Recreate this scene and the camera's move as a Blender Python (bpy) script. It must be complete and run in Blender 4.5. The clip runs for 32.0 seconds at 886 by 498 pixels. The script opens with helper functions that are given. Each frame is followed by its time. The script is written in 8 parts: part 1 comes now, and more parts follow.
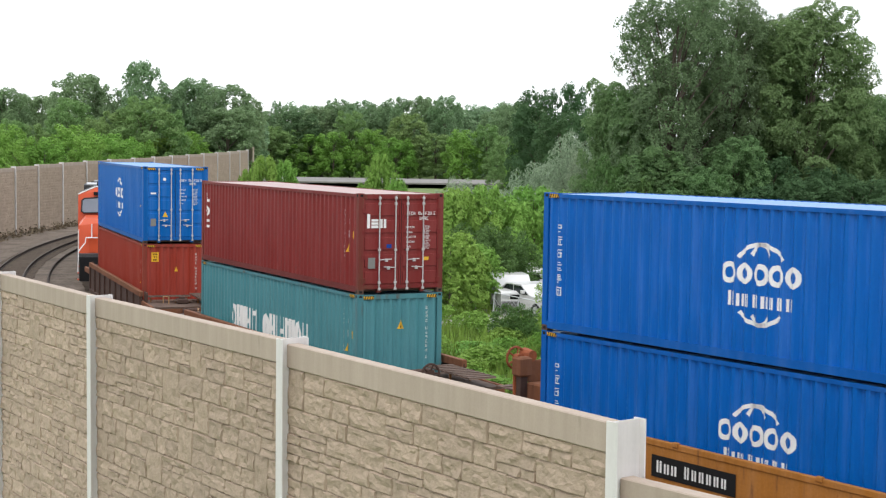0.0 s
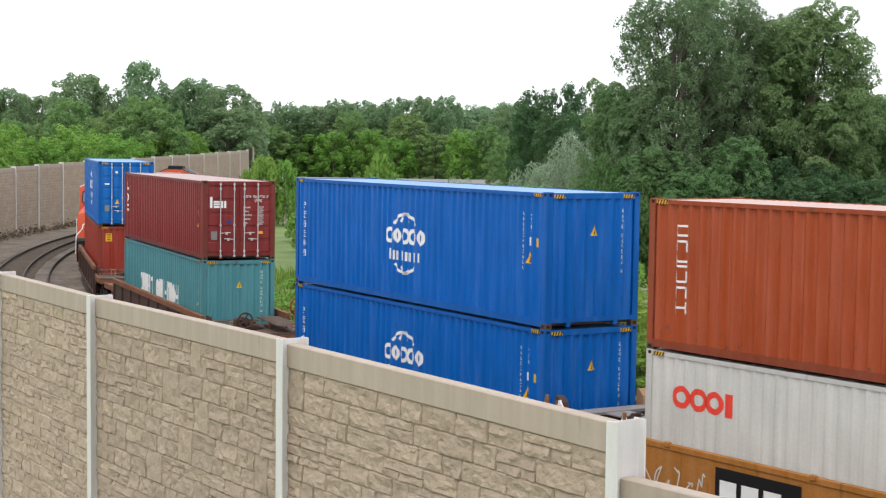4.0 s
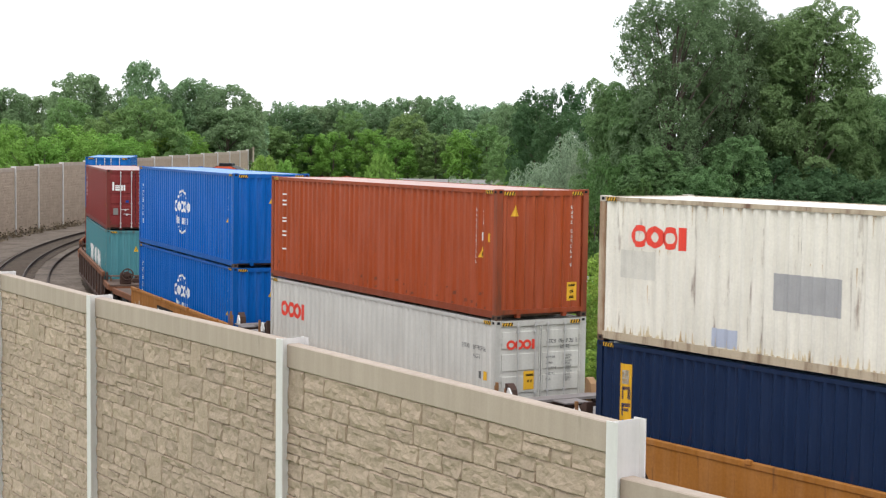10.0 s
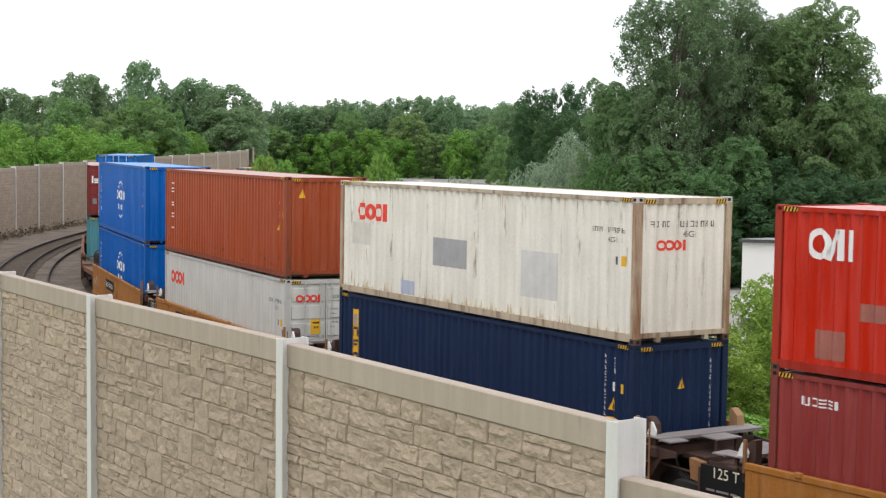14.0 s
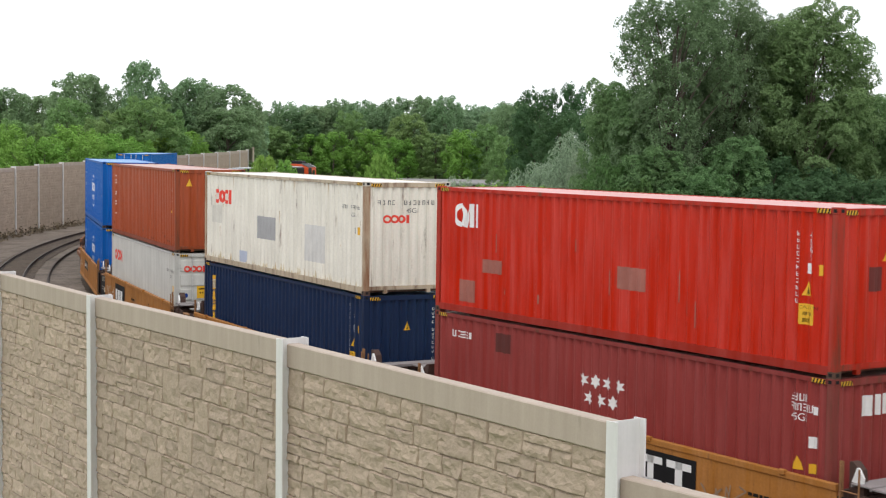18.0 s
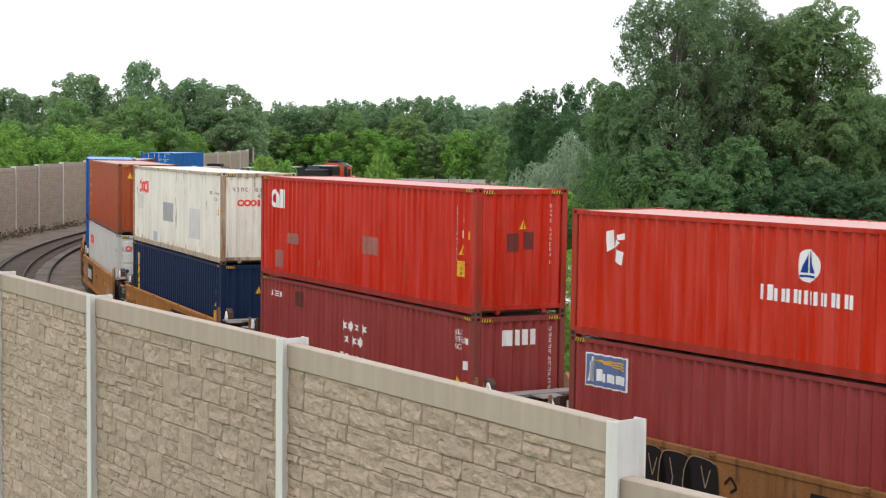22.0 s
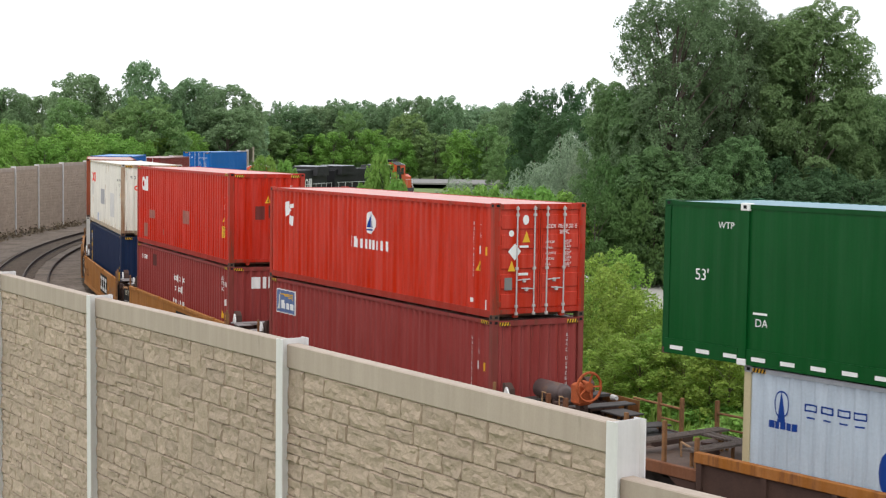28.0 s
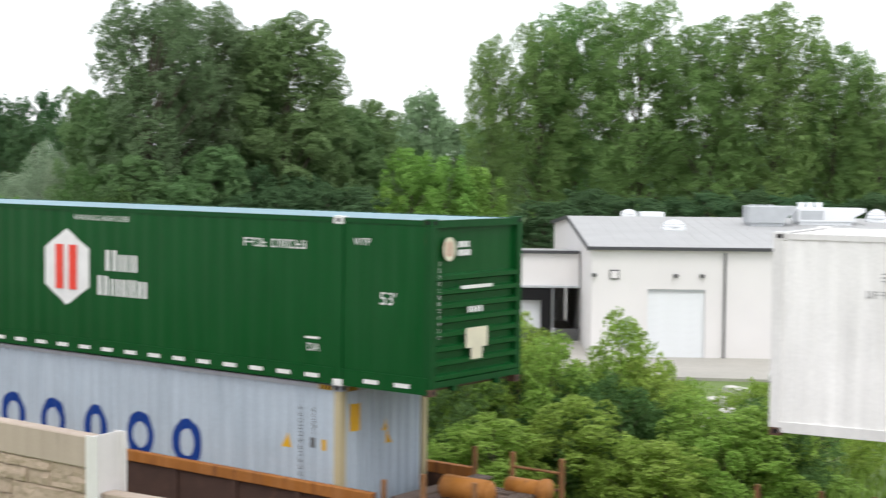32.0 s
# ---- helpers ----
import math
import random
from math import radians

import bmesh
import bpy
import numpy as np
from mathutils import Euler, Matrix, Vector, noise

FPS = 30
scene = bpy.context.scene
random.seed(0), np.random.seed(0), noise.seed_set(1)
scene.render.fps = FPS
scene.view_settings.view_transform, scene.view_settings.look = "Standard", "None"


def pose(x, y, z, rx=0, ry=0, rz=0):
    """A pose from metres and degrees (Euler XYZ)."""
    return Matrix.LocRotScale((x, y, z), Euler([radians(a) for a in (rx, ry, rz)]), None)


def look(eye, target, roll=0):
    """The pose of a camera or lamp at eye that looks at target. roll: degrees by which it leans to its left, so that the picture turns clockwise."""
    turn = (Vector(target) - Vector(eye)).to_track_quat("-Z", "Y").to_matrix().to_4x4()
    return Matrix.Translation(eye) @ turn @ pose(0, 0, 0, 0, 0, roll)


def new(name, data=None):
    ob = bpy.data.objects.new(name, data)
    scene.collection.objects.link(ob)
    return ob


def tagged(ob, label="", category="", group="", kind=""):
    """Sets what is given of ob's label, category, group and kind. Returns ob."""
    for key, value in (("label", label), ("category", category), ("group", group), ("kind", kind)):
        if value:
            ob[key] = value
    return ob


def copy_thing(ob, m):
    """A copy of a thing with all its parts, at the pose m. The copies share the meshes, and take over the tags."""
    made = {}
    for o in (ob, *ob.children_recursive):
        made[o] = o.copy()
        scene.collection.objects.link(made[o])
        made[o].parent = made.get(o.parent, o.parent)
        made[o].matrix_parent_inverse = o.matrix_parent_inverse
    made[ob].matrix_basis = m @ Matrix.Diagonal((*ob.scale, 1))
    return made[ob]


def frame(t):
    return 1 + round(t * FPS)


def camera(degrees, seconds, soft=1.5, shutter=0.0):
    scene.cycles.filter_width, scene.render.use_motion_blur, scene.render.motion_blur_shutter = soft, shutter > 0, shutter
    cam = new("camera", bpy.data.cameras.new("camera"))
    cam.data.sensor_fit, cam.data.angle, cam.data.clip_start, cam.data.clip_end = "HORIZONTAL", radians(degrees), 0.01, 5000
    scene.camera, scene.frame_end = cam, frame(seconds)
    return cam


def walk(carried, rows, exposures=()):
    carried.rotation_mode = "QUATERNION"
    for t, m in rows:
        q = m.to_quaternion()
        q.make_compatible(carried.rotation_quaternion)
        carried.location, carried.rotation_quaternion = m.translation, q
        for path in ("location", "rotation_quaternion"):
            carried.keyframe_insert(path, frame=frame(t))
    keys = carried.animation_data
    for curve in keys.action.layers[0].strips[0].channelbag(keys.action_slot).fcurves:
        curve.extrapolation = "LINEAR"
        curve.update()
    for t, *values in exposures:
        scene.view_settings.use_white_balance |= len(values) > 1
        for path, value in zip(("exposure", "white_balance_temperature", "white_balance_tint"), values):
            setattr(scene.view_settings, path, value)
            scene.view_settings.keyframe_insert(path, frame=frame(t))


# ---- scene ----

# camera: stands still, then swings to the right in the last second and a half
EYE_Z = 7.162
cam = camera(32.08, 32.0, soft=1.2, shutter=0.25)
PAN = [(0.0, 0.0, -3.94, -0.68, 0.0), (3.5, 0.0, -3.94, -0.68, 0.0), (16.0, 0.0, -3.945, -0.68, 0.0), (28.0, 0.0, -3.94, -0.68, 0.0), (30.3, 0.0, -3.94, -0.68, 0.0),
       (30.5, -0.05, -3.935, -0.68, 0.0), (30.6, -0.50, -3.92, -0.67, 0.004), (30.8, -2.15, -3.84, -0.65, 0.016), (31.0, -4.055, -3.755, -0.62, 0.028),
       (31.2, -6.25, -3.70, -0.62, 0.032), (31.5, -10.36, -3.62, -0.62, 0.036), (31.7, -13.75, -3.54, -0.60, 0.042), (31.9, -17.30, -3.44, -0.56, 0.048), (32.0, -19.125, -3.40, -0.55, 0.05)]
EXPOSURE = [(0.0, 0.50), (7.0, 0.52), (9.2, 0.53), (10.1, 0.50), (10.9, 0.37), (14.0, 0.34), (16.0, 0.36), (30.0, 0.36), (31.0, 0.32), (31.5, 0.24), (32.0, 0.52)]
walk(cam, [(t, pose(aside * math.cos(radians(yaw)), aside * math.sin(radians(yaw)), EYE_Z, 90 + pitch, roll, yaw)) for t, yaw, pitch, roll, aside in PAN], EXPOSURE)

# overcast daylight: a bright, almost white sky and a very soft sun
world = bpy.data.worlds.new("overcast")
scene.world = world
world.use_nodes = True
wn, wl = world.node_tree.nodes, world.node_tree.links
SUN_EL, SUN_AZ = 58.0, 195.0
sky = wn.new("ShaderNodeTexSky")
sky.sky_type, sky.sun_disc, sky.sun_elevation, sky.sun_rotation = "NISHITA", False, radians(SUN_EL), radians(SUN_AZ)
cloud = wn.new("ShaderNodeMix")
cloud.data_type = "RGBA"
cloud.inputs[0].default_value = 0.9
cloud.inputs[7].default_value = (9.3, 9.5, 9.9, 1)
wl.new(sky.outputs[0], cloud.inputs[6])
wl.new(cloud.outputs[2], wn["Background"].inputs[0])
wn["Background"].inputs[1].default_value = 0.115
sun = new("sun", bpy.data.lights.new("sun", "SUN"))
sun.data.energy, sun.data.angle, sun.data.color = 0.8, radians(30), (1.0, 0.96, 0.9)
sun.matrix_world = look((0, 0, 0), (-math.sin(radians(SUN_AZ)) * math.cos(radians(SUN_EL)), -math.cos(radians(SUN_AZ)) * math.cos(radians(SUN_EL)), -math.sin(radians(SUN_EL))))


# ---- materials ----
def mat(name, col, rough=0.7, metal=0.0, vary=0.12, scale=3.0, fine=40.0, bump=0.15, dirt=None, dirt_amt=0.0, rnd=0.0, dist=0.01, streak=False, spec=0.5, island=0.0):
    """A surface with two scales of variation, optional dirt or rust patches and a fine relief."""
    m = bpy.data.materials.new(name)
    m.use_nodes = True
    n, l = m.node_tree.nodes, m.node_tree.links
    b = n["Principled BSDF"]
    b.inputs["Roughness"].default_value, b.inputs["Metallic"].default_value = rough, metal
    b.inputs["Specular IOR Level"].default_value = spec
    tc = n.new("ShaderNodeTexCoord")
    big, small = n.new("ShaderNodeTexNoise"), n.new("ShaderNodeTexNoise")
    big.inputs["Scale"].default_value, small.inputs["Scale"].default_value = scale, fine
    big.inputs["Detail"].default_value = 5
    small.inputs["Detail"].default_value = 4
    for t in (big, small):
        l.new(tc.outputs["Object"], t.inputs["Vector"])
    add = n.new("ShaderNodeMath")
    add.operation = "MULTIPLY_ADD"
    add.inputs[1].default_value = 0.6
    l.new(big.outputs[0], add.inputs[0])
    half = n.new("ShaderNodeMath")
    half.operation = "MULTIPLY"
    half.inputs[1].default_value = 0.4
    l.new(small.outputs[0], half.inputs[0])
    l.new(half.outputs[0], add.inputs[2])
    val = n.new("ShaderNodeMapRange")
    val.inputs["From Min"].default_value, val.inputs["From Max"].default_value = 0.3, 0.7
    val.inputs["To Min"].default_value, val.inputs["To Max"].default_value = 1 - vary, 1 + vary
    val.clamp = False
    l.new(add.outputs[0], val.inputs["Value"])
    hsv = n.new("ShaderNodeHueSaturation")
    hsv.inputs["Color"].default_value = (*col, 1)
    l.new(val.outputs[0], hsv.inputs["Value"])
    out = hsv.outputs[0]
    if rnd:
        info = n.new("ShaderNodeObjectInfo")
        r = n.new("ShaderNodeMapRange")
        r.inputs["To Min"].default_value, r.inputs["To Max"].default_value = 1 - rnd, 1 + rnd
        l.new(info.outputs["Random"], r.inputs["Value"])
        h2 = n.new("ShaderNodeHueSaturation")
        l.new(out, h2.inputs["Color"])
        l.new(r.outputs[0], h2.inputs["Value"])
        out = h2.outputs[0]
    if island:
        geo = n.new("ShaderNodeNewGeometry")
        r = n.new("ShaderNodeMapRange")
        r.inputs["To Min"].default_value, r.inputs["To Max"].default_value = 1 - island, 1 + island
        l.new(geo.outputs["Random Per Island"], r.inputs["Value"])
        h3 = n.new("ShaderNodeHueSaturation")
        l.new(out, h3.inputs["Color"])
        l.new(r.outputs[0], h3.inputs["Value"])
        out = h3.outputs[0]
    if streak:
        # upright runs where the surface has faded or darkened
        mp2, run = n.new("ShaderNodeMapping"), n.new("ShaderNodeTexNoise")
        mp2.inputs["Scale"].default_value = (4.0, 4.0, 0.28)
        run.inputs["Scale"].default_value, run.inputs["Detail"].default_value, run.inputs["Roughness"].default_value = 1.3, 7, 0.62
        l.new(tc.outputs["Object"], mp2.inputs["Vector"])
        l.new(mp2.outputs[0], run.inputs["Vector"])
        h4 = n.new("ShaderNodeHueSaturation")
        for key, lo, hi in (("Value", 0.90, 1.10), ("Saturation", 1.05, 0.94)):
            r = n.new("ShaderNodeMapRange")
            r.inputs["From Min"].default_value, r.inputs["From Max"].default_value = 0.28, 0.72
            r.inputs["To Min"].default_value, r.inputs["To Max"].default_value = lo, hi
            l.new(run.outputs[0], r.inputs["Value"])
            l.new(r.outputs[0], h4.inputs[key])
        l.new(out, h4.inputs["Color"])
        out = h4.outputs[0]
    if dirt:
        d = n.new("ShaderNodeTexNoise")
        d.inputs["Scale"].default_value, d.inputs["Detail"].default_value, d.inputs["Roughness"].default_value = 1.6, 8, 0.68
        vec = tc.outputs["Object"]
        if streak:
            mp = n.new("ShaderNodeMapping")
            mp.inputs["Scale"].default_value = (3.0, 3.0, 0.35)
            l.new(vec, mp.inputs["Vector"])
            vec = mp.outputs[0]
        l.new(vec, d.inputs["Vector"])
        ramp = n.new("ShaderNodeMapRange")
        ramp.inputs["From Min"].default_value, ramp.inputs["From Max"].default_value = 0.74 - 0.3 * dirt_amt, 0.80 - 0.16 * dirt_amt
        ramp.inputs["To Max"].default_value = 0.85
        l.new(d.outputs[0], ramp.inputs["Value"])
        mix = n.new("ShaderNodeMix")
        mix.data_type = "RGBA"
        mix.inputs[7].default_value = (*dirt, 1)
        l.new(ramp.outputs[0], mix.inputs[0])
        l.new(out, mix.inputs[6])
        out = mix.outputs[2]
    l.new(out, b.inputs["Base Color"])
    if bump:
        bp = n.new("ShaderNodeBump")
        bp.inputs["Strength"].default_value, bp.inputs["Distance"].default_value = bump, dist
        l.new(small.outputs[0], bp.inputs["Height"])
        l.new(bp.outputs[0], b.inputs["Normal"])
    return m


RUST = (0.12, 0.052, 0.03)


def paint(name, col, wear=0.25, rough=0.36, vary=0.11):
    return mat(name, col, rough, 0.0, vary, 0.8, 22, 0.05, RUST, wear, streak=True, spec=0.18)


def leafmat(name, col, spread=0.20, trans=0.5):
    m = bpy.data.materials.new(name)
    m.use_nodes = True
    n, l = m.node_tree.nodes, m.node_tree.links
    b, outn = n["Principled BSDF"], n["Material Output"]
    b.inputs["Roughness"].default_value = 0.65
    b.inputs["Specular IOR Level"].default_value = 0.12
    geo, info = n.new("ShaderNodeNewGeometry"), n.new("ShaderNodeObjectInfo")
    r1 = n.new("ShaderNodeMapRange")
    r1.inputs["To Min"].default_value, r1.inputs["To Max"].default_value = 1 - spread, 1 + spread
    l.new(geo.outputs["Random Per Island"], r1.inputs["Value"])
    r2 = n.new("ShaderNodeMapRange")
    r2.inputs["To Min"].default_value, r2.inputs["To Max"].default_value = 0.482, 0.512
    l.new(info.outputs["Random"], r2.inputs["Value"])
    hsv = n.new("ShaderNodeHueSaturation")
    hsv.inputs["Color"].default_value = (*col, 1)
    l.new(r1.outputs[0], hsv.inputs["Value"])
    l.new(r2.outputs[0], hsv.inputs["Hue"])
    l.new(hsv.outputs[0], b.inputs["Base Color"])
    tr = n.new("ShaderNodeBsdfTranslucent")
    l.new(hsv.outputs[0], tr.inputs["Color"])
    mx = n.new("ShaderNodeMixShader")
    mx.inputs[0].default_value = trans
    l.new(b.outputs[0], mx.inputs[1])
    l.new(tr.outputs[0], mx.inputs[2])
    l.new(mx.outputs[0], outn.inputs["Surface"])
    return m


def glassmat(name, col, rough=0.06):
    m = mat(name, col, rough, 0.0, 0.05, 1, 5, 0)
    return m


M_WHITE = mat("white marking paint", (0.78, 0.78, 0.76), 0.5, vary=0.08)
M_YEL = mat("yellow marking paint", (0.75, 0.42, 0.02), 0.5, vary=0.08)
M_BLK = mat("black paint", (0.010, 0.010, 0.011), 0.6, vary=0.2, spec=0.2)
M_ORED = mat("vermilion marking paint", (0.78, 0.055, 0.03), 0.5, vary=0.08)
M_NAVYM = mat("blue marking paint", (0.008, 0.045, 0.24), 0.6, vary=0.08, spec=0.2)
M_CREAM = mat("cream marking", (0.72, 0.68, 0.52), 0.5)
M_STEEL = mat("galvanised rod steel", (0.56, 0.55, 0.54), 0.5, 0.3, vary=0.15, dirt=RUST, dirt_amt=0.3)
M_DARKGREY = mat("dark grey", (0.10, 0.10, 0.10), 0.7)
M_CASTR = mat("rusty casting steel", (0.10, 0.055, 0.035), 0.8, vary=0.3, scale=8)
M_RUBBER = mat("black rubber", (0.02, 0.02, 0.02), 0.8)

# ---- mesh helpers ----
class Mesh:
    """Collects vertices, faces and material slots of one mesh."""

    def __init__(self):
        self.v, self.f, self.m = [], [], []

    def add(self, verts, faces, slot=0):
        k = len(self.v)
        self.v += [tuple(p) for p in verts]
        self.f += [tuple(k + i for i in f) for f in faces]
        self.m += [slot] * len(faces)
        return self

    def box(self, x0, x1, y0, y1, z0, z1, slot=0, chamfer=0.0):
        c = chamfer
        if c:
            ring = lambda z, d: [(x0 + d, y0 + d, z), (x1 - d, y0 + d, z), (x1 - d, y1 - d, z), (x0 + d, y1 - d, z)]
            vs = ring(z0, c) + ring(z0 + c, 0) + ring(z1 - c, 0) + ring(z1, c)
            fs = [(3, 2, 1, 0), (12, 13, 14, 15)]
            for r in range(3):
                fs += [(4 * r + i, 4 * r + (i + 1) % 4, 4 * r + 4 + (i + 1) % 4, 4 * r + 4 + i) for i in range(4)]
            return self.add(vs, fs, slot)
        vs = [(x0, y0, z0), (x1, y0, z0), (x1, y1, z0), (x0, y1, z0), (x0, y0, z1), (x1, y0, z1), (x1, y1, z1), (x0, y1, z1)]
        return self.add(vs, [(3, 2, 1, 0), (4, 5, 6, 7), (0, 1, 5, 4), (1, 2, 6, 5), (2, 3, 7, 6), (3, 0, 4, 7)], slot)

    def tube(self, a, b, r0, r1=None, n=8, slot=0, caps=True):
        r1 = r0 if r1 is None else r1
        a, b = Vector(a), Vector(b)
        d = (b - a).normalized()
        u = d.cross(Vector((0, 0, 1)) if abs(d.z) < 0.9 else Vector((1, 0, 0))).normalized()
        w = d.cross(u)
        vs = []
        for p, r in ((a, r0), (b, r1)):
            vs += [p + (u * math.cos(2 * math.pi * i / n) + w * math.sin(2 * math.pi * i / n)) * r for i in range(n)]
        fs = [(i, (i + 1) % n, n + (i + 1) % n, n + i) for i in range(n)]
        if caps:
            fs += [tuple(range(n - 1, -1, -1)), tuple(range(n, 2 * n))]
        return self.add(vs, fs, slot)

    def prism(self, outline, y0, y1, slot=0):
        """An outline in x and z, drawn out along y."""
        n = len(outline)
        vs = [(x, y0, z) for x, z in outline] + [(x, y1, z) for x, z in outline]
        fs = [tuple(range(n)), tuple(range(2 * n - 1, n - 1, -1))]
        fs += [(i, n + i, n + (i + 1) % n, (i + 1) % n) for i in range(n)]
        return self.add(vs, fs, slot)

    def data(self, name, mats, smooth=False):
        me = bpy.data.meshes.new(name)
        me.from_pydata(self.v, [], self.f)
        for m in mats if isinstance(mats, (list, tuple)) else [mats]:
            me.materials.append(m)
        if any(self.m):
            me.polygons.foreach_set("material_index", self.m)
        if smooth:
            me.polygons.foreach_set("use_smooth", [True] * len(me.polygons))
        me.update()
        return me


def part(name, mesh, mats, parent, label="", smooth=False):
    """Links a mesh as one object under a thing or under a part."""
    ob = new(name, mesh if isinstance(mesh, bpy.types.Mesh) else mesh.data(name, mats, smooth))
    ob.parent = parent
    return tagged(ob, label) if label else ob


def thing(name, label, category, group="", kind=""):
    return tagged(new(name), label, category, group, kind)


# ---- the line of the track: position by distance along it, the train runs towards greater values ----
KNOTS = (-60.0, -20.0, 10.0, 40.0, 70.0, 100.0, 140.0, 190.0, 260.0)
BEND = (-0.008297, -0.008297, -0.007622, -0.006336, -0.006482, -0.006651, -0.005819, -0.006186, -0.006269)
SS = np.arange(-120, 420.5, 0.5)
_k = np.interp(SS, KNOTS, BEND)
_h = np.concatenate([[0], np.cumsum((_k[1:] + _k[:-1]) / 2 * 0.5)])
_h = _h - _h[240] + 0.8305
_dx, _dy = -np.sin(_h), np.cos(_h)
TX = np.concatenate([[0], np.cumsum((_dx[1:] + _dx[:-1]) / 2 * 0.5)])
TY = np.concatenate([[0], np.cumsum((_dy[1:] + _dy[:-1]) / 2 * 0.5)])
TX, TY = TX - TX[240] + 25.5705, TY - TY[240] + 6.1406


def track(s, off=0.0):
    """The point off metres to the left of the centre line, s metres along it, and the direction of travel there."""
    h = float(np.interp(s, SS, _h))
    return float(np.interp(s, SS, TX)) - math.cos(h) * off, float(np.interp(s, SS, TY)) - math.sin(h) * off, h


def sweep(profile, s0, s1, step=2.0, closed=False):
    """A cross-section of (offset to the left, height), carried along the track."""
    m, rows = Mesh(), int(round((s1 - s0) / step)) + 1
    for i in range(rows):
        for off, z in profile:
            x, y, _ = track(s0 + (s1 - s0) * i / (rows - 1), off)
            m.v.append((x, y, z))
    n = len(profile)
    for i in range(rows - 1):
        for j in range(n if closed else n - 1):
            a, b = i * n + j, i * n + (j + 1) % n
            m.f.append((a, a + n, b + n, b))
            m.m.append(0)
    return m


RUN = (4.54427, -0.26288, 0.04304, -0.08584, -0.00179, 0.03694)


def gone(t):
    """How far the train has gone since the start."""
    return 10 * (t / 16) * sum(a * (t / 16 - 1) ** j for j, a in enumerate(RUN))


LEAN = -0.245
HALF = 7.75


def car_pose(s, z=0.0, half=HALF):
    """The pose of a car whose middle is at s: its x axis points back along the train, its y axis away from the wall."""
    ax, ay, _ = track(s - half)
    bx, by, _ = track(s + half)
    return Matrix.Translation(((ax + bx) / 2, (ay + by) / 2, 0)) @ Matrix.Rotation(math.atan2(ay - by, ax - bx), 4, "Z") @ Matrix.Rotation(radians(LEAN), 4, "X") @ Matrix.Translation((0, 0, z))


MOVERS = []   # (thing, place in the train, height, half the distance of its trucks)
ROLLERS = []  # (wheelset, its place in its truck)


# ---- ground and track ----
M_GROUND = mat("grass and weeds", (0.13, 0.19, 0.05), 0.9, 0, 0.35, 0.25, 3.0, 0.6, (0.16, 0.15, 0.09), 0.35, dist=0.1)
M_BALLAST = mat("grey crushed stone ballast", (0.160, 0.130, 0.106), 0.95, 0, 0.5, 0.7, 5.0, 1.0, (0.07, 0.055, 0.042), 0.6, dist=0.12, spec=0.2)
M_RAIL = mat("brown rail steel", (0.055, 0.040, 0.033), 0.75, 0.0, 0.2, spec=0.2)
M_RAILTOP = mat("worn rail head", (0.10, 0.082, 0.07), 0.7, 0.0, 0.15, spec=0.2)
M_TIE = mat("weathered timber tie", (0.115, 0.088, 0.067), 0.9, 0, 0.35, 2, 30, 0.4)
M_YARD = mat("pale gravel and concrete yard", (0.42, 0.40, 0.36), 0.9, 0, 0.14, 0.4, 6.0, 0.3, (0.2, 0.19, 0.17), 0.35)
M_ROAD = mat("pale grey concrete road", (0.21, 0.20, 0.19), 0.9, 0, 0.25, 0.15, 8.0, 0.2)

LINE = np.stack([TX, TY], 1)[::4]
LINE_H = _h[::4]


def ground_z(x, y):
    d = np.hypot(LINE[:, 0] - x, LINE[:, 1] - y)
    i = int(d.argmin())
    side = (x - LINE[i, 0]) * -math.cos(LINE_H[i]) + (y - LINE[i, 1]) * -math.sin(LINE_H[i])
    off = math.copysign(d[i], side)
    z = -0.62
    if off < -3:
        z = -0.62 - 0.6 * min(1, (-3 - off) / 12)
    return z + 0.12 * noise.noise((x * 0.12, y * 0.12, 0.0)) * min(1, max(0, abs(off) - 6) / 5)


axis = lambda a, b, fine, far: sorted(set([round(v, 2) for v in np.arange(a, b, fine)] + far))
gx = axis(-60, 75, 2.5, [-3000, -1500, -800, -400, -200, -120, -80, 100, 140, 200, 400, 800, 1500, 3000])
gy = axis(-30, 150, 2.5, [-3000, -1500, -600, -200, -80, 160, 180, 210, 250, 300, 400, 600, 1000, 1800, 3500])
gm = Mesh()
for y in gy:
    for x in gx:
        gm.v.append((x, y, ground_z(x, y)))
nx = len(gx)
gm.f = [(j * nx + i, j * nx + i + 1, (j + 1) * nx + i + 1, (j + 1) * nx + i) for j in range(len(gy) - 1) for i in range(nx - 1)]
gm.m = [0] * len(gm.f)
ground = tagged(new("ground", gm.data("ground", M_GROUND, True)), "rough green grass and weed ground beside the railway", "ground", kind="structure")

ballast = tagged(new("ballast_bed", sweep([(-3.6, -0.75), (-2.3, -0.24), (0, -0.2), (2.4, -0.26), (5.0, -0.2), (7.2, -0.24), (8.3, -0.42), (11.8, -0.44)], -110, 360).data("ballast_bed", M_BALLAST)),
                 "grey crushed stone ballast bed under two railway tracks", "ballast", kind="structure")


def rail_profile(c):
    return [(c - 0.07, -0.17), (c - 0.07, -0.155), (c - 0.012, -0.13), (c - 0.012, -0.045), (c - 0.036, -0.03), (c - 0.036, -0.004), (c - 0.028, 0.0), (c + 0.028, 0.0),
            (c + 0.036, -0.004), (c + 0.036, -0.03), (c + 0.012, -0.045), (c + 0.012, -0.13), (c + 0.07, -0.155), (c + 0.07, -0.17)]


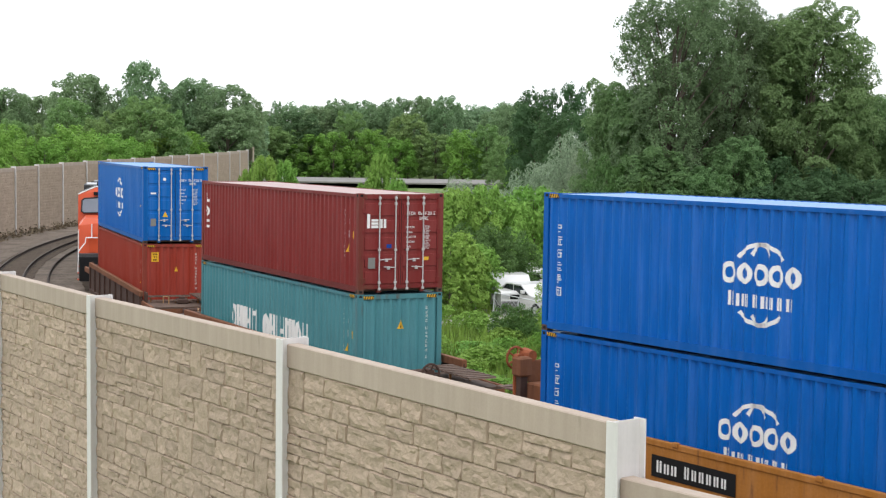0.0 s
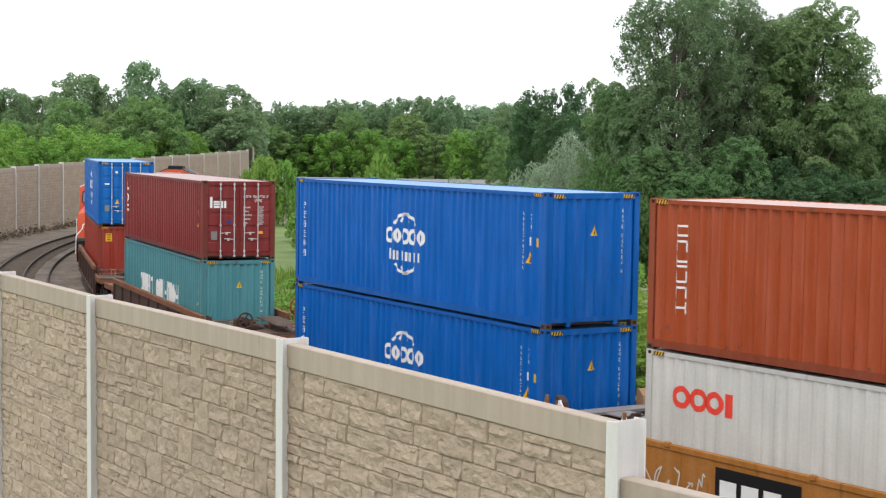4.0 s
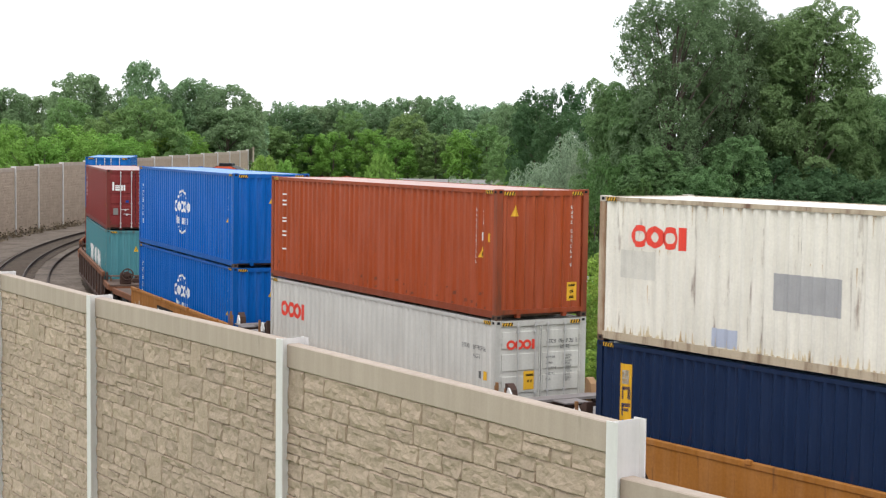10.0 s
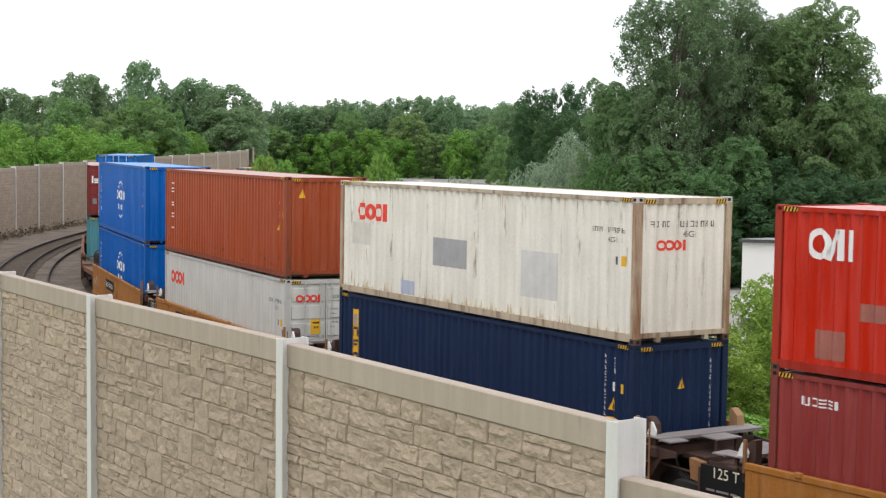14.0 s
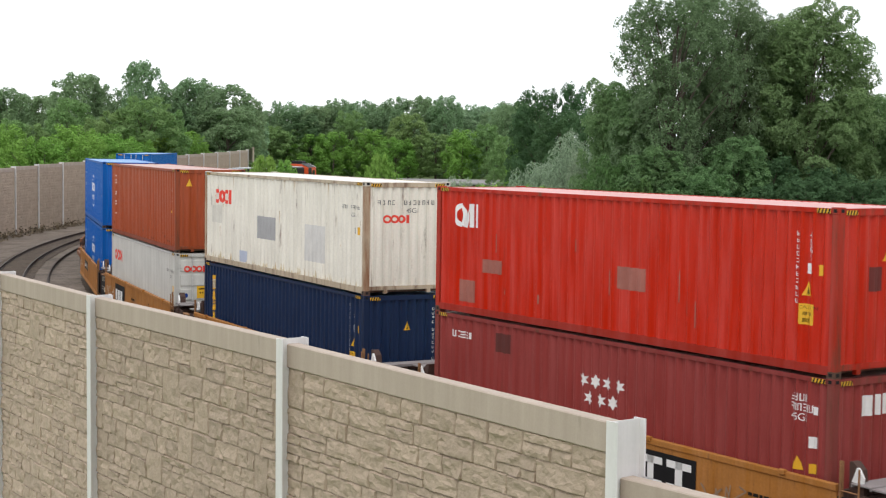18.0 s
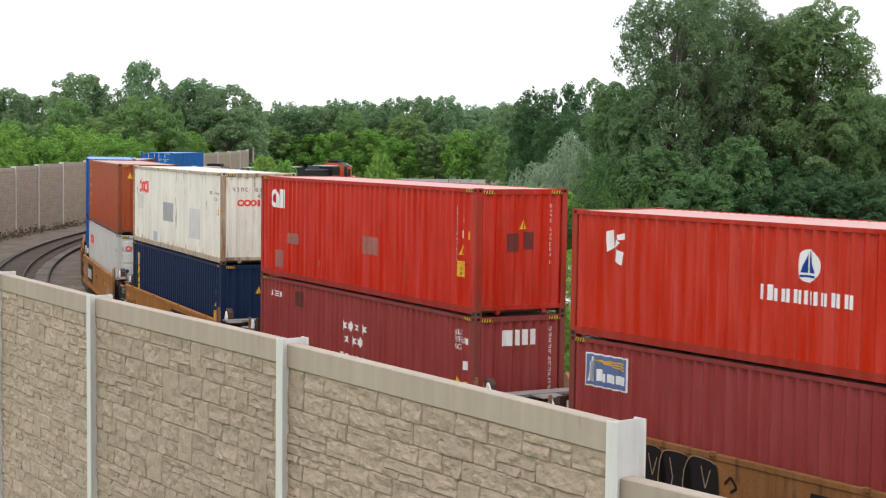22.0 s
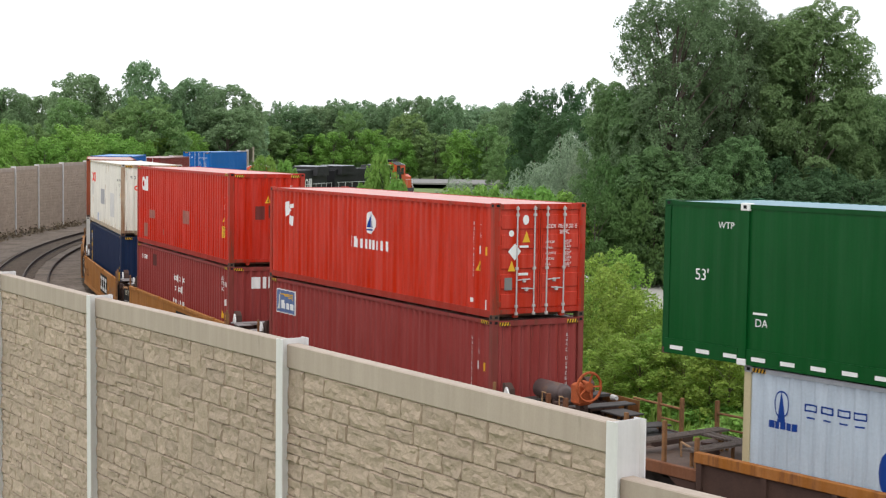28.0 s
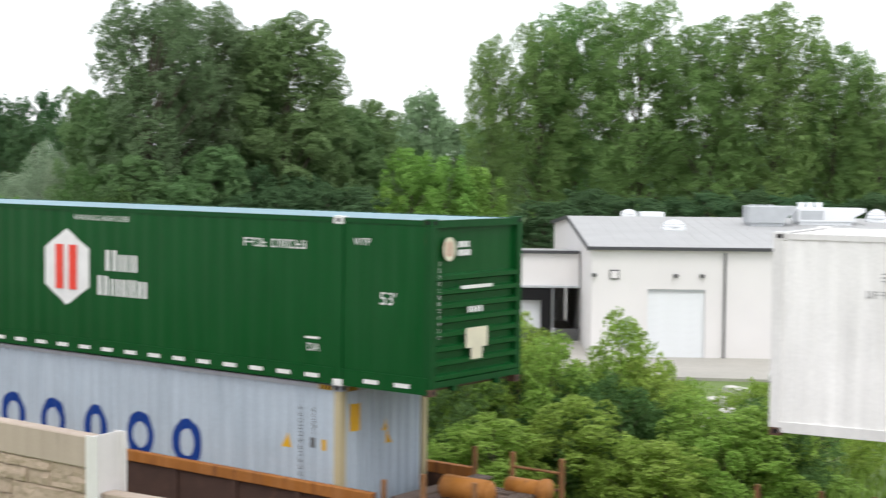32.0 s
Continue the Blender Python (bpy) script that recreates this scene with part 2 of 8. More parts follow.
for c in (0.755, -0.755, 5.785, 4.275):
    rm = sweep(rail_profile(c), -100, 340, closed=True)
    rm.m = [1 if i % 14 in (5, 6, 7) else 0 for i in range(len(rm.f))]
    tagged(new("rail", rm.data("rail", [M_RAIL, M_RAILTOP])), "steel running rail with a worn bright head", "rail", "running rails", "structure")
sm = sweep([(o, z - 0.08) for o, z in rail_profile(3.0)], 40, 165, closed=True)
tagged(new("spare_rail", sm.data("spare_rail", M_RAIL)), "brown spare rail lying on the ballast between the tracks", "rail", kind="structure")
tm = Mesh()
rng = random.Random(4)
for c in (0.0, 5.03):
    s = -60.0
    while s < 230:
        x, y, h = track(s, c)
        ca, sa = math.cos(h), math.sin(h)
        w, l, j = 0.115, 1.28, rng.uniform(-0.05, 0.05)
        box = [(a * l + j, b * w, z) for z in (-0.3, -0.172) for a, b in ((-1, -1), (1, -1), (1, 1), (-1, 1))]
        tm.add([(x + ca * a - sa * b, y + sa * a + ca * b, z) for a, b, z in box], [(4, 5, 6, 7), (0, 1, 5, 4), (1, 2, 6, 5), (2, 3, 7, 6), (3, 0, 4, 7)])
        s += 0.55
tagged(new("ties", tm.data("ties", M_TIE)), "weathered timber railway ties", "ties", kind="stuff")

# ---- sound wall of precast stone-faced panels between white steel columns ----
M_STONE = mat("tan split-face cast stone", (0.375, 0.290, 0.219), 0.9, 0, 0.16, 14, 30, 0.4, (0.25, 0.185, 0.12), 0.25, rnd=0.07, dist=0.03, island=0.10)
M_CAP = mat("smooth tan concrete", (0.400, 0.325, 0.264), 0.85, 0, 0.08, 1.2, 50, 0.15, (0.26, 0.22, 0.17), 0.35, dist=0.004, streak=True)
M_MORTAR = mat("recessed joint concrete", (0.36, 0.28, 0.215), 0.95, 0, 0.2, 6, 60, 0.3)
M_COLUMN = mat("off-white painted column steel", (0.66, 0.635, 0.625), 0.45, 0, 0.05, 1, 20, 0.04, (0.35, 0.30, 0.24), 0.3, streak=True)

WALL_OFF, WALL_TOP, WALL_FOOT = 11.9, 4.68, -0.7
CAP_H = 0.30
wall = thing("sound_wall", "tan stone-faced concrete noise wall with white steel columns", "wall", kind="structure")
POSTS = [9.9, 15.6, 21.30, 26.79, 32.45, 36.95]
a, b = 37.0, 127.99
n_mid = 16
POSTS += [a + (b - a) * i / n_mid for i in range(1, n_mid + 1)]
POSTS += [133.6, 139.5, 145.2, 150.9, 156.6]
SPOTS = [track(s, WALL_OFF) for s in POSTS]
# past the bend the wall leaves the track's line and runs on almost straight
for k in range(8):
    x, y, h = SPOTS[-1]
    h = (-0.165, -0.150, -0.148, -0.140, -0.135, -0.115, -0.085, -0.06)[k]
    SPOTS.append((x - 5.6 * math.sin(h), y + 5.6 * math.cos(h), h))
    POSTS.append(POSTS[-1] + 5.7)
TOPS = [WALL_TOP - 0.63 if i < 2 else WALL_TOP + 0.06 + max(0, (s - 118) / 84) * 1.25 if s > 118 else WALL_TOP for i, s in enumerate(POSTS)]
TOPS[2] -= 0.10


def stone_layout(w, h, seed):
    """Broken ashlar: courses of uneven height, blocks of uneven length, some split in two thin ones, some two courses high."""
    r = random.Random(seed)
    tops, z = [], h
    while z > 0.12:
        z0 = max(0.0, z - r.choice((0.19, 0.22, 0.25, 0.27, 0.30)))
        tops.append((0.0 if z0 < 0.1 else z0, z))
        z = z0 if z0 >= 0.1 else 0.0
    out, taken, above = [], [], []
    for c, (z0, z1) in enumerate(tops):
        x, joints, held = 0.0, [], sorted(taken)
        taken = []
        while x < w - 0.02:
            hole = [q for q in held if abs(q[0] - x) < 0.01]
            if hole:
                x = hole[0][1]
                continue
            stop = min([q[0] for q in held if q[0] > x] + [w])
            x1 = x + r.choice((0.30, 0.38, 0.46, 0.55, 0.62, 0.74))
            if any(abs(x1 - q) < 0.09 for q in above):
                x1 += r.choice((-0.13, 0.15))
            if stop - x1 < 0.22:
                x1 = stop
            pick = r.random()
            if pick < 0.10 and c + 1 < len(tops) and x1 - x < 0.6:
                out.append((x, x1, tops[c + 1][0], z1))
                taken.append((x, x1))
            elif pick < 0.25 and x1 - x > 0.4 and z1 - z0 > 0.17:
                zm = z0 + (z1 - z0) * r.choice((0.42, 0.5, 0.58))
                xm = x + (x1 - x) * r.uniform(0.35, 0.65)
                out += [(x, x1, zm, z1)] + ([(x, xm, z0, zm), (xm, x1, z0, zm)] if x1 - x > 0.58 else [(x, x1, z0, zm)])
            else:
                out.append((x, x1, z0, z1))
            joints.append(x1)
            x = x1
        above = joints
    return out


def stone(x0, x1, z0, z1, seed, nx=12, nz=7, amp=1.0):
    """One rock-faced block: its edge lies in the joint, worked back all round, and its split face stands out in facets towards -y."""
    m, g = Mesh(), 0.0045
    x0, x1, z0, z1 = x0 + 1.8 * g, x1 - 1.8 * g, z0 + g, z1 - g
    r = random.Random(int(seed * 1000))
    lean, tip, swell = r.uniform(-0.006, 0.006), r.uniform(-0.003, 0.010), r.uniform(0.018, 0.028) * amp
    for j in range(nz + 1):
        for i in range(nx + 1):
            u, v = i / nx, j / nz
            edge = i in (0, nx) or j in (0, nz)
            if nz > 3:
                u = u if i in (0, nx) else 0.022 + (i - 1) / (nx - 2) * 0.956
                v = v if j in (0, nz) else 0.06 + (j - 1) / (nz - 2) * 0.88
            x, z = x0 + (x1 - x0) * u, z0 + (z1 - z0) * v
            crag = 0.024 * noise.noise((x * 6 + seed, z * 9, seed * 1.7)) + 0.017 * noise.noise((x * 13, z * 17 + seed, 3.0))
            y = -0.003 - 0.005 * abs(noise.noise((x * 17, z * 17, seed))) if edge else -swell - amp * crag + lean * (u - 0.5) * 2 + tip * (v - 0.5) * 2
            jit = 0.0 if edge or i in (1, nx - 1) or j in (1, nz - 1) else 0.014
            m.v.append((x + jit * noise.noise((x * 19, z * 19, seed)), min(y, -0.003), z + 0.8 * jit * noise.noise((z * 19, x * 19, seed + 5))))
    k = nx + 1
    for j in range(nz):
        for i in range(nx):
            q = (j * k + i, j * k + i + 1, (j + 1) * k + i + 1, (j + 1) * k + i)
            m.f += [(q[0], q[1], q[2]), (q[0], q[2], q[3])] if r.random() < 0.5 else [(q[0], q[1], q[3]), (q[1], q[2], q[3])]
    ring_ = [i for i in range(k)] + [j * k + nx for j in range(1, nz + 1)] + [nz * k + i for i in range(nx - 1, -1, -1)] + [j * k for j in range(nz - 1, 0, -1)]
    behind = len(m.v)
    m.v += [(m.v[i][0], 0.006, m.v[i][2]) for i in ring_]
    m.f += [(ring_[i], behind + i, behind + (i + 1) % len(ring_), ring_[(i + 1) % len(ring_)]) for i in range(len(ring_))]
    m.m = [0] * len(m.f)
    return m


def column_mesh(h):
    """A wide-flange column: two flanges across the wall and the web between them."""
    m = Mesh()
    m.box(-0.075, 0.075, -0.19, -0.172, 0, h)
    m.box(-0.075, 0.075, 0.172, 0.19, 0, h)
    m.box(-0.007, 0.007, -0.172, 0.172, 0, h)
    return m.data("column", M_COLUMN)


col_mesh = column_mesh(WALL_TOP + 0.035 - WALL_FOOT)
col_tall = column_mesh(WALL_TOP + 0.005 - WALL_FOOT)
far_panel = {}
for i, s in enumerate(POSTS):
    x, y, h = SPOTS[i]
    top = TOPS[2] if i == 2 else max(TOPS[i], TOPS[i - 1] if i else 0)
    c = part("column", col_tall if i == 2 else col_mesh, None, wall)
    c.matrix_basis = Matrix.Translation((x, y, top - WALL_TOP + WALL_FOOT)) @ Matrix.Rotation(h - math.pi / 2, 4, "Z")
    if i + 1 == len(POSTS):
        break
    x2, y2, _ = SPOTS[i + 1]
    d = Vector((x2 - x, y2 - y, 0))
    w = d.length - 0.03
    # local x runs back towards the nearer column, local -y faces the camera's side
    m4 = Matrix.Translation((x2, y2, 0)) @ Matrix.Rotation(math.atan2(y - y2, x - x2), 4, "Z") @ Matrix.Translation((0.015, 0, 0))
    t0 = min(TOPS[i], TOPS[i + 1]) if i not in (1, 2) else TOPS[1] if i == 1 else WALL_TOP - 0.03
    if i == 2:  # this panel has settled at its nearer end
        m4 = m4 @ Matrix.Translation((-0.085, 0, 0)) @ Matrix.Rotation(radians(1.0), 4, "Y")
    pan = part("panel", Mesh().box(0, w, -0.05, 0.07, WALL_FOOT, t0 - CAP_H), M_MORTAR, wall)
    pan.matrix_basis = m4
    cap = Mesh().box(0, w, -0.085, 0.085, t0 - CAP_H, t0, chamfer=0.012)
    part("cap", cap, M_CAP, pan, "smooth concrete cap band")
    foot = WALL_FOOT if i > 5 else 0.2
    if i == 2:
        for k, (a0, a1, b0, b1) in enumerate(stone_layout(w, t0 - CAP_H - foot, 11 + i)):
            st = stone(a0, a1, b0 + foot, b1 + foot, i * 31.7 + k * 0.73)
            o = part("stone", st, M_STONE, pan)
            o.location = (0, -0.05, 0)
    else:
        low = i > 6
        key = ("far", round(w)) if low else i
        if not low or key not in far_panel:
            sm = Mesh()
            for k, (a0, a1, b0, b1) in enumerate(stone_layout(w, t0 - CAP_H - foot, 11 + i)):
                st = stone(a0, a1, b0 + foot, b1 + foot, i * 31.7 + k * 0.73, 3 if low else 10, 2 if low else 6, 1.0)
                sm.add(st.v, st.f)
            far_panel[key] = sm.data("stone_facing", M_STONE)
        o = part("stone_facing", far_panel[key], None, pan)
        tagged(o, kind="stuff")
        o.location = (0, -0.05, 0)
        if low:
            o = tagged(part("stone_facing", far_panel[key], None, pan), kind="stuff")
            o.matrix_basis = Matrix.Translation((w, 0.07, 0)) @ Matrix.Rotation(math.pi, 4, "Z")
# a further stretch of the same wall, seen over the first one: it swings back, then turns away
# its panels take a paler copy of the concrete, as if lit
M_FARW = mat("tan wall concrete, lit tone", (0.47, 0.39, 0.32), 0.9, 0, 0.1, 1.0, 12, 0.2, (0.34, 0.28, 0.22), 0.3)
back = thing("sound_wall_far", "distant tan concrete noise wall beyond the bend", "wall", kind="structure")
RUNS = [((-38.9, 246.0), (-32.7, 230.0), 5.75, 6.0, 3), ((-32.6, 230.0), (-25.3, 206.3), 6.55, 6.25, 5)]
for (ax_, ay_), (bx_, by_), za, zb, n_ in RUNS:
    for k in range(n_):
        u0, u1 = k / n_, (k + 1) / n_
        p0, p1 = Vector((ax_ + (bx_ - ax_) * u0, ay_ + (by_ - ay_) * u0, 0)), Vector((ax_ + (bx_ - ax_) * u1, ay_ + (by_ - ay_) * u1, 0))
        ln, zt = (p1 - p0).length, za + (zb - za) * (u0 + u1) / 2
        m4 = Matrix.Translation(p0) @ Matrix.Rotation(math.atan2(p1.y - p0.y, p1.x - p0.x), 4, "Z")
        pan = part("panel", Mesh().box(0.1, ln - 0.1, -0.1, 0.1, -0.8, zt - 0.4), M_FARW, back)
        pan.matrix_basis = m4
        part("cap", Mesh().box(0.1, ln - 0.1, -0.13, 0.13, zt - 0.4, zt, chamfer=0.02), M_CAP, pan)
        part("column", Mesh().box(-0.1, 0.1, -0.2, 0.2, -0.8, zt + 0.1), M_COLUMN, back).matrix_basis = m4

# ---- yard, road ----
def slab(name, pts, z, material, label, category):
    m = Mesh()
    n = len(pts)
    m.add([(x, y, z) for x, y in pts] + [(x, y, z - 0.25) for x, y in pts], [tuple(range(n))] + [(i, n + i, n + (i + 1) % n, (i + 1) % n) for i in range(n)])
    return tagged(new(name, m.data(name, material)), label, category, kind="structure")


slab("yard_pavement", [(-3, 73), (9, 62), (34, 49), (60, 38), (75, 60), (60, 105), (30, 130), (4, 130), (0, 95)], -1.12, M_YARD, "pale gravel and concrete yard around a warehouse", "pavement")
slab("far_road", [(-60, 268), (-10, 262), (90, 255), (90, 275), (-10, 292), (-60, 300)], 0.35, M_ROAD, "distant pale grey concrete road in front of the woods", "road")

# ---- warehouse ----
M_SIDING = mat("white painted block wall", (0.79, 0.765, 0.755), 0.8, 0, 0.04, 0.5, 20, 0.1, (0.5, 0.47, 0.42), 0.12)
M_ROOF = mat("grey standing roof", (0.41, 0.41, 0.41), 0.6, 0, 0.08, 0.6, 10, 0.1)
M_FASCIA = mat("dark metal fascia", (0.06, 0.06, 0.065), 0.6)
M_DOORW = mat("white roll-up door", (0.80, 0.82, 0.84), 0.6, 0, 0.03)
M_GALV = mat("galvanised sheet", (0.50, 0.52, 0.54), 0.5, 0.3, 0.1)


def roll_door(parent, x0, x1, z0, z1, y, frame_mat=M_GALV):
    n = 10
    d = part("roll_up_door", Mesh().box(x0, x1, y - 0.03, y + 0.05, z0, z1), M_DOORW, parent, "white ribbed roll-up door")
    slat = Mesh().box(x0, x1, y - 0.037, y - 0.03, 0.004, (z1 - z0) / n - 0.004, chamfer=0.002).data("slat", M_DOORW)
    for i in range(n):
        part("slat", slat, None, d).location = (0, 0, z0 + (z1 - z0) * i / n)
    fm = Mesh().box(x0 - 0.1, x0, y - 0.1, y + 0.05, z0, z1 + 0.1).box(x1, x1 + 0.1, y - 0.1, y + 0.05, z0, z1 + 0.1).box(x0, x1, y - 0.1, y + 0.05, z1, z1 + 0.1)
    part("door_frame", fm, frame_mat, d)
    return d


wh = thing("warehouse", "low white warehouse with a grey low-pitched roof and door", "building")
wh.matrix_basis = Matrix.Translation((27.0, 58.6, -1.2)) @ Matrix.Rotation(math.atan2(-4.2, 11.7), 4, "Z")
# main block: local x along the front, y towards the back
WX = 34.0
dm = Mesh()
dx0, dx1 = 2.35, 4.75
dm.box(0, dx0, 0, 0.3, 0, 4.6).box(dx1, WX, 0, 0.3, 0, 4.6).box(dx0, dx1, 0, 0.3, 2.95, 4.6)
part("front_wall", dm, M_SIDING, wh)
RIDGE, RISE = 13.0, 0.79


def pitched(m):
    """Lifts what lies above the eaves by the roof's slope."""
    m.v = [(x, y, z + (RISE * (1 - abs(y - RIDGE) / RIDGE) if z > 4 else 0)) for x, y, z in m.v]
    return m


part("side_wall", pitched(Mesh().box(0, 0.3, 0.3, RIDGE, 0, 4.6).box(0, 0.3, RIDGE, 25.7, 0, 4.6)), M_SIDING, wh)
part("back_wall", Mesh().box(0.3, WX, 25.7, 26.0, 0, 4.6), M_SIDING, wh)
part("end_wall", pitched(Mesh().box(WX, WX + 0.3, 0, RIDGE, 0, 4.6).box(WX, WX + 0.3, RIDGE, 26, 0, 4.6)), M_SIDING, wh)
main_roof = part("roof", pitched(Mesh().box(-0.15, WX + 0.4, -0.2, RIDGE, 4.6, 4.72).box(-0.15, WX + 0.4, RIDGE, 26.2, 4.6, 4.72)), M_ROOF, wh)
seam = pitched(Mesh().box(0, 0.03, -0.2, RIDGE, 4.72, 4.727).box(0, 0.03, RIDGE, 26.2, 4.72, 4.727)).data("seam", M_ROOF)
for k in range(int(WX / 0.6)):
    part("seam", seam, None, main_roof).location = (k * 0.6, 0, 0)
part("fascia", pitched(Mesh().box(-0.2, WX + 0.45, -0.26, -0.2, 4.60, 4.74).box(-0.2, -0.15, -0.2, RIDGE, 4.56, 4.74).box(-0.2, -0.15, RIDGE, 26.2, 4.56, 4.74)), M_FASCIA, wh)
roll_door(wh, dx0, dx1, 0.0, 2.85, 0.15)
part("downpipe", Mesh().tube((5.55, -0.06, 0), (5.55, -0.06, 4.5), 0.05), M_DARKGREY, wh)
part("wall_vent", Mesh().box(0.75, 1.15, -0.06, 0.0, 3.35, 3.75).box(0.8, 1.1, -0.07, -0.05, 3.4, 3.7, 1), [M_DARKGREY, M_SIDING], wh)
for lx in (0.1, 3.5, 4.6):
    part("wall_lamp", Mesh().box(lx - 0.1, lx + 0.1, -0.16, 0.0, 3.45, 3.6, chamfer=0.03), M_DARKGREY, wh)
part("meter_cabinet", Mesh().box(1.2, 1.8, -0.2, 0.0, 0.6, 1.55, chamfer=0.02).box(1.38, 1.62, -0.14, 0.0, 1.55, 1.75), M_GALV, wh)
roof_z = lambda y: 4.72 + RISE * (1 - abs(y - RIDGE) / RIDGE)
for bx, w_, h_, d_ in ((4.35, 0.55, 0.34, 7.0), (3.0, 0.42, 0.26, 13.6), (14.9, 0.5, 0.5, 11.5)):
    z0 = roof_z(d_) + 0.12
    vm = Mesh().box(bx - 0.9 * w_, bx + 0.9 * w_, d_ - 0.9 * w_, d_ + 0.9 * w_, z0 - 0.25, z0)
    for step in range(5):
        a0, a1 = step / 5 * math.pi / 2, (step + 1) / 5 * math.pi / 2
        vm.tube((bx, d_, z0 + h_ * math.sin(a0)), (bx, d_, z0 + h_ * math.sin(a1)), w_ * math.cos(a0), max(0.02, w_ * math.cos(a1)), 14)
    part("roof_vent", vm, M_DOORW, wh, "white domed roof vent", True)
part("roof_curb", Mesh().box(3.55, 4.75, 13.2, 14.2, 5.4, 5.72, chamfer=0.02), M_DOORW, wh, "low white roof curb")
for ux, uy, ul, uh, um in ((8.1, 8.6, 1.75, 0.80, M_GALV), (10.6, 9.4, 2.7, 0.66, M_DOORW)):
    z0 = roof_z(uy) + 0.16
    u = part("roof_unit", Mesh().box(ux, ux + ul, uy, uy + 1.5, z0, z0 + uh, chamfer=0.03).box(ux + 0.1, ux + ul - 0.1, uy + 0.1, uy + 1.4, z0 - 0.3, z0), um, wh, "pale rooftop air handling unit")
    part("hood", Mesh().prism([(ux + ul, z0 + 0.2), (ux + ul + 0.55, z0 + uh * 0.75), (ux + ul + 0.55, z0 + uh), (ux + ul, z0 + uh)], uy + 0.15, uy + 1.35), um, u)
    for k in range(3):
        part("fan", Mesh().tube((ux + 0.3 + 0.42 * k, uy + 0.75, z0 + uh), (ux + 0.3 + 0.42 * k, uy + 0.75, z0 + uh + (0.06 if um is M_GALV else 0.26)), 0.18, n=12), um, u)
    part("access_panel", Mesh().box(ux + 0.12, ux + 0.45 * ul, uy - 0.015, uy + 0.01, z0 + 0.12, z0 + uh - 0.12), M_GALV, u)

wing = thing("loading_dock_wing", "white dock wing with dark dock shelters and white doors", "building")
wing.matrix_basis = Matrix.Translation((13.55, 69.3, -1.2)) @ Matrix.Rotation(math.atan2(-4.75, 13.5), 4, "Z")
WL = 16.2


def fall(m):
    """The wing's roof falls gently towards the back."""
    m.v = [(x, y, z - (0.05 * max(0, y) if z > 3.5 else 0)) for x, y, z in m.v]
    return m


part("upper_wall", Mesh().box(0, WL, 0, 0.3, 2.6, 4.1), M_SIDING, wing)
part("side_wall", fall(Mesh().box(0, 0.3, 0.3, 9, 0, 4.1)), M_SIDING, wing)
# base strip in dark grey: the shadow under the doors is put into its colour
part("dock_base", Mesh().box(0, WL, 0.02, 0.3, 0, 0.62), M_DARKGREY, wing)
part("left_pier", Mesh().box(0, 1.9, 0, 0.3, 0.62, 2.6), M_SIDING, wing)
rf = fall(Mesh().box(-0.1, WL, -0.12, 9.2, 4.1, 4.2))
wing_roof = part("roof", rf, M_ROOF, wing)
seam = fall(Mesh().box(0, 0.06, -0.12, 9.2, 4.2, 4.22)).data("seam", M_ROOF)
for k in range(60):
    part("seam", seam, None, wing_roof).location = (k * 0.255, 0, 0)
part("back_wall", fall(Mesh().box(0.3, WL, 8.7, 9.0, 0, 4.1)), M_SIDING, wing)
part("fascia", Mesh().box(-0.15, WL, -0.2, -0.12, 4.06, 4.2), M_FASCIA, wing)
part("canopy_edge", Mesh().box(1.9, WL, -0.3, 0.0, 2.52, 2.6), M_GALV, wing)
for k in range(5):
    x0 = 1.95 + k * 2.62
    sh = part("dock_shelter", Mesh().box(x0, x0 + 0.45, -0.25, 0.28, 0.62, 2.5).box(x0 + 2.05, x0 + 2.5, -0.25, 0.28, 0.62, 2.5).box(x0 + 0.45, x0 + 2.05, -0.25, 0.28, 1.95, 2.5), M_BLK, wing, "black padded dock shelter")
    roll_door(wing, x0 + 0.45, x0 + 2.05, 0.62, 1.95, 0.2, M_DARKGREY)
    part("bumper", Mesh().box(x0 + 0.3, x0 + 0.5, -0.1, 0.02, 0.35, 0.6), M_RUBBER, sh)
    part("bumper", Mesh().box(x0 + 2.0, x0 + 2.2, -0.1, 0.02, 0.35, 0.6), M_RUBBER, sh)
    part("downpipe", Mesh().tube((x0 + 2.56, -0.1, 0.1), (x0 + 2.56, -0.1, 2.5), 0.045), M_GALV, wing)
    part("bollard", Mesh().tube((x0 + 2.56, -0.7, 0), (x0 + 2.56, -0.7, 0.75), 0.07), M_GALV, wing)
vm = Mesh()
for ring in range(5):
    a0, a1 = ring / 5 * math.pi / 2, (ring + 1) / 5 * math.pi / 2
    vm.tube((3.15, 1.6, 4.30 + 0.35 * math.sin(a0)), (3.15, 1.6, 4.30 + 0.35 * math.sin(a1)), 0.5 * math.cos(a0), max(0.02, 0.5 * math.cos(a1)), 14)
vm.tube((3.15, 1.6, 4.05), (3.15, 1.6, 4.30), 0.46, n=14)
part("roof_vent", vm, M_DOORW, wing, "white domed roof vent", True)


# ---- parked vehicles ----
M_CARW = mat("white car paint", (0.66, 0.66, 0.66), 0.25, 0, 0.02, 1, 10, 0)
M_CARR = mat("red car paint", (0.45, 0.03, 0.025), 0.3, 0, 0.05, 1, 10, 0)
M_CARS = mat("silver car paint", (0.48, 0.49, 0.50), 0.3, 0.4, 0.03, 1, 10, 0)
M_CARG = mat("tinted car glass", (0.02, 0.025, 0.03), 0.08)


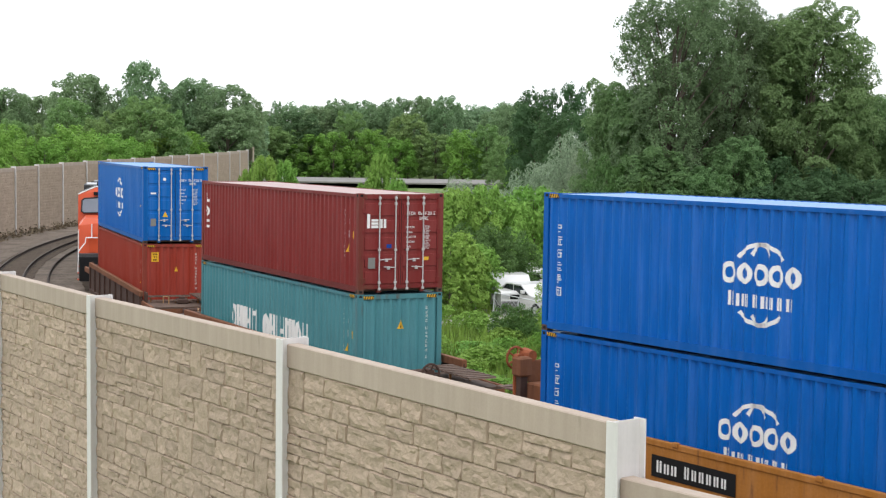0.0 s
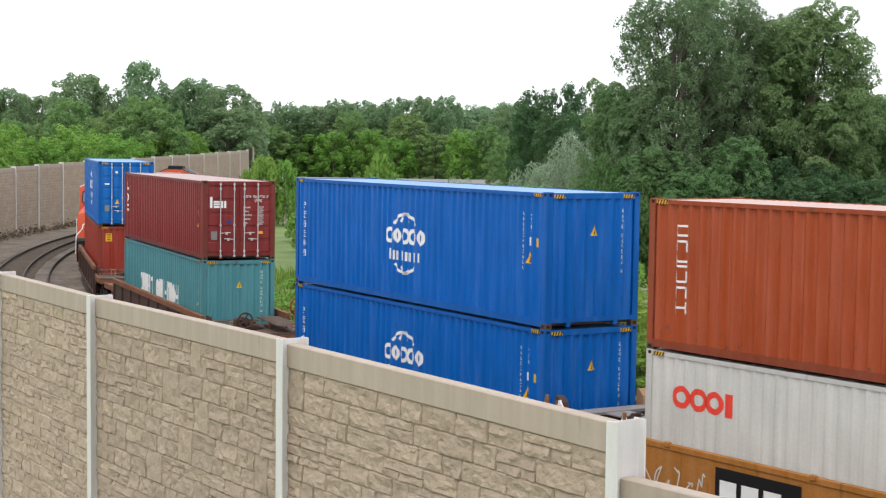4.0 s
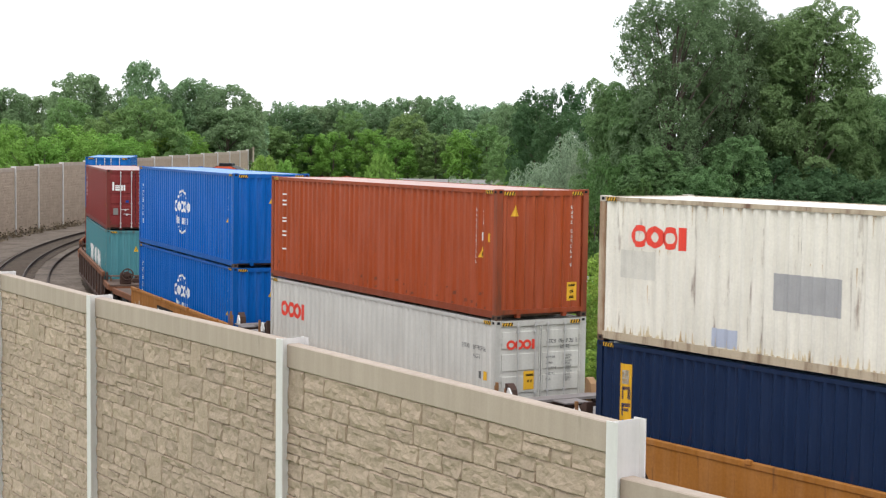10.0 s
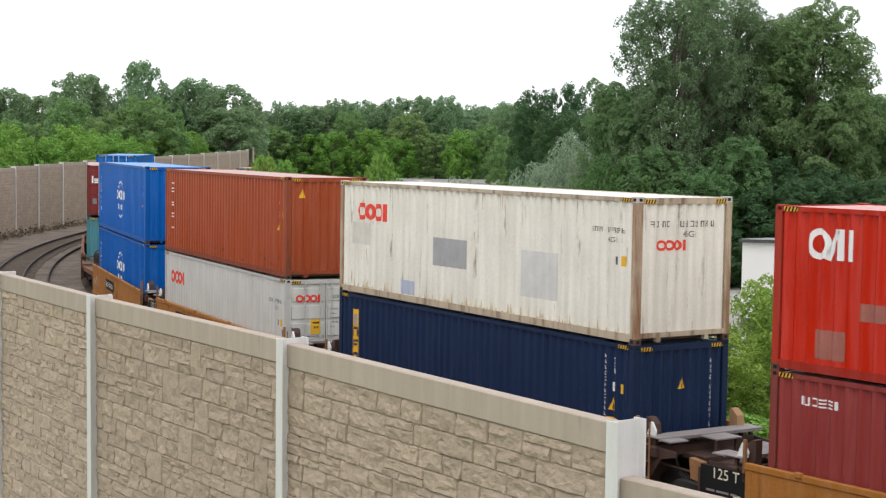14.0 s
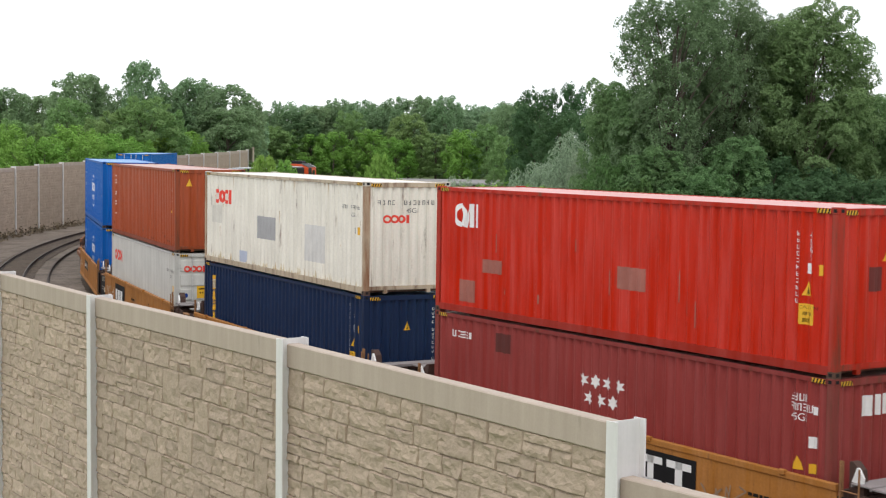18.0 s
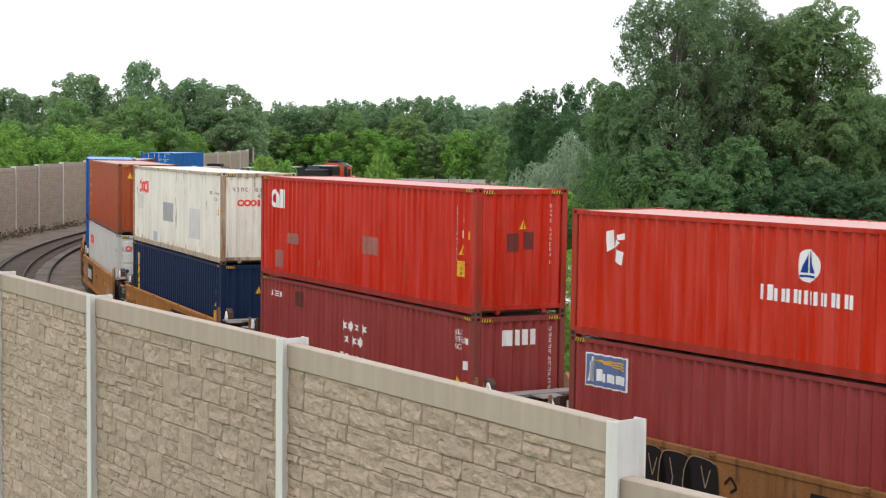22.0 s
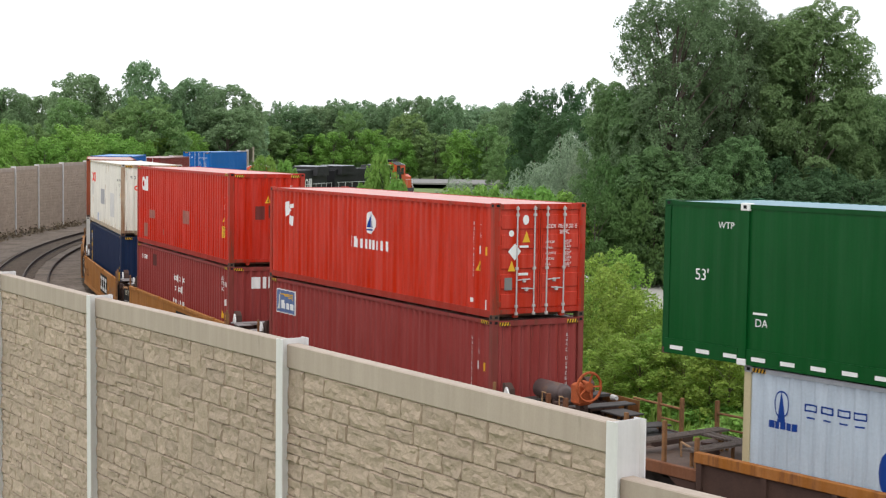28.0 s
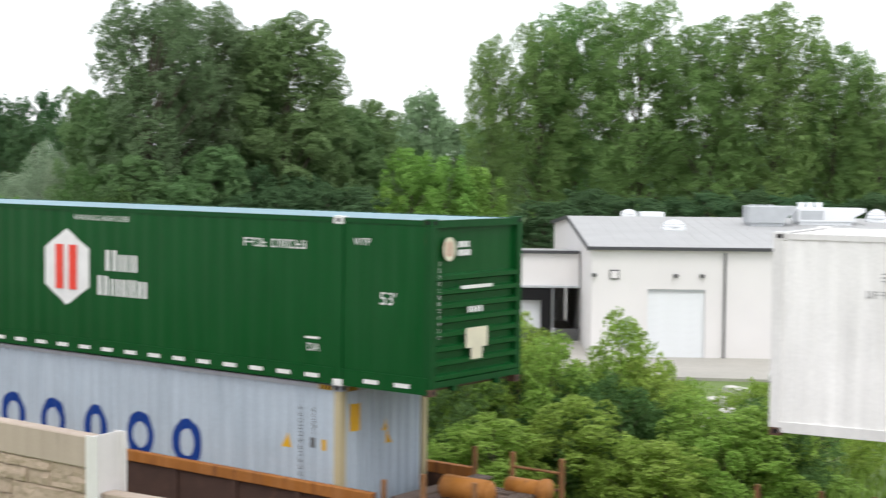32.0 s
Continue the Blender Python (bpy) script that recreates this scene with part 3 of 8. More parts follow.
def car(paint_mat, label, x, y, rz, kind="van"):
    c = thing("parked_" + kind, label, kind, "vehicles in the yard")
    if kind == "van":
        body = [(-2.6, 0.35), (-2.6, 1.0), (-2.45, 1.12), (-1.55, 1.28), (-0.85, 1.95), (-0.5, 2.05), (2.5, 2.05), (2.62, 1.9), (2.65, 0.35)]
        glass = [(-1.42, 1.32), (-0.86, 1.86), (0.3, 1.88), (0.3, 1.32)]
        glass2 = [(0.45, 1.32), (0.45, 1.88), (2.45, 1.88), (2.5, 1.32)]
    elif kind == "pickup_truck":
        body = [(-2.7, 0.45), (-2.7, 1.05), (-2.5, 1.15), (-1.3, 1.22), (-0.65, 1.78), (0.75, 1.8), (0.95, 1.2), (2.75, 1.2), (2.75, 0.45)]
        glass = [(-1.15, 1.25), (-0.62, 1.7), (0.0, 1.72), (0.0, 1.25)]
        glass2 = [(0.08, 1.25), (0.08, 1.72), (0.68, 1.72), (0.82, 1.25)]
    else:
        body = [(-2.3, 0.3), (-2.3, 0.75), (-2.15, 0.88), (-1.1, 1.0), (-0.35, 1.48), (0.9, 1.5), (1.65, 1.05), (2.25, 1.0), (2.3, 0.3)]
        glass = [(-0.95, 1.03), (-0.33, 1.42), (0.25, 1.44), (0.25, 1.03)]
        glass2 = [(0.33, 1.03), (0.33, 1.44), (0.85, 1.44), (1.45, 1.06)]
    m = Mesh().prism(body, -0.92, 0.92)
    me = m.data("body", paint_mat)
    part("body", me, None, c)
    for g in (glass, glass2):
        part("side_window", Mesh().prism(g, -0.935, -0.915), M_CARG, c)
        part("side_window", Mesh().prism(g, 0.915, 0.935), M_CARG, c)
    gx0, gz0 = glass[0]
    gx1, gz1 = glass[1]
    part("windscreen", Mesh().add([(gx0 - 0.06, -0.8, gz0), (gx0 - 0.06, 0.8, gz0), (gx1 - 0.06, 0.72, gz1), (gx1 - 0.06, -0.72, gz1), (gx0, -0.8, gz0), (gx0, 0.8, gz0), (gx1, 0.72, gz1), (gx1, -0.72, gz1)],
                                  [(0, 1, 2, 3), (7, 6, 5, 4), (0, 4, 5, 1), (1, 5, 6, 2), (2, 6, 7, 3), (3, 7, 4, 0)]), M_CARG, c)
    for wx in (-1.6, 1.6):
        for wy in (-0.86, 0.86):
            w = part("wheel", Mesh().tube((wx, wy - 0.1, 0.34), (wx, wy + 0.1, 0.34), 0.34, n=14), M_RUBBER, c)
            part("rim", Mesh().tube((wx, wy - 0.11, 0.34), (wx, wy + 0.11, 0.34), 0.2, n=10), M_CARS, w)
    zb = body[0][1]
    part("front_bumper", Mesh().box(body[0][0] - 0.06, body[0][0] + 0.1, -0.9, 0.9, zb, zb + 0.22, chamfer=0.03), M_DARKGREY, c)
    part("rear_bumper", Mesh().box(body[-1][0] - 0.1, body[-1][0] + 0.06, -0.9, 0.9, zb, zb + 0.22, chamfer=0.03), M_DARKGREY, c)
    part("grille", Mesh().box(body[1][0] - 0.02, body[1][0] + 0.03, -0.48, 0.48, body[1][1] - 0.28, body[1][1] - 0.06), M_BLK, c)
    for ly in (-1.02, 1.02):
        part("mirror", Mesh().box(glass[0][0] + 0.25, glass[0][0] + 0.38, ly - 0.1, ly + 0.1, glass[0][1] + 0.05, glass[0][1] + 0.22, chamfer=0.02), paint_mat, c)
    for ly in (-0.78, 0.78):
        part("tail_light", Mesh().box(body[-1][0] - 0.05, body[-1][0] + 0.03, ly - 0.1, ly + 0.1, zb + 0.35, zb + 0.65), M_CARR, c)
    for ly in (-0.7, 0.7):
        part("headlight", Mesh().box(body[1][0] - 0.03, body[1][0] + 0.05, ly - 0.18, ly + 0.18, body[1][1] - 0.25, body[1][1] - 0.08), M_CARS, c)
    c.matrix_basis = pose(x, y, -1.12, 0, 0, rz)
    return c


for px_, d_, rz, k in ((946, 75, 122, "car"), (902, 77, 100, "pickup_truck"), (978, 81, 120, "car"), (950, 84, 124, "car"), (990, 87, 118, "car"), (965, 91, 122, "van"), (997, 95, 120, "car"), (972, 99, 116, "pickup_truck"),
                       (1003, 103, 120, "car"), (955, 104, 124, "van"), (925, 88, 118, "car"), (930, 97, 122, "van")):
    car(M_CARW, "white " + k.replace("_", " ") + " parked in a row in the gravel yard", (px_ - 784) / 2727 * d_, d_, rz, k)
car(M_CARR, "red pickup truck parked in the gravel yard", 8.6, 110, 5, "pickup_truck")
car(M_CARR, "red van parked in the gravel yard", 10.6, 113, 5, "van")
car(M_CARS, "silver car parked beside the warehouse", 35.2, 50.0, 60, "car")
car(M_CARW, "white car half hidden by shrubs", 31.0, 48.0, 40, "car")

fence = thing("chain_link_fence", "leaning grey chain-link fence beside the parked trucks", "fence")
for k in range(4):
    part("post", Mesh().tube((1.1 * k, 0, 0), (1.1 * k + 0.12, 0, 1.5 - 0.2 * k), 0.03, n=6), M_GALV, fence)
part("top_rail", Mesh().tube((0.1, 0, 1.48), (3.42, 0, 0.88), 0.022, n=6), M_GALV, fence)
wires = Mesh()
for k in range(26):
    x0 = -1.0 + k * 0.17
    for d0, d1 in ((0.0, 0.9), (0.9, 0.0)):
        p, q = min(3.4, max(0.0, x0 + d0)), min(3.4, max(0.0, x0 + d1))
        if abs(p - q) > 0.2:
            wires.tube((p, 0, 0.05), (q, 0, 1.35 - 0.18 * q), 0.006, n=3, caps=False)
tagged(part("wire_mesh", wires, M_GALV, fence), kind="stuff")
fence.matrix_basis = pose(2.35, 70.5, -1.15, 0, 0, -8)

# broken concrete and a marker cone left on the yard beside the warehouse
M_RUBBLE = mat("pale broken concrete", (0.55, 0.53, 0.49), 0.9, 0, 0.15, 3, 20, 0.4)
for k, (az_, r_, lx, ly, lz, tilt_) in enumerate(((29.3, 50, 1.1, 0.5, 0.7, 12), (29.9, 49, 0.9, 0.6, 0.5, -20), (30.3, 51, 1.3, 0.4, 0.9, 25), (29.0, 46.5, 0.8, 0.5, 0.35, 8), (28.6, 45, 0.9, 0.6, 0.4, -10))):
    q = tagged(new("concrete_block", Mesh().box(-lx / 2, lx / 2, -ly / 2, ly / 2, 0, lz, chamfer=0.05).data("concrete_block", M_RUBBLE)), "pale broken concrete block lying in the yard", "rubble", "rubble in the yard")
    q.matrix_basis = Matrix.Translation((math.sin(radians(az_)) * r_, math.cos(radians(az_)) * r_, -1.16)) @ Matrix.Rotation(radians(40 * k + tilt_), 4, "Z")
hm = Mesh()
for j in range(9):
    for i in range(24):
        a_, f_ = 2 * math.pi * i / 24, j / 8
        x_, y_ = 3.4 * f_ * math.cos(a_), 2.6 * f_ * math.sin(a_)
        hm.v.append((x_, y_, 1.7 * (1 - f_) ** 0.9 + 0.22 * noise.noise((x_ * 0.9, y_ * 0.9, 3.0)) * (1 - f_) - 0.15 * f_))
hm.f = [(j * 24 + i, j * 24 + (i + 1) % 24, (j + 1) * 24 + (i + 1) % 24, (j + 1) * 24 + i) for j in range(8) for i in range(24)]
hm.m = [0] * len(hm.f)
heap = tagged(new("gravel_heap", hm.data("gravel_heap", M_RUBBLE)), "pale heap of gravel beyond the track", "gravel")
heap.location = (-11.6, 164, ground_z(-11.6, 164))
cone = thing("traffic_cone", "orange plastic traffic cone in the yard", "cone")
part("cone_body", Mesh().tube((0, 0, 0.04), (0, 0, 0.7), 0.15, 0.03, 12), M_ORED, cone)
part("cone_base", Mesh().box(-0.19, 0.19, -0.19, 0.19, 0, 0.04, chamfer=0.01), M_ORED, cone)
cone.matrix_basis = pose(math.sin(radians(30.0)) * 46.5, math.cos(radians(30.0)) * 46.5, -1.12)

# ---- trees and shrubs ----
M_BARK = mat("grey brown bark", (0.12, 0.095, 0.075), 0.9, 0, 0.3, 3, 30, 0.5)
L_OAK = leafmat("mid green leaves", (0.108, 0.205, 0.066), trans=0.4)
L_DARK = leafmat("dark green leaves", (0.098, 0.185, 0.084))
L_LIGHT = leafmat("fresh green leaves", (0.225, 0.400, 0.088), trans=0.36)
L_WILLOW = leafmat("grey green willow leaves", (0.31, 0.395, 0.265), 0.3)
L_FRESH = leafmat("yellow green young leaves", (0.290, 0.430, 0.095), 0.32)
L_BUSH = leafmat("roadside bush leaves", (0.285, 0.430, 0.090), trans=0.42)
L_MID = leafmat("light green tree leaves", (0.240, 0.372, 0.146))
# L_WOOD and L_FAR are paled and greyed: distance haze put into the leaf colour
L_WOOD = leafmat("wood edge leaves with haze tone", (0.248, 0.368, 0.196))
L_FAR = leafmat("distant leaves with haze tone", (0.25, 0.375, 0.215))
L_COTTON = leafmat("cottonwood leaves", (0.192, 0.312, 0.134))
L_AIRY = leafmat("grey green cottonwood leaves", (0.182, 0.264, 0.134))
L_YOUNG = leafmat("fresh cottonwood leaves", (0.218, 0.352, 0.122))


def leaf_mesh(name, centres, normals, size, material, r, ratio=0.5, jitter=0.34):
    n = len(centres)
    t = r.normal(size=(n, 3))
    nn = normals + r.normal(size=(n, 3)) * jitter
    nn /= np.linalg.norm(nn, axis=1)[:, None]
    t -= nn * (t * nn).sum(1)[:, None]
    t /= np.linalg.norm(t, axis=1)[:, None]
    b = np.cross(nn, t)
    sz = size * r.uniform(0.55, 1.35, (n, 1))
    v = np.empty((n, 3, 3))
    v[:, 0] = centres - t * sz
    v[:, 1] = centres + t * sz * 0.7 + b * sz * ratio * 1.3
    v[:, 2] = centres + t * sz * 0.7 - b * sz * ratio * 1.3
    me = bpy.data.meshes.new(name)
    me.vertices.add(3 * n)
    me.vertices.foreach_set("co", v.ravel())
    me.loops.add(3 * n)
    me.loops.foreach_set("vertex_index", np.arange(3 * n, dtype=np.int32))
    me.polygons.add(n)
    me.polygons.foreach_set("loop_start", np.arange(0, 3 * n, 3, dtype=np.int32))
    me.materials.append(material)
    me.update(calc_edges=True)
    return me


def ripple(d, r, k, n=6):
    """Smooth uneven values over directions or places, about -1 to 1."""
    w, ph = r.normal(size=(3, n)) * k, r.uniform(0, 6.28, n)
    return np.sin(d @ w + ph).sum(1) / n * 1.6


def tree(name, label, category, height, width, base, lobes, leaves, size, leaf, seed, trunk=0.22, droop=0.0, lean=0.0, top=0.9, ratio=0.5, low=0.42, lobe=(0.13, 0.23), tall=0.85, gaps=-0.25, jitter=0.45, rise=0.5, inner=0.22, limbs=16):
    """A tapered trunk whose limbs carry rounded boughs; each bough is a ragged shell of leaves with gaps. base: where the crown begins."""
    r = np.random.default_rng(seed)
    ob = thing(name, label, category)
    ch = height - base
    cs, rad = [], []
    for i in range(lobes):
        u = (i + r.uniform(0.1, 0.9)) / lobes
        u = u ** 0.85
        prof = math.sqrt(max(0.05, 1 - ((u - low) / (1.03 - low if u > low else low + 0.30)) ** 2)) ** top
        rl = width * r.uniform(*lobe) * (0.6 + 0.4 * prof)
        a = i * 2.39996 + r.uniform(-0.5, 0.5)
        reach = max(0.0, width / 2 * prof * r.uniform(0.88, 1.08) - rl * 0.8) * (1.0 if i % 4 else 0.45)
        zz = base + rl * tall * 0.6 + (ch - rl * tall * 1.6) * u
        cs.append((reach * math.cos(a) + lean * u, reach * math.sin(a), zz))
        rad.append(rl)
    cs, rad = np.array(cs), np.array(rad)
    tm = Mesh()
    pts = [Vector((0, 0, -0.4)), Vector((0.04 * width * r.normal() * 0.3, 0.0, base * 0.6 + 0.2)), Vector((lean * 0.3 + 0.02 * width * r.normal(), 0.02 * width * r.normal(), base + ch * 0.4)), Vector((lean * 0.8, 0, base + ch * 0.85))]
    for i in range(3):
        tm.tube(pts[i], pts[i + 1], trunk * (1, 0.75, 0.45)[i], trunk * (0.75, 0.45, 0.1)[i], 7, caps=False)
    for c in cs[r.permutation(len(cs))[: min(limbs, len(cs))]]:
        k = min(0.98, max(0.1, (c[2] - base) / ch - 0.18))
        zq = base + ch * k * 0.8
        src = pts[1].lerp(pts[2], min(1, max(0, (zq - pts[1].z) / max(0.1, pts[2].z - pts[1].z)))) if zq < pts[2].z else pts[2].lerp(pts[3], (zq - pts[2].z) / max(0.1, pts[3].z - pts[2].z))
        mid = src.lerp(Vector(c), 0.55) + Vector((0, 0, 0.04 * ch * r.uniform()))
        tm.tube(src, mid, trunk * 0.26, trunk * 0.15, 5, caps=False)
        tm.tube(mid, c, trunk * 0.15, trunk * 0.04, 5, caps=False)
    part("trunk", tm, M_BARK, ob)
    share = rad ** 2 / (rad ** 2).sum()
    places, ways = [], []
    for c, rl, q in zip(cs, rad, share):
        n = int(leaves * q * 1.5)
        d = r.normal(size=(n, 3)) + np.array([0, 0, 0.3])
        d /= np.linalg.norm(d, axis=1)[:, None]
        d = d[ripple(d, r, 4.5) > gaps]
        n = len(d)
        shell = np.where(r.uniform(size=n) < inner, r.uniform(0.35, 0.95, n), 1 - np.abs(r.normal(0, 0.13, n))) * (1 + 0.20 * ripple(d, r, 2.2) + 0.13 * ripple(d, r, 7.0))
        p = d * shell[:, None] * rl * np.array([1, 1, tall])
        p[:, 2] -= droop * (np.abs(p[:, 0]) + np.abs(p[:, 1])) * r.uniform(0.2, 1, n)
        places.append(c + p)
        ways.append(d)
    centre, d = np.concatenate(places), np.concatenate(ways)
    centre[:, 2] = np.maximum(centre[:, 2], 0.05)
    part("crown", leaf_mesh("crown", centre, d * 0.85 + np.array([0, 0, rise]), size, leaf, r, ratio, jitter), None, ob)
    return ob


def plant(proto, spots, group):
    """Copies a prototype to all spots but the first, where it stands itself: x, y, height factor, width factor, turn."""
    tagged(proto, group=group)
    ms = [Matrix.Translation((x, y, ground_z(x, y) - 0.05)) @ Matrix.Rotation(radians(rz), 4, "Z") @ Matrix.Diagonal((fw, fw, fh, 1)) for x, y, fh, fw, rz in spots]
    for m in ms[1:]:
        copy_thing(proto, m)
    proto.matrix_basis = ms[0]


def ray_spot(px, dist):
    """A spot that far ahead; px names the bearing, 784 straight ahead and 2727 one distance to the right of it."""
    return (px - 784) / 2727 * dist, dist


def bearing(az, rng_):
    return math.sin(radians(az)) * rng_, math.cos(radians(az)) * rng_


rg = random.Random(21)
V = lambda fh=1.0, fw=1.0: (fh * rg.uniform(0.92, 1.08), fw * rg.uniform(0.9, 1.12), rg.uniform(0, 360))

def stand(proto, tall, wide, rows, wider=1.2):
    """Spots for trees given by bearing mark, distance, height and crown width."""
    return [(*ray_spot(px, d), h / tall, wider * w / wide, rg.uniform(0, 360)) for px, d, h, w in rows]


def stand_at(rows, tall, wide):
    """The same by compass bearing: degrees, range, height, crown width."""
    return [(*bearing(az, d), h / tall, w / wide, rg.uniform(0, 360)) for az, d, h, w in rows]


# the tall cottonwoods behind the warehouse
airy = tree("cottonwood_tree", "tall cottonwood tree with an airy ragged grey-green crown", "tree", 18, 8.2, 0.8, 84, 115000, 0.085, L_AIRY, 3, 0.34, 0.0, 0.5, 0.5, low=0.56, lobe=(0.09, 0.17), tall=1.0, gaps=-0.02, ratio=0.45, limbs=80, inner=0.14, jitter=0.5)
dense = tree("cottonwood_tree", "tall dense mid green cottonwood tree", "tree", 18, 8.4, 0.6, 62, 120000, 0.088, L_COTTON, 8, 0.36, 0.0, -0.3, 0.85, low=0.52, lobe=(0.12, 0.21), tall=0.8, gaps=-0.15, ratio=0.5, limbs=16, jitter=0.55, inner=0.2)
side_tree = tree("cottonwood_tree", "smaller broad green cottonwood tree", "tree", 12.5, 6, 0.4, 42, 60000, 0.085, L_COTTON, 9, 0.24, 0.0, 0.2, 0.55, low=0.45, lobe=(0.12, 0.21), tall=0.85, gaps=-0.15, ratio=0.5, limbs=14, jitter=0.5, inner=0.2)
young = tree("cottonwood_tree", "tall fresh green cottonwood tree with a bare lower trunk", "tree", 18, 9, 3.4, 50, 85000, 0.088, L_YOUNG, 12, 0.30, 0.0, 0.4, 0.45, low=0.62, lobe=(0.10, 0.19), tall=0.9, gaps=-0.08, ratio=0.5, limbs=40, jitter=0.6)
plant(airy, stand(airy, 18, 8.2, ((1190, 94, 18.3, 8.2), (1268, 98, 18.6, 7.6), (1345, 101, 17.4, 6.4)), 1.0), "cottonwoods behind the warehouse")
plant(dense, stand(dense, 18, 8.4, ((1430, 97, 17.7, 8.4), (1385, 103, 16.6, 6.0)), 1.0), "cottonwoods behind the warehouse")
plant(side_tree, stand(side_tree, 12.5, 6, ((1078, 99, 12.8, 5.0), (1118, 96, 12.4, 5.2), (1548, 100, 12.0, 5.6), (1590, 103, 12.6, 6.0), (1492, 103, 12.4, 5.0), (1160, 91, 8.5, 5.0), (1300, 92, 9.2, 5.2), (1235, 90, 7.4, 5.0)), 1.0), "cottonwoods behind the warehouse")
plant(young, stand_at(((20.9, 112, 17.4, 4.2), (22.7, 114, 18.4, 6.5), (24.0, 116, 20.4, 8.0), (26.4, 113, 20.2, 8.8), (28.9, 112, 18.6, 8.4), (31.2, 112, 19.6, 8.8), (33.3, 113, 17.2, 6.4), (34.8, 112, 15.0, 6.4), (37.5, 112, 16.0, 8.0)), 18, 9), "cottonwoods behind the warehouse")

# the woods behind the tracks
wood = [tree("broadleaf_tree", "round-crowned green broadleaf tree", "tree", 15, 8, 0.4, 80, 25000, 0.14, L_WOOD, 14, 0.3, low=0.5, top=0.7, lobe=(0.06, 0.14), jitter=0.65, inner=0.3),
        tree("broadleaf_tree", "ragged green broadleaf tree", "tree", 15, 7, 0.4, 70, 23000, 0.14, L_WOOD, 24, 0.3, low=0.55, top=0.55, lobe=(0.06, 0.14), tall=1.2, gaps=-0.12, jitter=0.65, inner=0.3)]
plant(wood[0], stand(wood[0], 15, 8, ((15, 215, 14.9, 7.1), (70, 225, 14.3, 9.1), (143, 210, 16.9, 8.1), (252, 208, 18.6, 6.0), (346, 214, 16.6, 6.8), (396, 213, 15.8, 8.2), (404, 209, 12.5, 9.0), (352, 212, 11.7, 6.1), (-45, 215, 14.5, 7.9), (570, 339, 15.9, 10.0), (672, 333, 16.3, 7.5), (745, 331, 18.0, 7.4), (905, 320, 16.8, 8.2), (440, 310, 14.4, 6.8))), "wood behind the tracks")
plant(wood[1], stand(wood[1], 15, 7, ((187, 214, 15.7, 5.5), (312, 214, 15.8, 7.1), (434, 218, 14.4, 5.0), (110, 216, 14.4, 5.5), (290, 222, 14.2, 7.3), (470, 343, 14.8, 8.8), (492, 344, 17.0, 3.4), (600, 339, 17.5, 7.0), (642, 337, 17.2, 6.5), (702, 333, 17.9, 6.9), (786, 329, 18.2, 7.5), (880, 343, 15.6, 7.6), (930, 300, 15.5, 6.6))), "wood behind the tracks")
darkt = tree("broadleaf_tree", "dark green broadleaf tree", "tree", 14, 7, 0.3, 40, 22000, 0.14, L_DARK, 15, 0.3, top=0.6, low=0.5, lobe=(0.11, 0.19))
# the row of eight from 1325 on: dark leaves stand for the wood's deep shade
plant(darkt, stand(darkt, 14, 7, ((953, 190, 15.6, 5.6), (1010, 190, 16.3, 4.3), (925, 196, 13.3, 3.7), (527, 325, 14.2, 8.6), (1035, 150, 12.0, 3.1), (990, 175, 12.5, 5.1)))
      + [(*ray_spot(1325 + 34 * i, 90 + 3 * (i % 3)), *V(0.46 + 0.10 * math.sin(i * 2.2), 0.72)) for i in range(8)]
      + [(*ray_spot(1085 + 40 * i, 105), *V(0.66 + 0.06 * math.sin(i * 1.7), 0.8)) for i in range(13)]
      + [(*bearing(23.0 + 1.5 * i, 100 + 4 * (i % 2)), *V(0.45, 0.8)) for i in range(9)], "dark trees")
light = [tree("broadleaf_tree", "light green broadleaf tree", "tree", 10, 6, 0.2, 60, 21000, 0.11, L_MID, 16, 0.2, low=0.45, top=0.7, lobe=(0.065, 0.15), jitter=0.6, inner=0.25),
         tree("broadleaf_tree", "fresh green young tree at the wood's edge", "tree", 9, 5, 0.0, 50, 18000, 0.095, L_LIGHT, 26, 0.15, low=0.4, top=0.6, lobe=(0.07, 0.16), tall=1.3, jitter=0.5)]
plant(light[0], stand(light[0], 10, 6, ((125, 192, 13.1, 5.9), (205, 188, 11.3, 5.0), (258, 187, 13.1, 7.7), (20, 186, 10.3, 5.0), (300, 189, 11.6, 4.9), (60, 188, 9.7, 4.8), (165, 190, 10.5, 4.2), (480, 320, 11.1, 8.5), (620, 325, 14.5, 7.5), (722, 322, 14.0, 8.6), (862, 312, 11.9, 6.2), (772, 318, 9.9, 7.8), (900, 215, 9.1, 5.5), (510, 322, 10.4, 7.0)), 1.25)
      + stand_at(((16.2, 118, 8.6, 5.0), (17.6, 120, 8.0, 5.0), (15.0, 112, 9.5, 5.0)), 10, 6), "light green trees")
plant(light[1], stand(light[1], 9, 5, ((18, 160, 9.4, 3.9), (80, 150, 8.1, 4.1), (130, 158, 9.5, 5.3), (198, 172, 8.6, 5.8), (268, 188, 8.6, 6.3), (322, 198, 9.2, 6.5), (240, 180, 8.1, 4.6), (350, 206, 8.2, 3.8), (46, 150, 7.9, 3.9), (160, 154, 8.3, 4.0), (655, 320, 10.7, 7.4), (820, 312, 10.8, 7.0), (550, 322, 9.6, 8.2), (700, 315, 9.0, 6.9), (590, 320, 10.1, 7.0), (930, 205, 9.5, 4.5)), 1.3)
      + stand_at(((18.0, 100, 9.2, 5.0), (19.2, 102, 8.8, 5.0), (16.9, 99, 6.6, 4.0), (20.4, 104, 8.0, 5.0)), 9, 5), "light green trees")
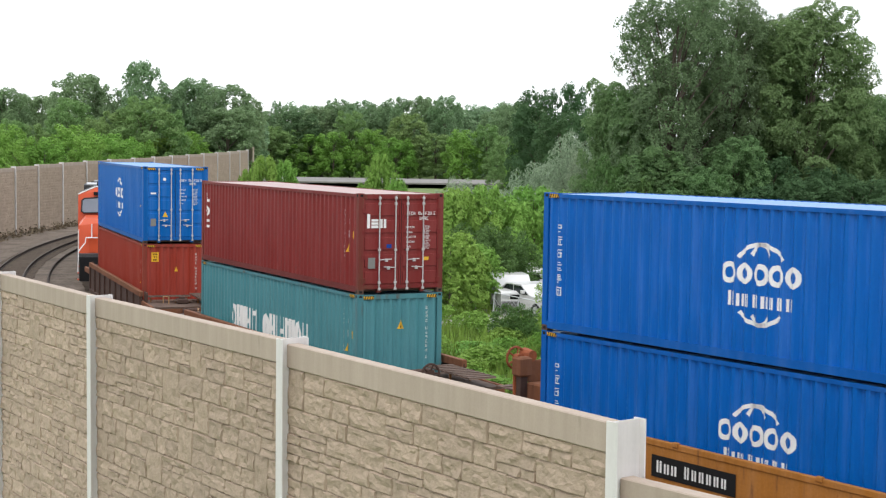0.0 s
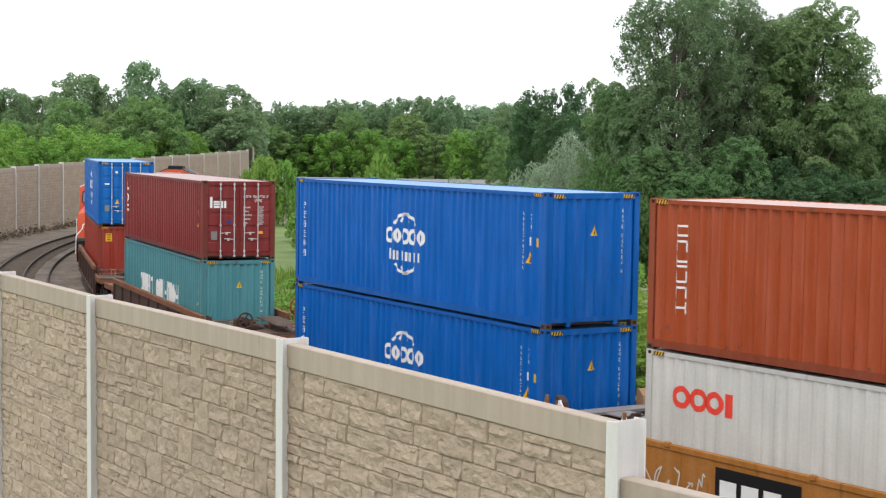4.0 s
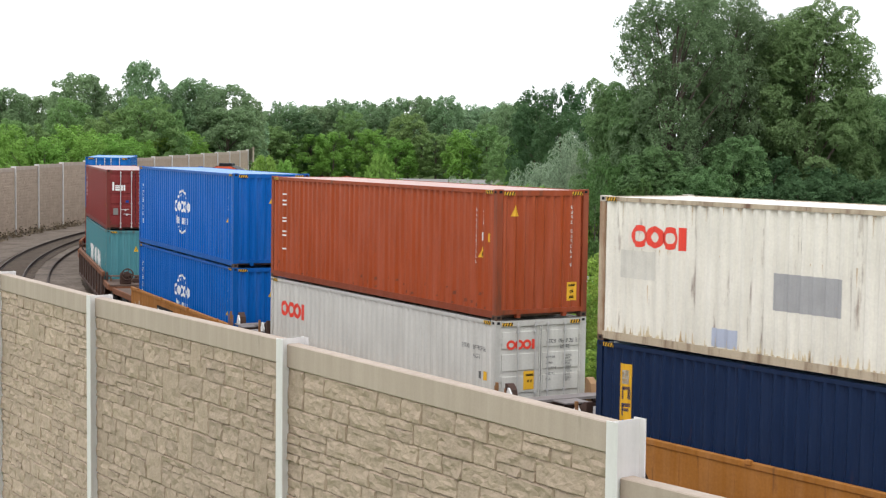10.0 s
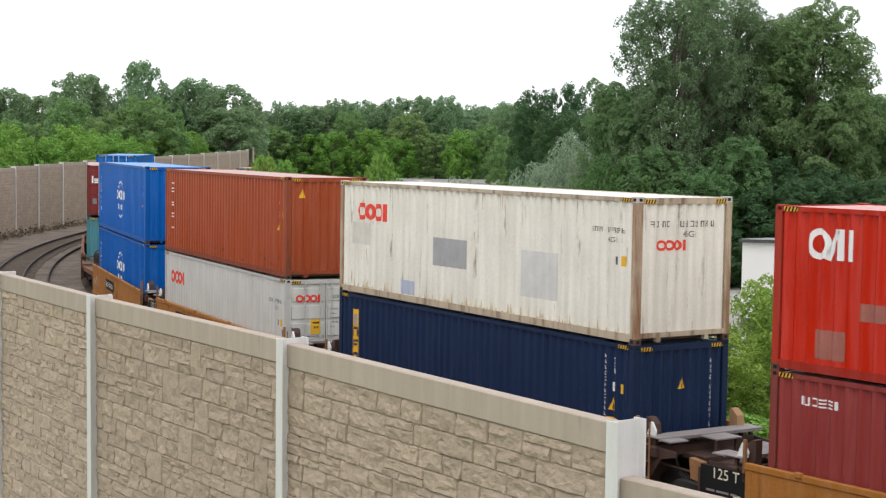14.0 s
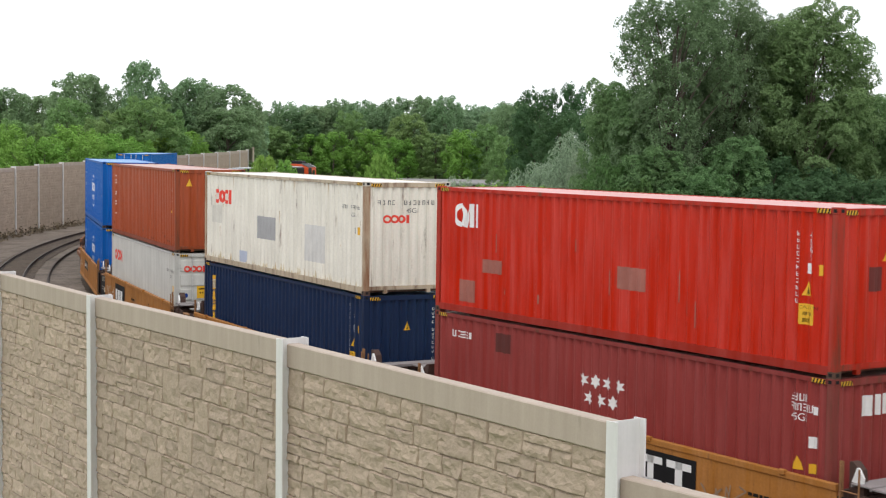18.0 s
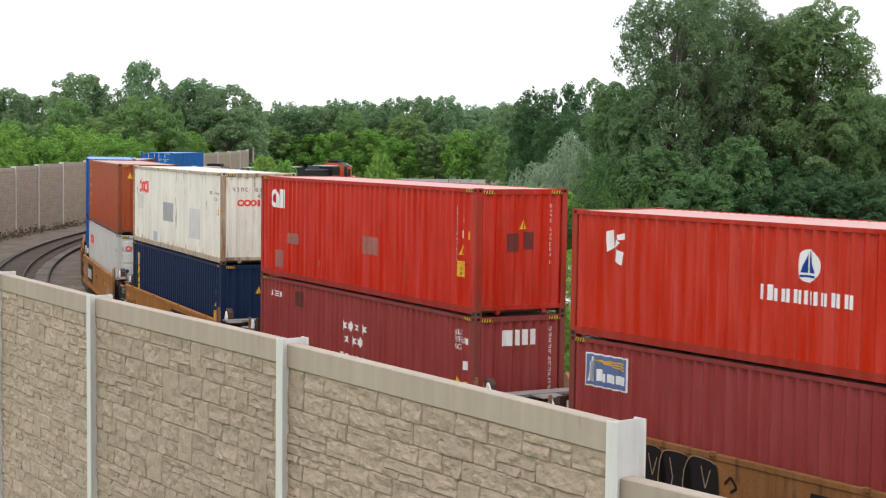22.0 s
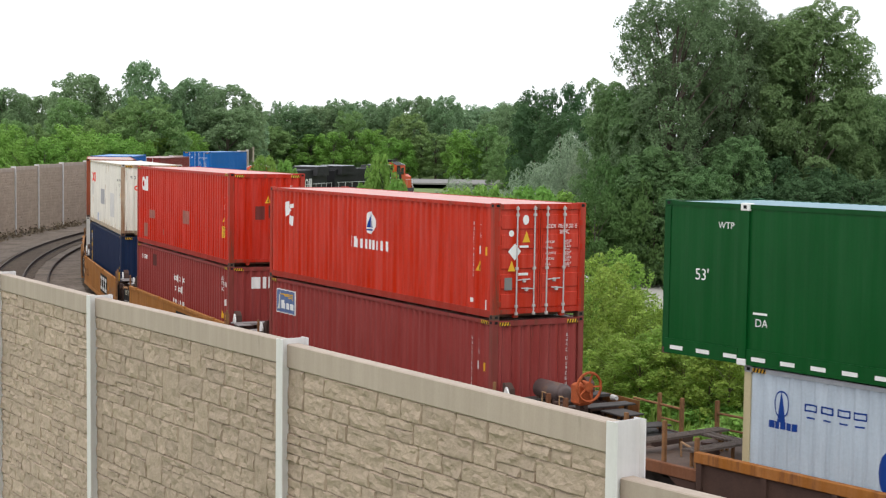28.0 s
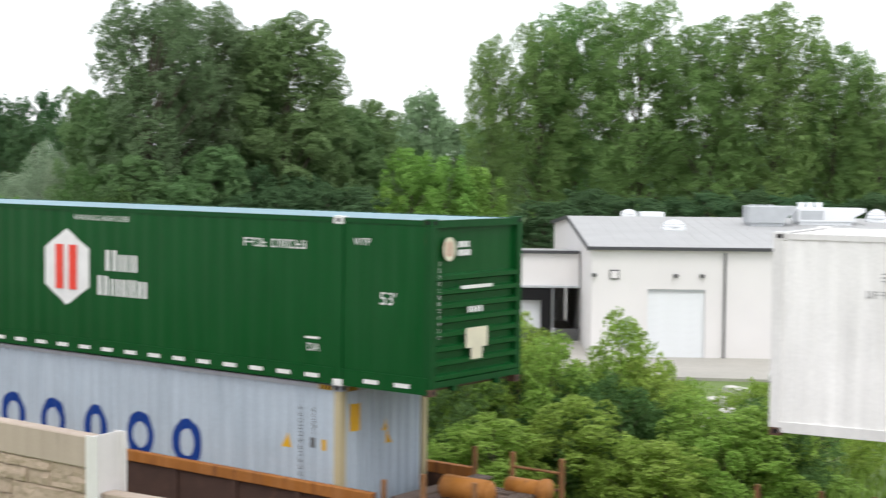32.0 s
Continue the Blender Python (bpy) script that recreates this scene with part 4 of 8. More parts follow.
far = tree("broadleaf_tree", "distant green tree, haze toned into its leaves", "tree", 15, 12, 0.2, 40, 9500, 0.33, L_FAR, 19, 0.3, low=0.45, top=0.6, lobe=(0.10, 0.18))
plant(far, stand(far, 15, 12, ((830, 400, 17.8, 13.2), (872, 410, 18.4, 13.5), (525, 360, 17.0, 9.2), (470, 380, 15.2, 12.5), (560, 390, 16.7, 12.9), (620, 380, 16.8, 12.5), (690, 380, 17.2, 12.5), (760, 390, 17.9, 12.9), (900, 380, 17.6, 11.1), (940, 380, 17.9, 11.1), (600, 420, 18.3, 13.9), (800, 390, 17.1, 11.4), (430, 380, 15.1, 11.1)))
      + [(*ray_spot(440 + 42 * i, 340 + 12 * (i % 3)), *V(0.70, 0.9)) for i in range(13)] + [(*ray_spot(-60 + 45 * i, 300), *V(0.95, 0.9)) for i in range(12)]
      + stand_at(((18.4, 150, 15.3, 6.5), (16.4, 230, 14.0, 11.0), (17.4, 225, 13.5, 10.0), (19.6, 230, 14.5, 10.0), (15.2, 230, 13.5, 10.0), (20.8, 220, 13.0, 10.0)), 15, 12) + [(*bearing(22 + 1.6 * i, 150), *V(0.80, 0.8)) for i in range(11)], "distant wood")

willow = tree("willow_shrub", "silvery grey-green willow shrub", "shrub", 6.0, 6.5, 0.1, 30, 17000, 0.11, L_WILLOW, 23, 0.12, 0.12, 0.5, 0.5, ratio=0.25, low=0.5, lobe=(0.09, 0.18), tall=1.15, jitter=0.6, gaps=-0.1)
plant(willow, [(*ray_spot(px, d), *V(h / 6.0, w)) for px, d, h, w in ((1012, 108, 9.4, 0.75), (985, 110, 8.2, 0.85), (955, 112, 7.0, 0.8), (922, 116, 6.0, 0.8), (862, 118, 5.4, 0.75), (818, 116, 5.8, 0.7), (785, 122, 5.0, 0.6), (1040, 104, 8.2, 0.7), (745, 128, 3.4, 0.6), (890, 106, 4.8, 0.85), (945, 102, 5.6, 0.85), (840, 104, 4.6, 0.8), (990, 98, 6.0, 0.8))], "willow shrubs")

bush = [tree("green_bush", "dense bright green roadside bush", "bush", 5.0, 5.6, 0.0, 64, 19000, 0.105, L_LIGHT, 31, 0.1, ratio=0.45, jitter=0.36, rise=0.35, lobe=(0.055, 0.125), gaps=-0.05, inner=0.08, tall=0.9),
        tree("green_bush", "dense mid green bush", "bush", 5.0, 5.4, 0.0, 32, 16000, 0.09, L_OAK, 32, 0.1, ratio=0.4, jitter=0.8, rise=0.25, lobe=(0.08, 0.18), gaps=-0.05, inner=0.3, tall=1.05),
        tree("green_bush", "loose leafy green bush beside the yard", "bush", 5.0, 5.6, 0.0, 40, 17000, 0.085, L_BUSH, 33, 0.1, ratio=0.4, jitter=0.9, rise=0.2, lobe=(0.06, 0.15), gaps=0.05, inner=0.3, tall=1.25)]
plant(bush[0], [(*ray_spot(690, 104), 0.85, 0.42, 80), (*ray_spot(470, 142), 1.34, 0.62, 95), (*ray_spot(503, 144), 1.26, 0.6, 200), (*ray_spot(440, 146), 1.05, 0.45, 20), (*ray_spot(675, 112), 1.56, 0.56, 15), (*ray_spot(706, 110), 1.20, 0.46, 80), (*ray_spot(645, 113), 1.12, 0.46, 180), (*ray_spot(556, 114), 0.50, 0.6, 40), (*ray_spot(590, 110), 0.52, 0.62, 140), (*ray_spot(576, 97), 0.44, 0.6, 250), (*ray_spot(602, 120), 0.6, 0.6, 310), (*ray_spot(540, 124), 0.55, 0.6, 10)]
      + [(*ray_spot(px, d), *V(h, w)) for px, d, h, w in ((815, 82, 1.20, 0.85), (865, 84, 1.2, 0.8), (912, 86, 1.1, 0.8), (800, 74, 0.9, 0.7), (838, 76, 0.75, 0.6), (945, 90, 1.15, 0.9), (985, 92, 1.1, 0.9))], "bushes beside the track")
plant(bush[2], [(*bearing(az, r_), *V(h, w)) for az, r_, h, w in ((19.6, 39, 0.70, 0.6), (21.4, 42, 0.72, 0.6), (22.9, 41, 0.80, 0.5), (24.6, 43, 0.58, 0.5), (26.6, 41, 0.72, 0.5), (28.1, 42, 0.50, 0.5), (31.0, 42, 0.52, 0.55), (33, 42, 0.6, 0.7), (20.4, 36, 0.40, 0.5), (23.4, 36, 0.40, 0.5), (26.8, 35, 0.42, 0.5), (29.6, 36, 0.45, 0.55))], "bushes beside the track")
plant(bush[1], [(*ray_spot(655, 96), 0.62, 0.45, 120), (*ray_spot(625, 92), 0.5, 0.5, 30), (*ray_spot(705, 92), 0.7, 0.5, 300), (*ray_spot(740, 88), 0.7, 0.6, 250), (*ray_spot(610, 104), 0.55, 0.5, 190), (*ray_spot(845, 79), 0.9, 0.9, 60), (*ray_spot(895, 80), 0.85, 0.8, 10), (*ray_spot(915, 64), 0.36, 0.42, 45), (*ray_spot(830, 90), 1.1, 0.9, 130)]
      + [(*ray_spot(1055 + 34 * i, 90 + 3 * (i % 3)), *V(1.25 + 0.32 * math.sin(i * 2.2), 0.85)) for i in range(8)]
      + [(*bearing(az, r_), *V(h, w)) for az, r_, h, w in ((18.4, 40, 0.5, 0.5), (20.2, 37.5, 0.62, 0.5), (21.8, 39.5, 0.62, 0.55), (23.8, 40, 0.64, 0.45), (25.0, 38, 0.60, 0.5), (25.9, 37.5, 0.58, 0.5), (26.6, 39, 0.55, 0.5), (27.4, 39, 0.42, 0.5), (24.2, 36.5, 0.42, 0.5), (31.5, 38, 0.5, 0.6))], "bushes beside the track")
sap = tree("sapling", "slender young tree with light green leaves", "tree", 5.2, 2.7, 0.3, 26, 6500, 0.075, L_FRESH, 41, 0.06, top=0.7, low=0.35, lobe=(0.10, 0.20), ratio=0.42, jitter=0.7, rise=0.3, tall=1.1, gaps=-0.1)
plant(sap, [(*ray_spot(px, d), *V(h, w)) for px, d, h, w in ((1105, 54, 0.98, 0.9), (1065, 56, 0.75, 0.9), (1140, 53, 0.72, 0.8), (1180, 47, 0.50, 0.9), (1220, 46, 0.52, 0.9), (1265, 45, 0.5, 0.9), (1300, 44, 0.55, 0.9), (1095, 48, 0.46, 1.0), (1140, 46.5, 0.44, 0.9), (1552, 46, 0.9, 0.9), (1575, 45, 0.98, 1.0), (1490, 47, 0.40, 0.9), (1378, 46, 0.80, 0.9), (1345, 47, 0.82, 0.8), (1402, 47, 0.55, 0.8), (1085, 52, 0.92, 0.9), (1050, 56, 0.9, 0.9), (1130, 50, 0.74, 0.9), (1205, 50, 0.62, 0.8), (1600, 45, 0.9, 1.1), (1440, 46, 0.45, 0.9), (1540, 43, 0.55, 1.0), (1010, 60, 0.42, 0.9), (1040, 58, 0.5, 0.9), (1000, 66, 0.8, 0.9))] + [(*bearing(az, r_), *V(h, w)) for az, r_, h, w in ((19.9, 38, 0.86, 0.8), (22.1, 39, 0.80, 0.8), (23.3, 38, 0.84, 0.9), (25.9, 39, 0.82, 0.8), (26.9, 38.5, 0.70, 0.8), (24.4, 36, 0.5, 1.0), (28.6, 37, 0.5, 0.9), (30.2, 36.5, 0.46, 1.0), (31.5, 37, 0.55, 0.9), (21.2, 35, 0.42, 1.0), (27.6, 34.5, 0.40, 1.0))], "saplings beside the track")

# weeds in clumps over the ground beside the track
weed = tree("weed_clump", "leafy green weed clump growing beside the track", "weeds", 1.3, 2.2, 0.0, 12, 2300, 0.07, L_LIGHT, 51, 0.02, lobe=(0.14, 0.26), jitter=0.7, limbs=0)
wr = random.Random(8)
spots = []
while len(spots) < 90:
    s_, o_ = wr.uniform(24, 92), -wr.uniform(5.0, 17.0)
    x_, y_, _h2 = track(s_, o_)
    if noise.noise((x_ * 0.2, y_ * 0.2, 4.0)) > -0.25:
        spots.append((x_, y_, wr.uniform(0.4, 1.0), wr.uniform(0.6, 1.3), wr.uniform(0, 360)))
plant(weed, spots, "weed clumps beside the track")

# rough grass between the track and the bushes
r = np.random.default_rng(5)
pts = []
while len(pts) < 40000:
    s, o = r.uniform(-15, 100), -r.uniform(3.6, 26) 
    x, y, _ = track(s, o)
    if noise.noise((x * 0.15, y * 0.15, 7.0)) > -0.35 and y < 95:
        pts.append((x, y, ground_z(x, y)))
pts = np.array(pts)
hh = r.uniform(0.18, 0.75, len(pts))
a = r.uniform(0, 2 * math.pi, len(pts))
w = 0.035 + 0.03 * r.uniform(size=len(pts))
v = np.empty((len(pts), 3, 3))
bend = r.normal(size=(len(pts), 2)) * 0.16
v[:, 0] = pts + np.stack([np.cos(a) * w, np.sin(a) * w, 0 * a - 0.05], 1)
v[:, 1] = pts - np.stack([np.cos(a) * w, np.sin(a) * w, 0 * a + 0.05], 1)
v[:, 2] = pts + np.stack([bend[:, 0], bend[:, 1], hh], 1)
gme = bpy.data.meshes.new("tall_grass")
gme.from_pydata(v.reshape(-1, 3).tolist(), [], np.arange(3 * len(pts)).reshape(-1, 3).tolist())
gme.materials.append(leafmat("grass blades", (0.21, 0.31, 0.065), 0.4))
tagged(new("tall_grass", gme), "tall rough green grass beside the track", "grass", kind="stuff")

pts = []
while len(pts) < 5500:
    s, o = r.uniform(60, 190), r.uniform(10.2, 11.75)
    x, y, _ = track(s, o)
    if noise.noise((x * 0.5, y * 0.5, 2.0)) > -0.1:
        pts.append((x, y, -0.46))
pts = np.array(pts)
d_ = r.normal(size=(len(pts), 3)) * np.array([0.5, 0.5, 0.5]) + np.array([0, 0, 0.6])
pts[:, 2] += np.abs(r.normal(size=len(pts))) * 0.22
tagged(new("dry_weeds", leaf_mesh("dry_weeds", pts, d_, 0.16, leafmat("dry brown weeds", (0.17, 0.14, 0.09), 0.5, 0.2), r, 0.3)), "dry brown weeds along the foot of the wall", "weeds", kind="stuff")


# ---- the train: containers ----
def pattern(x, start, pitch, depth):
    """Depth of a trapezoid corrugation at x: flat out, slope, flat in, slope."""
    u = ((x - start) / pitch) % 1.0
    if u < 0.26:
        return 0.0
    if u < 0.5:
        return depth * (u - 0.26) / 0.24
    if u < 0.76:
        return depth
    return depth * (1 - u) / 0.24


def kinks(a, b, start, pitch):
    out, k = [a], math.floor((a - start) / pitch) - 1
    while start + k * pitch < b:
        for q in (0.0, 0.26, 0.5, 0.76):
            x = start + (k + q) * pitch
            if a + 1e-4 < x < b - 1e-4:
                out.append(x)
        k += 1
    return out + [b]


def cut(poly, x, keep_less):
    """The part of a convex polygon on one side of a vertical line."""
    out = []
    for i, p in enumerate(poly):
        q = poly[(i + 1) % len(poly)]
        inp, inq = (p[0] <= x) == keep_less, (q[0] <= x) == keep_less
        if inp:
            out.append(p)
        if inp != inq:
            t = (x - p[0]) / (q[0] - p[0])
            out.append((x, p[1] + t * (q[1] - p[1])))
    return out


def rect(x, z, w, h):
    return [(x, z), (x + w, z), (x + w, z + h), (x, z + h)]


def ring(cx, cz, rx, rz, t, a0=0, a1=360, n=20):
    """A ring or an arc as a row of convex pieces."""
    out = []
    for i in range(n):
        a, b = radians(a0 + (a1 - a0) * i / n), radians(a0 + (a1 - a0) * (i + 1) / n)
        out.append([(cx + rx * math.cos(a), cz + rz * math.sin(a)), (cx + rx * math.cos(b), cz + rz * math.sin(b)),
                    (cx + (rx - t) * math.cos(b), cz + (rz - t) * math.sin(b)), (cx + (rx - t) * math.cos(a), cz + (rz - t) * math.sin(a))])
    return out


def disc(cx, cz, rx, rz, n=20):
    return [[(cx + rx * math.cos(2 * math.pi * i / n), cz + rz * math.sin(2 * math.pi * i / n)) for i in range(n)]]


def triangle(x, z, w, h):
    return [[(x, z), (x + w, z), (x + w / 2, z + h)]]


def stroke(points, w):
    out = []
    for (ax, az), (bx, bz) in zip(points, points[1:]):
        l = math.hypot(bx - ax, bz - az)
        nx_, nz_ = -(bz - az) / l * w / 2, (bx - ax) / l * w / 2
        out.append([(ax + nx_, az + nz_), (ax - nx_, az - nz_), (bx - nx_, bz - nz_), (bx + nx_, bz + nz_)])
    return out


def bars(x, z, h, widths, gap, r=None, fill=1.0):
    """A row of plain bars in place of writing."""
    out = []
    for w in widths:
        out.append(rect(x, z, w, h * fill))
        x += w + gap
    return out


def faux(x, z, h, widths, gap, seed=1):
    """Unreadable strokes in place of a line of letters: each stands in a box of its own width."""
    r_, out = random.Random(seed), []
    for w in widths:
        t = min(0.27 * w, 0.19 * h)
        strokes = [rect(x, z, t, h), rect(x + w - t, z, t, h), rect(x, z + h - t, w, t), rect(x, z + h / 2 - t / 2, w, t), rect(x, z, w, t)]
        if w < 0.35 * h:
            out.append(rect(x, z, w, h))
        else:
            out += [strokes[k] for k in r_.sample(range(5), 3)]
        x += w + gap
    return out


def blocks(x, z, h, widths, gap, seed=1):
    """Plain upright bars in place of a word: a pair for each character, the first full height."""
    r_, out = random.Random(seed), []
    for i, w in enumerate(widths):
        k = 1.0 if i == 0 else r_.uniform(0.80, 0.90)
        out += [rect(x, z, 0.36 * w, k * h), rect(x + 0.62 * w, z, 0.36 * w, k * h)]
        x += w + gap
    return out


def column_bars(x, z_top, w, n, h, gap):
    out = []
    for i in range(n):
        out += faux(x, z_top - (i + 1) * h - i * gap, h, [w], 0, i + int(100 * abs(x)))
    return out


_font = {}


def letters(text, x, z, h, spacing=1.0):
    """Readable characters in the built-in font as triangles, h high."""
    if text not in _font:
        cu = bpy.data.curves.new("writing", "FONT")
        cu.body, cu.space_character = text, spacing
        o = bpy.data.objects.new("writing", cu)
        scene.collection.objects.link(o)
        bpy.context.view_layer.update()
        me = bpy.data.meshes.new_from_object(o)
        me.calc_loop_triangles()
        co = [v.co for v in me.vertices]
        _font[text] = [[(co[i].x, co[i].y) for i in t.vertices] for t in me.loop_triangles]
        bpy.data.objects.remove(o)
        bpy.data.curves.remove(cu)
        bpy.data.meshes.remove(me)
    return [[(x + px * h / 0.7, z + pz * h / 0.7) for px, pz in t] for t in _font[text]]


def decal(name, polys, material, parent, face, half, prof=None, ks=(), lift=0.004, label=""):
    """Paint on the near side (face 'side': x to the right) or on the trailing end (face 'end': y to the right), following the corrugation."""
    m, seen = Mesh(), {}
    for poly in polys:
        lo, hi = min(p[0] for p in poly), max(p[0] for p in poly)
        cuts = [k for k in ks if lo < k < hi]
        rest, pieces = poly, []
        for k in cuts:
            pieces.append(cut(rest, k, True))
            rest = cut(rest, k, False)
        pieces.append(rest)
        for q in pieces:
            if len(q) < 3:
                continue
            idx = []
            for u, z in q:
                d = prof(u) if prof else 0.0
                p = (u, -half + d - lift, z) if face == "side" else (half - d + lift, u, z)
                key = (round(u, 4), round(z, 4))
                if key not in seen:
                    seen[key] = len(m.v)
                    m.v.append(p)
                if seen[key] not in idx:
                    idx.append(seen[key])
            if len(idx) > 2:
                m.f.append(tuple(idx))
                m.m.append(0)
    ob = part(name, m, material, parent, label)
    return tagged(ob, kind="stuff") if "marking" in name else ob


CONTAINERS = {}


def stripes(thing_, x0, x1, z0, face, half, ends=True):
    m = Mesh()
    y = -half - 0.006
    n = 4
    place_ = (lambda u, z, e: (u, y - e, z)) if face == "side" else (lambda u, z, e: (half + 0.006 + e, u, z))
    m.add([place_(x0, z0, 0), place_(x1, z0, 0), place_(x1, z0 + 0.08, 0), place_(x0, z0 + 0.08, 0)], [(0, 1, 2, 3)])
    w = (x1 - x0) / n
    for i in range(n):
        a = x0 + i * w + 0.01
        m.add([place_(a, z0, 0.002), place_(a + w * 0.52, z0, 0.002), place_(a + w * 0.92, z0 + 0.08, 0.002), place_(a + w * 0.40, z0 + 0.08, 0.002)], [(0, 1, 2, 3)], 1)
    part("warning_stripe", m, [M_YEL, M_BLK], thing_, "yellow and black height warning stripe")


_roofs, _frames = {}, {}


def frame_paint(body):
    """Rails and posts carry the same paint, worn and rust-stained."""
    if body.name not in _frames:
        col = [n_ for n_ in body.node_tree.nodes if n_.type == "HUE_SAT"][0].inputs["Color"].default_value
        _frames[body.name] = paint(body.name + ", worn frame", tuple(0.86 * v for v in col[:3]), 0.25 if body in CLEAN else 0.62, 0.5)
    return _frames[body.name]



_posts = {}


def post_paint(body):
    """Corner posts and castings of worn boxes: the paint gone brown with rust."""
    if body in CLEAN or body is P_TEAL:
        return frame_paint(body)
    if body.name not in _posts:
        col = [n_ for n_ in body.node_tree.nodes if n_.type == "HUE_SAT"][0].inputs["Color"].default_value
        _posts[body.name] = paint(body.name + ", rusty post", tuple(0.66 * v + 0.34 * w_ for v, w_ in zip(col[:3], (0.11, 0.05, 0.035))), 0.7, 0.6)
    return _posts[body.name]


_rails = {}


def rail_paint(body):
    """Bottom rails carry a darker, dirtier coat."""
    if body in CLEAN:
        return frame_paint(body)
    if body.name not in _rails:
        col = [n_ for n_ in body.node_tree.nodes if n_.type == "HUE_SAT"][0].inputs["Color"].default_value
        _rails[body.name] = paint(body.name + ", grimy rail", tuple(0.58 * v + 0.2 * w_ for v, w_ in zip(col[:3], (0.12, 0.05, 0.04))), 0.4, 0.6)
    return _rails[body.name]


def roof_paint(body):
    """Roof sheets: the same paint, chalky fading and sky sheen mixed into its colour."""
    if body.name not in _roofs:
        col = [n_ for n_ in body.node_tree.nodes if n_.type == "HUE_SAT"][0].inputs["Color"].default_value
        # painted sky reflection: bluish over blue paint, warm and pale over the rest
        _roofs[body.name] = mat(body.name + ", chalky roof with sky sheen", tuple(0.55 * v + 0.45 * w_ for v, w_ in zip(col[:3], (0.62, 0.56, 0.53) if col[0] >= col[2] else (0.30, 0.52, 0.72))), 0.42, 0, 0.12, 0.9, 14, 0.05, (0.30, 0.22, 0.17), 0.2)
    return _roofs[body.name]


def container(key, off, level, label, body, H=2.896, L=12.192, doors=False, depth=0.05, pitch=0.278, frame_mat=None, wide=2.438, ribs=False, post_mat=None, group="containers on the train"):
    """One shipping container, its floor at z = 0, its near side at -y, its trailing end at +x."""
    fm = frame_mat or frame_paint(body)
    c = thing("shipping_container", label, "container", group)
    hl, hw = L / 2, wide / 2
    pw = 0.15
    start = -hl + pw + 0.05
    prof = lambda x: pattern(x, start, pitch, depth) if abs(x) < hl - pw else 0.0
    ks = kinks(-hl + pw, hl - pw, start, pitch)
    z0, z1 = 0.19, H - 0.10
    for sgn in (-1, 1):
        m = Mesh()
        for x in ks:
            d = 0.012 + pattern(x, start, pitch, depth)
            m.v += [(x, sgn * (hw - d), z0), (x, sgn * (hw - d), z1)]
        for i in range(len(ks) - 1):
            q = (2 * i, 2 * i + 2, 2 * i + 3, 2 * i + 1)
            m.f.append(q if sgn < 0 else q[::-1])
        m.m = [0] * len(m.f)
        part("side_wall", m, body, c)
        part("top_rail", Mesh().box(-hl + pw, hl - pw, sgn * hw - (0.0 if sgn < 0 else 0.06), sgn * hw + (0.06 if sgn < 0 else 0.0), H - 0.10, H - 0.02), fm, c)
        bm2 = Mesh().box(-hl + pw, hl - pw, sgn * hw - (0.0 if sgn < 0 else 0.05), sgn * hw + (0.05 if sgn < 0 else 0.0), 0.05, 0.20)
        bm2.box(-hl + pw, hl - pw, sgn * hw - (-0.05 if sgn < 0 else 0.12), sgn * hw + (0.12 if sgn < 0 else -0.05), 0.07, 0.085)
        part("bottom_rail", bm2, frame_mat or rail_paint(body), c)
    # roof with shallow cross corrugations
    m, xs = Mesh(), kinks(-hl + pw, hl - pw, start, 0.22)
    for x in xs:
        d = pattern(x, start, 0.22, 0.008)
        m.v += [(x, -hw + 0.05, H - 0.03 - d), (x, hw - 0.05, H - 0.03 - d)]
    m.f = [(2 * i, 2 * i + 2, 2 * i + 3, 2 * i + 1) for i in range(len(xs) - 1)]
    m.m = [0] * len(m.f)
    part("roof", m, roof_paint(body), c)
    part("floor_frame", Mesh().box(-hl + pw, hl - pw, -hw + 0.13, hw - 0.13, 0.06, 0.15), M_CASTR, c)
    for sx in (-1, 1):
        for sy in (-1, 1):
            x0, x1 = sorted((sx * hl, sx * (hl - pw)))
            y0, y1 = sorted((sy * hw, sy * (hw - 0.14)))
            p_ = part("corner_post", Mesh().box(x0, x1, y0, y1, 0.118, H - 0.118), post_mat or post_paint(body), c)
            for zc in (0, H - 0.118):
                k = Mesh().box(sx * hl - (0.178 if sx > 0 else 0), sx * hl + (0 if sx > 0 else 0.178), sy * hw - (0.162 if sy > 0 else 0), sy * hw + (0 if sy > 0 else 0.162), zc, zc + 0.118, chamfer=0.006)
                yy = sy * (hw + 0.003)
                k.add([(sx * (hl - 0.09) + a * 0.04, yy, zc + 0.06 + b * 0.03) for a, b in ((-1, -1), (1, -1), (1, 1), (-1, 1))], [(0, 1, 2, 3)], 1)
                xx = sx * (hl + 0.003)
                k.add([(xx, sy * (hw - 0.08) + a * 0.04, zc + 0.06 + b * 0.03) for a, b in ((-1, -1), (1, -1), (1, 1), (-1, 1))], [(0, 1, 2, 3)], 1)
                part("corner_casting", k, [post_paint(body) if zc else M_CASTR, M_BLK], p_)
    # ends
    for sx in (-1, 1):
        x = sx * hl
        xa, xb = sorted((x, x - sx * 0.1))
        part("end_sill", Mesh().box(xa, xb, -hw + 0.14, hw - 0.14, 0.13, 0.23), fm, c)
        for yb in (-0.62, 0.62):
            part("sill_tab", Mesh().box(xa, xb, yb - 0.05, yb + 0.05, 0.04, 0.13), fm, c)
        part("end_header", Mesh().box(xa, xb, -hw + 0.14, hw - 0.14, H - 0.14, H - 0.02), fm, c)
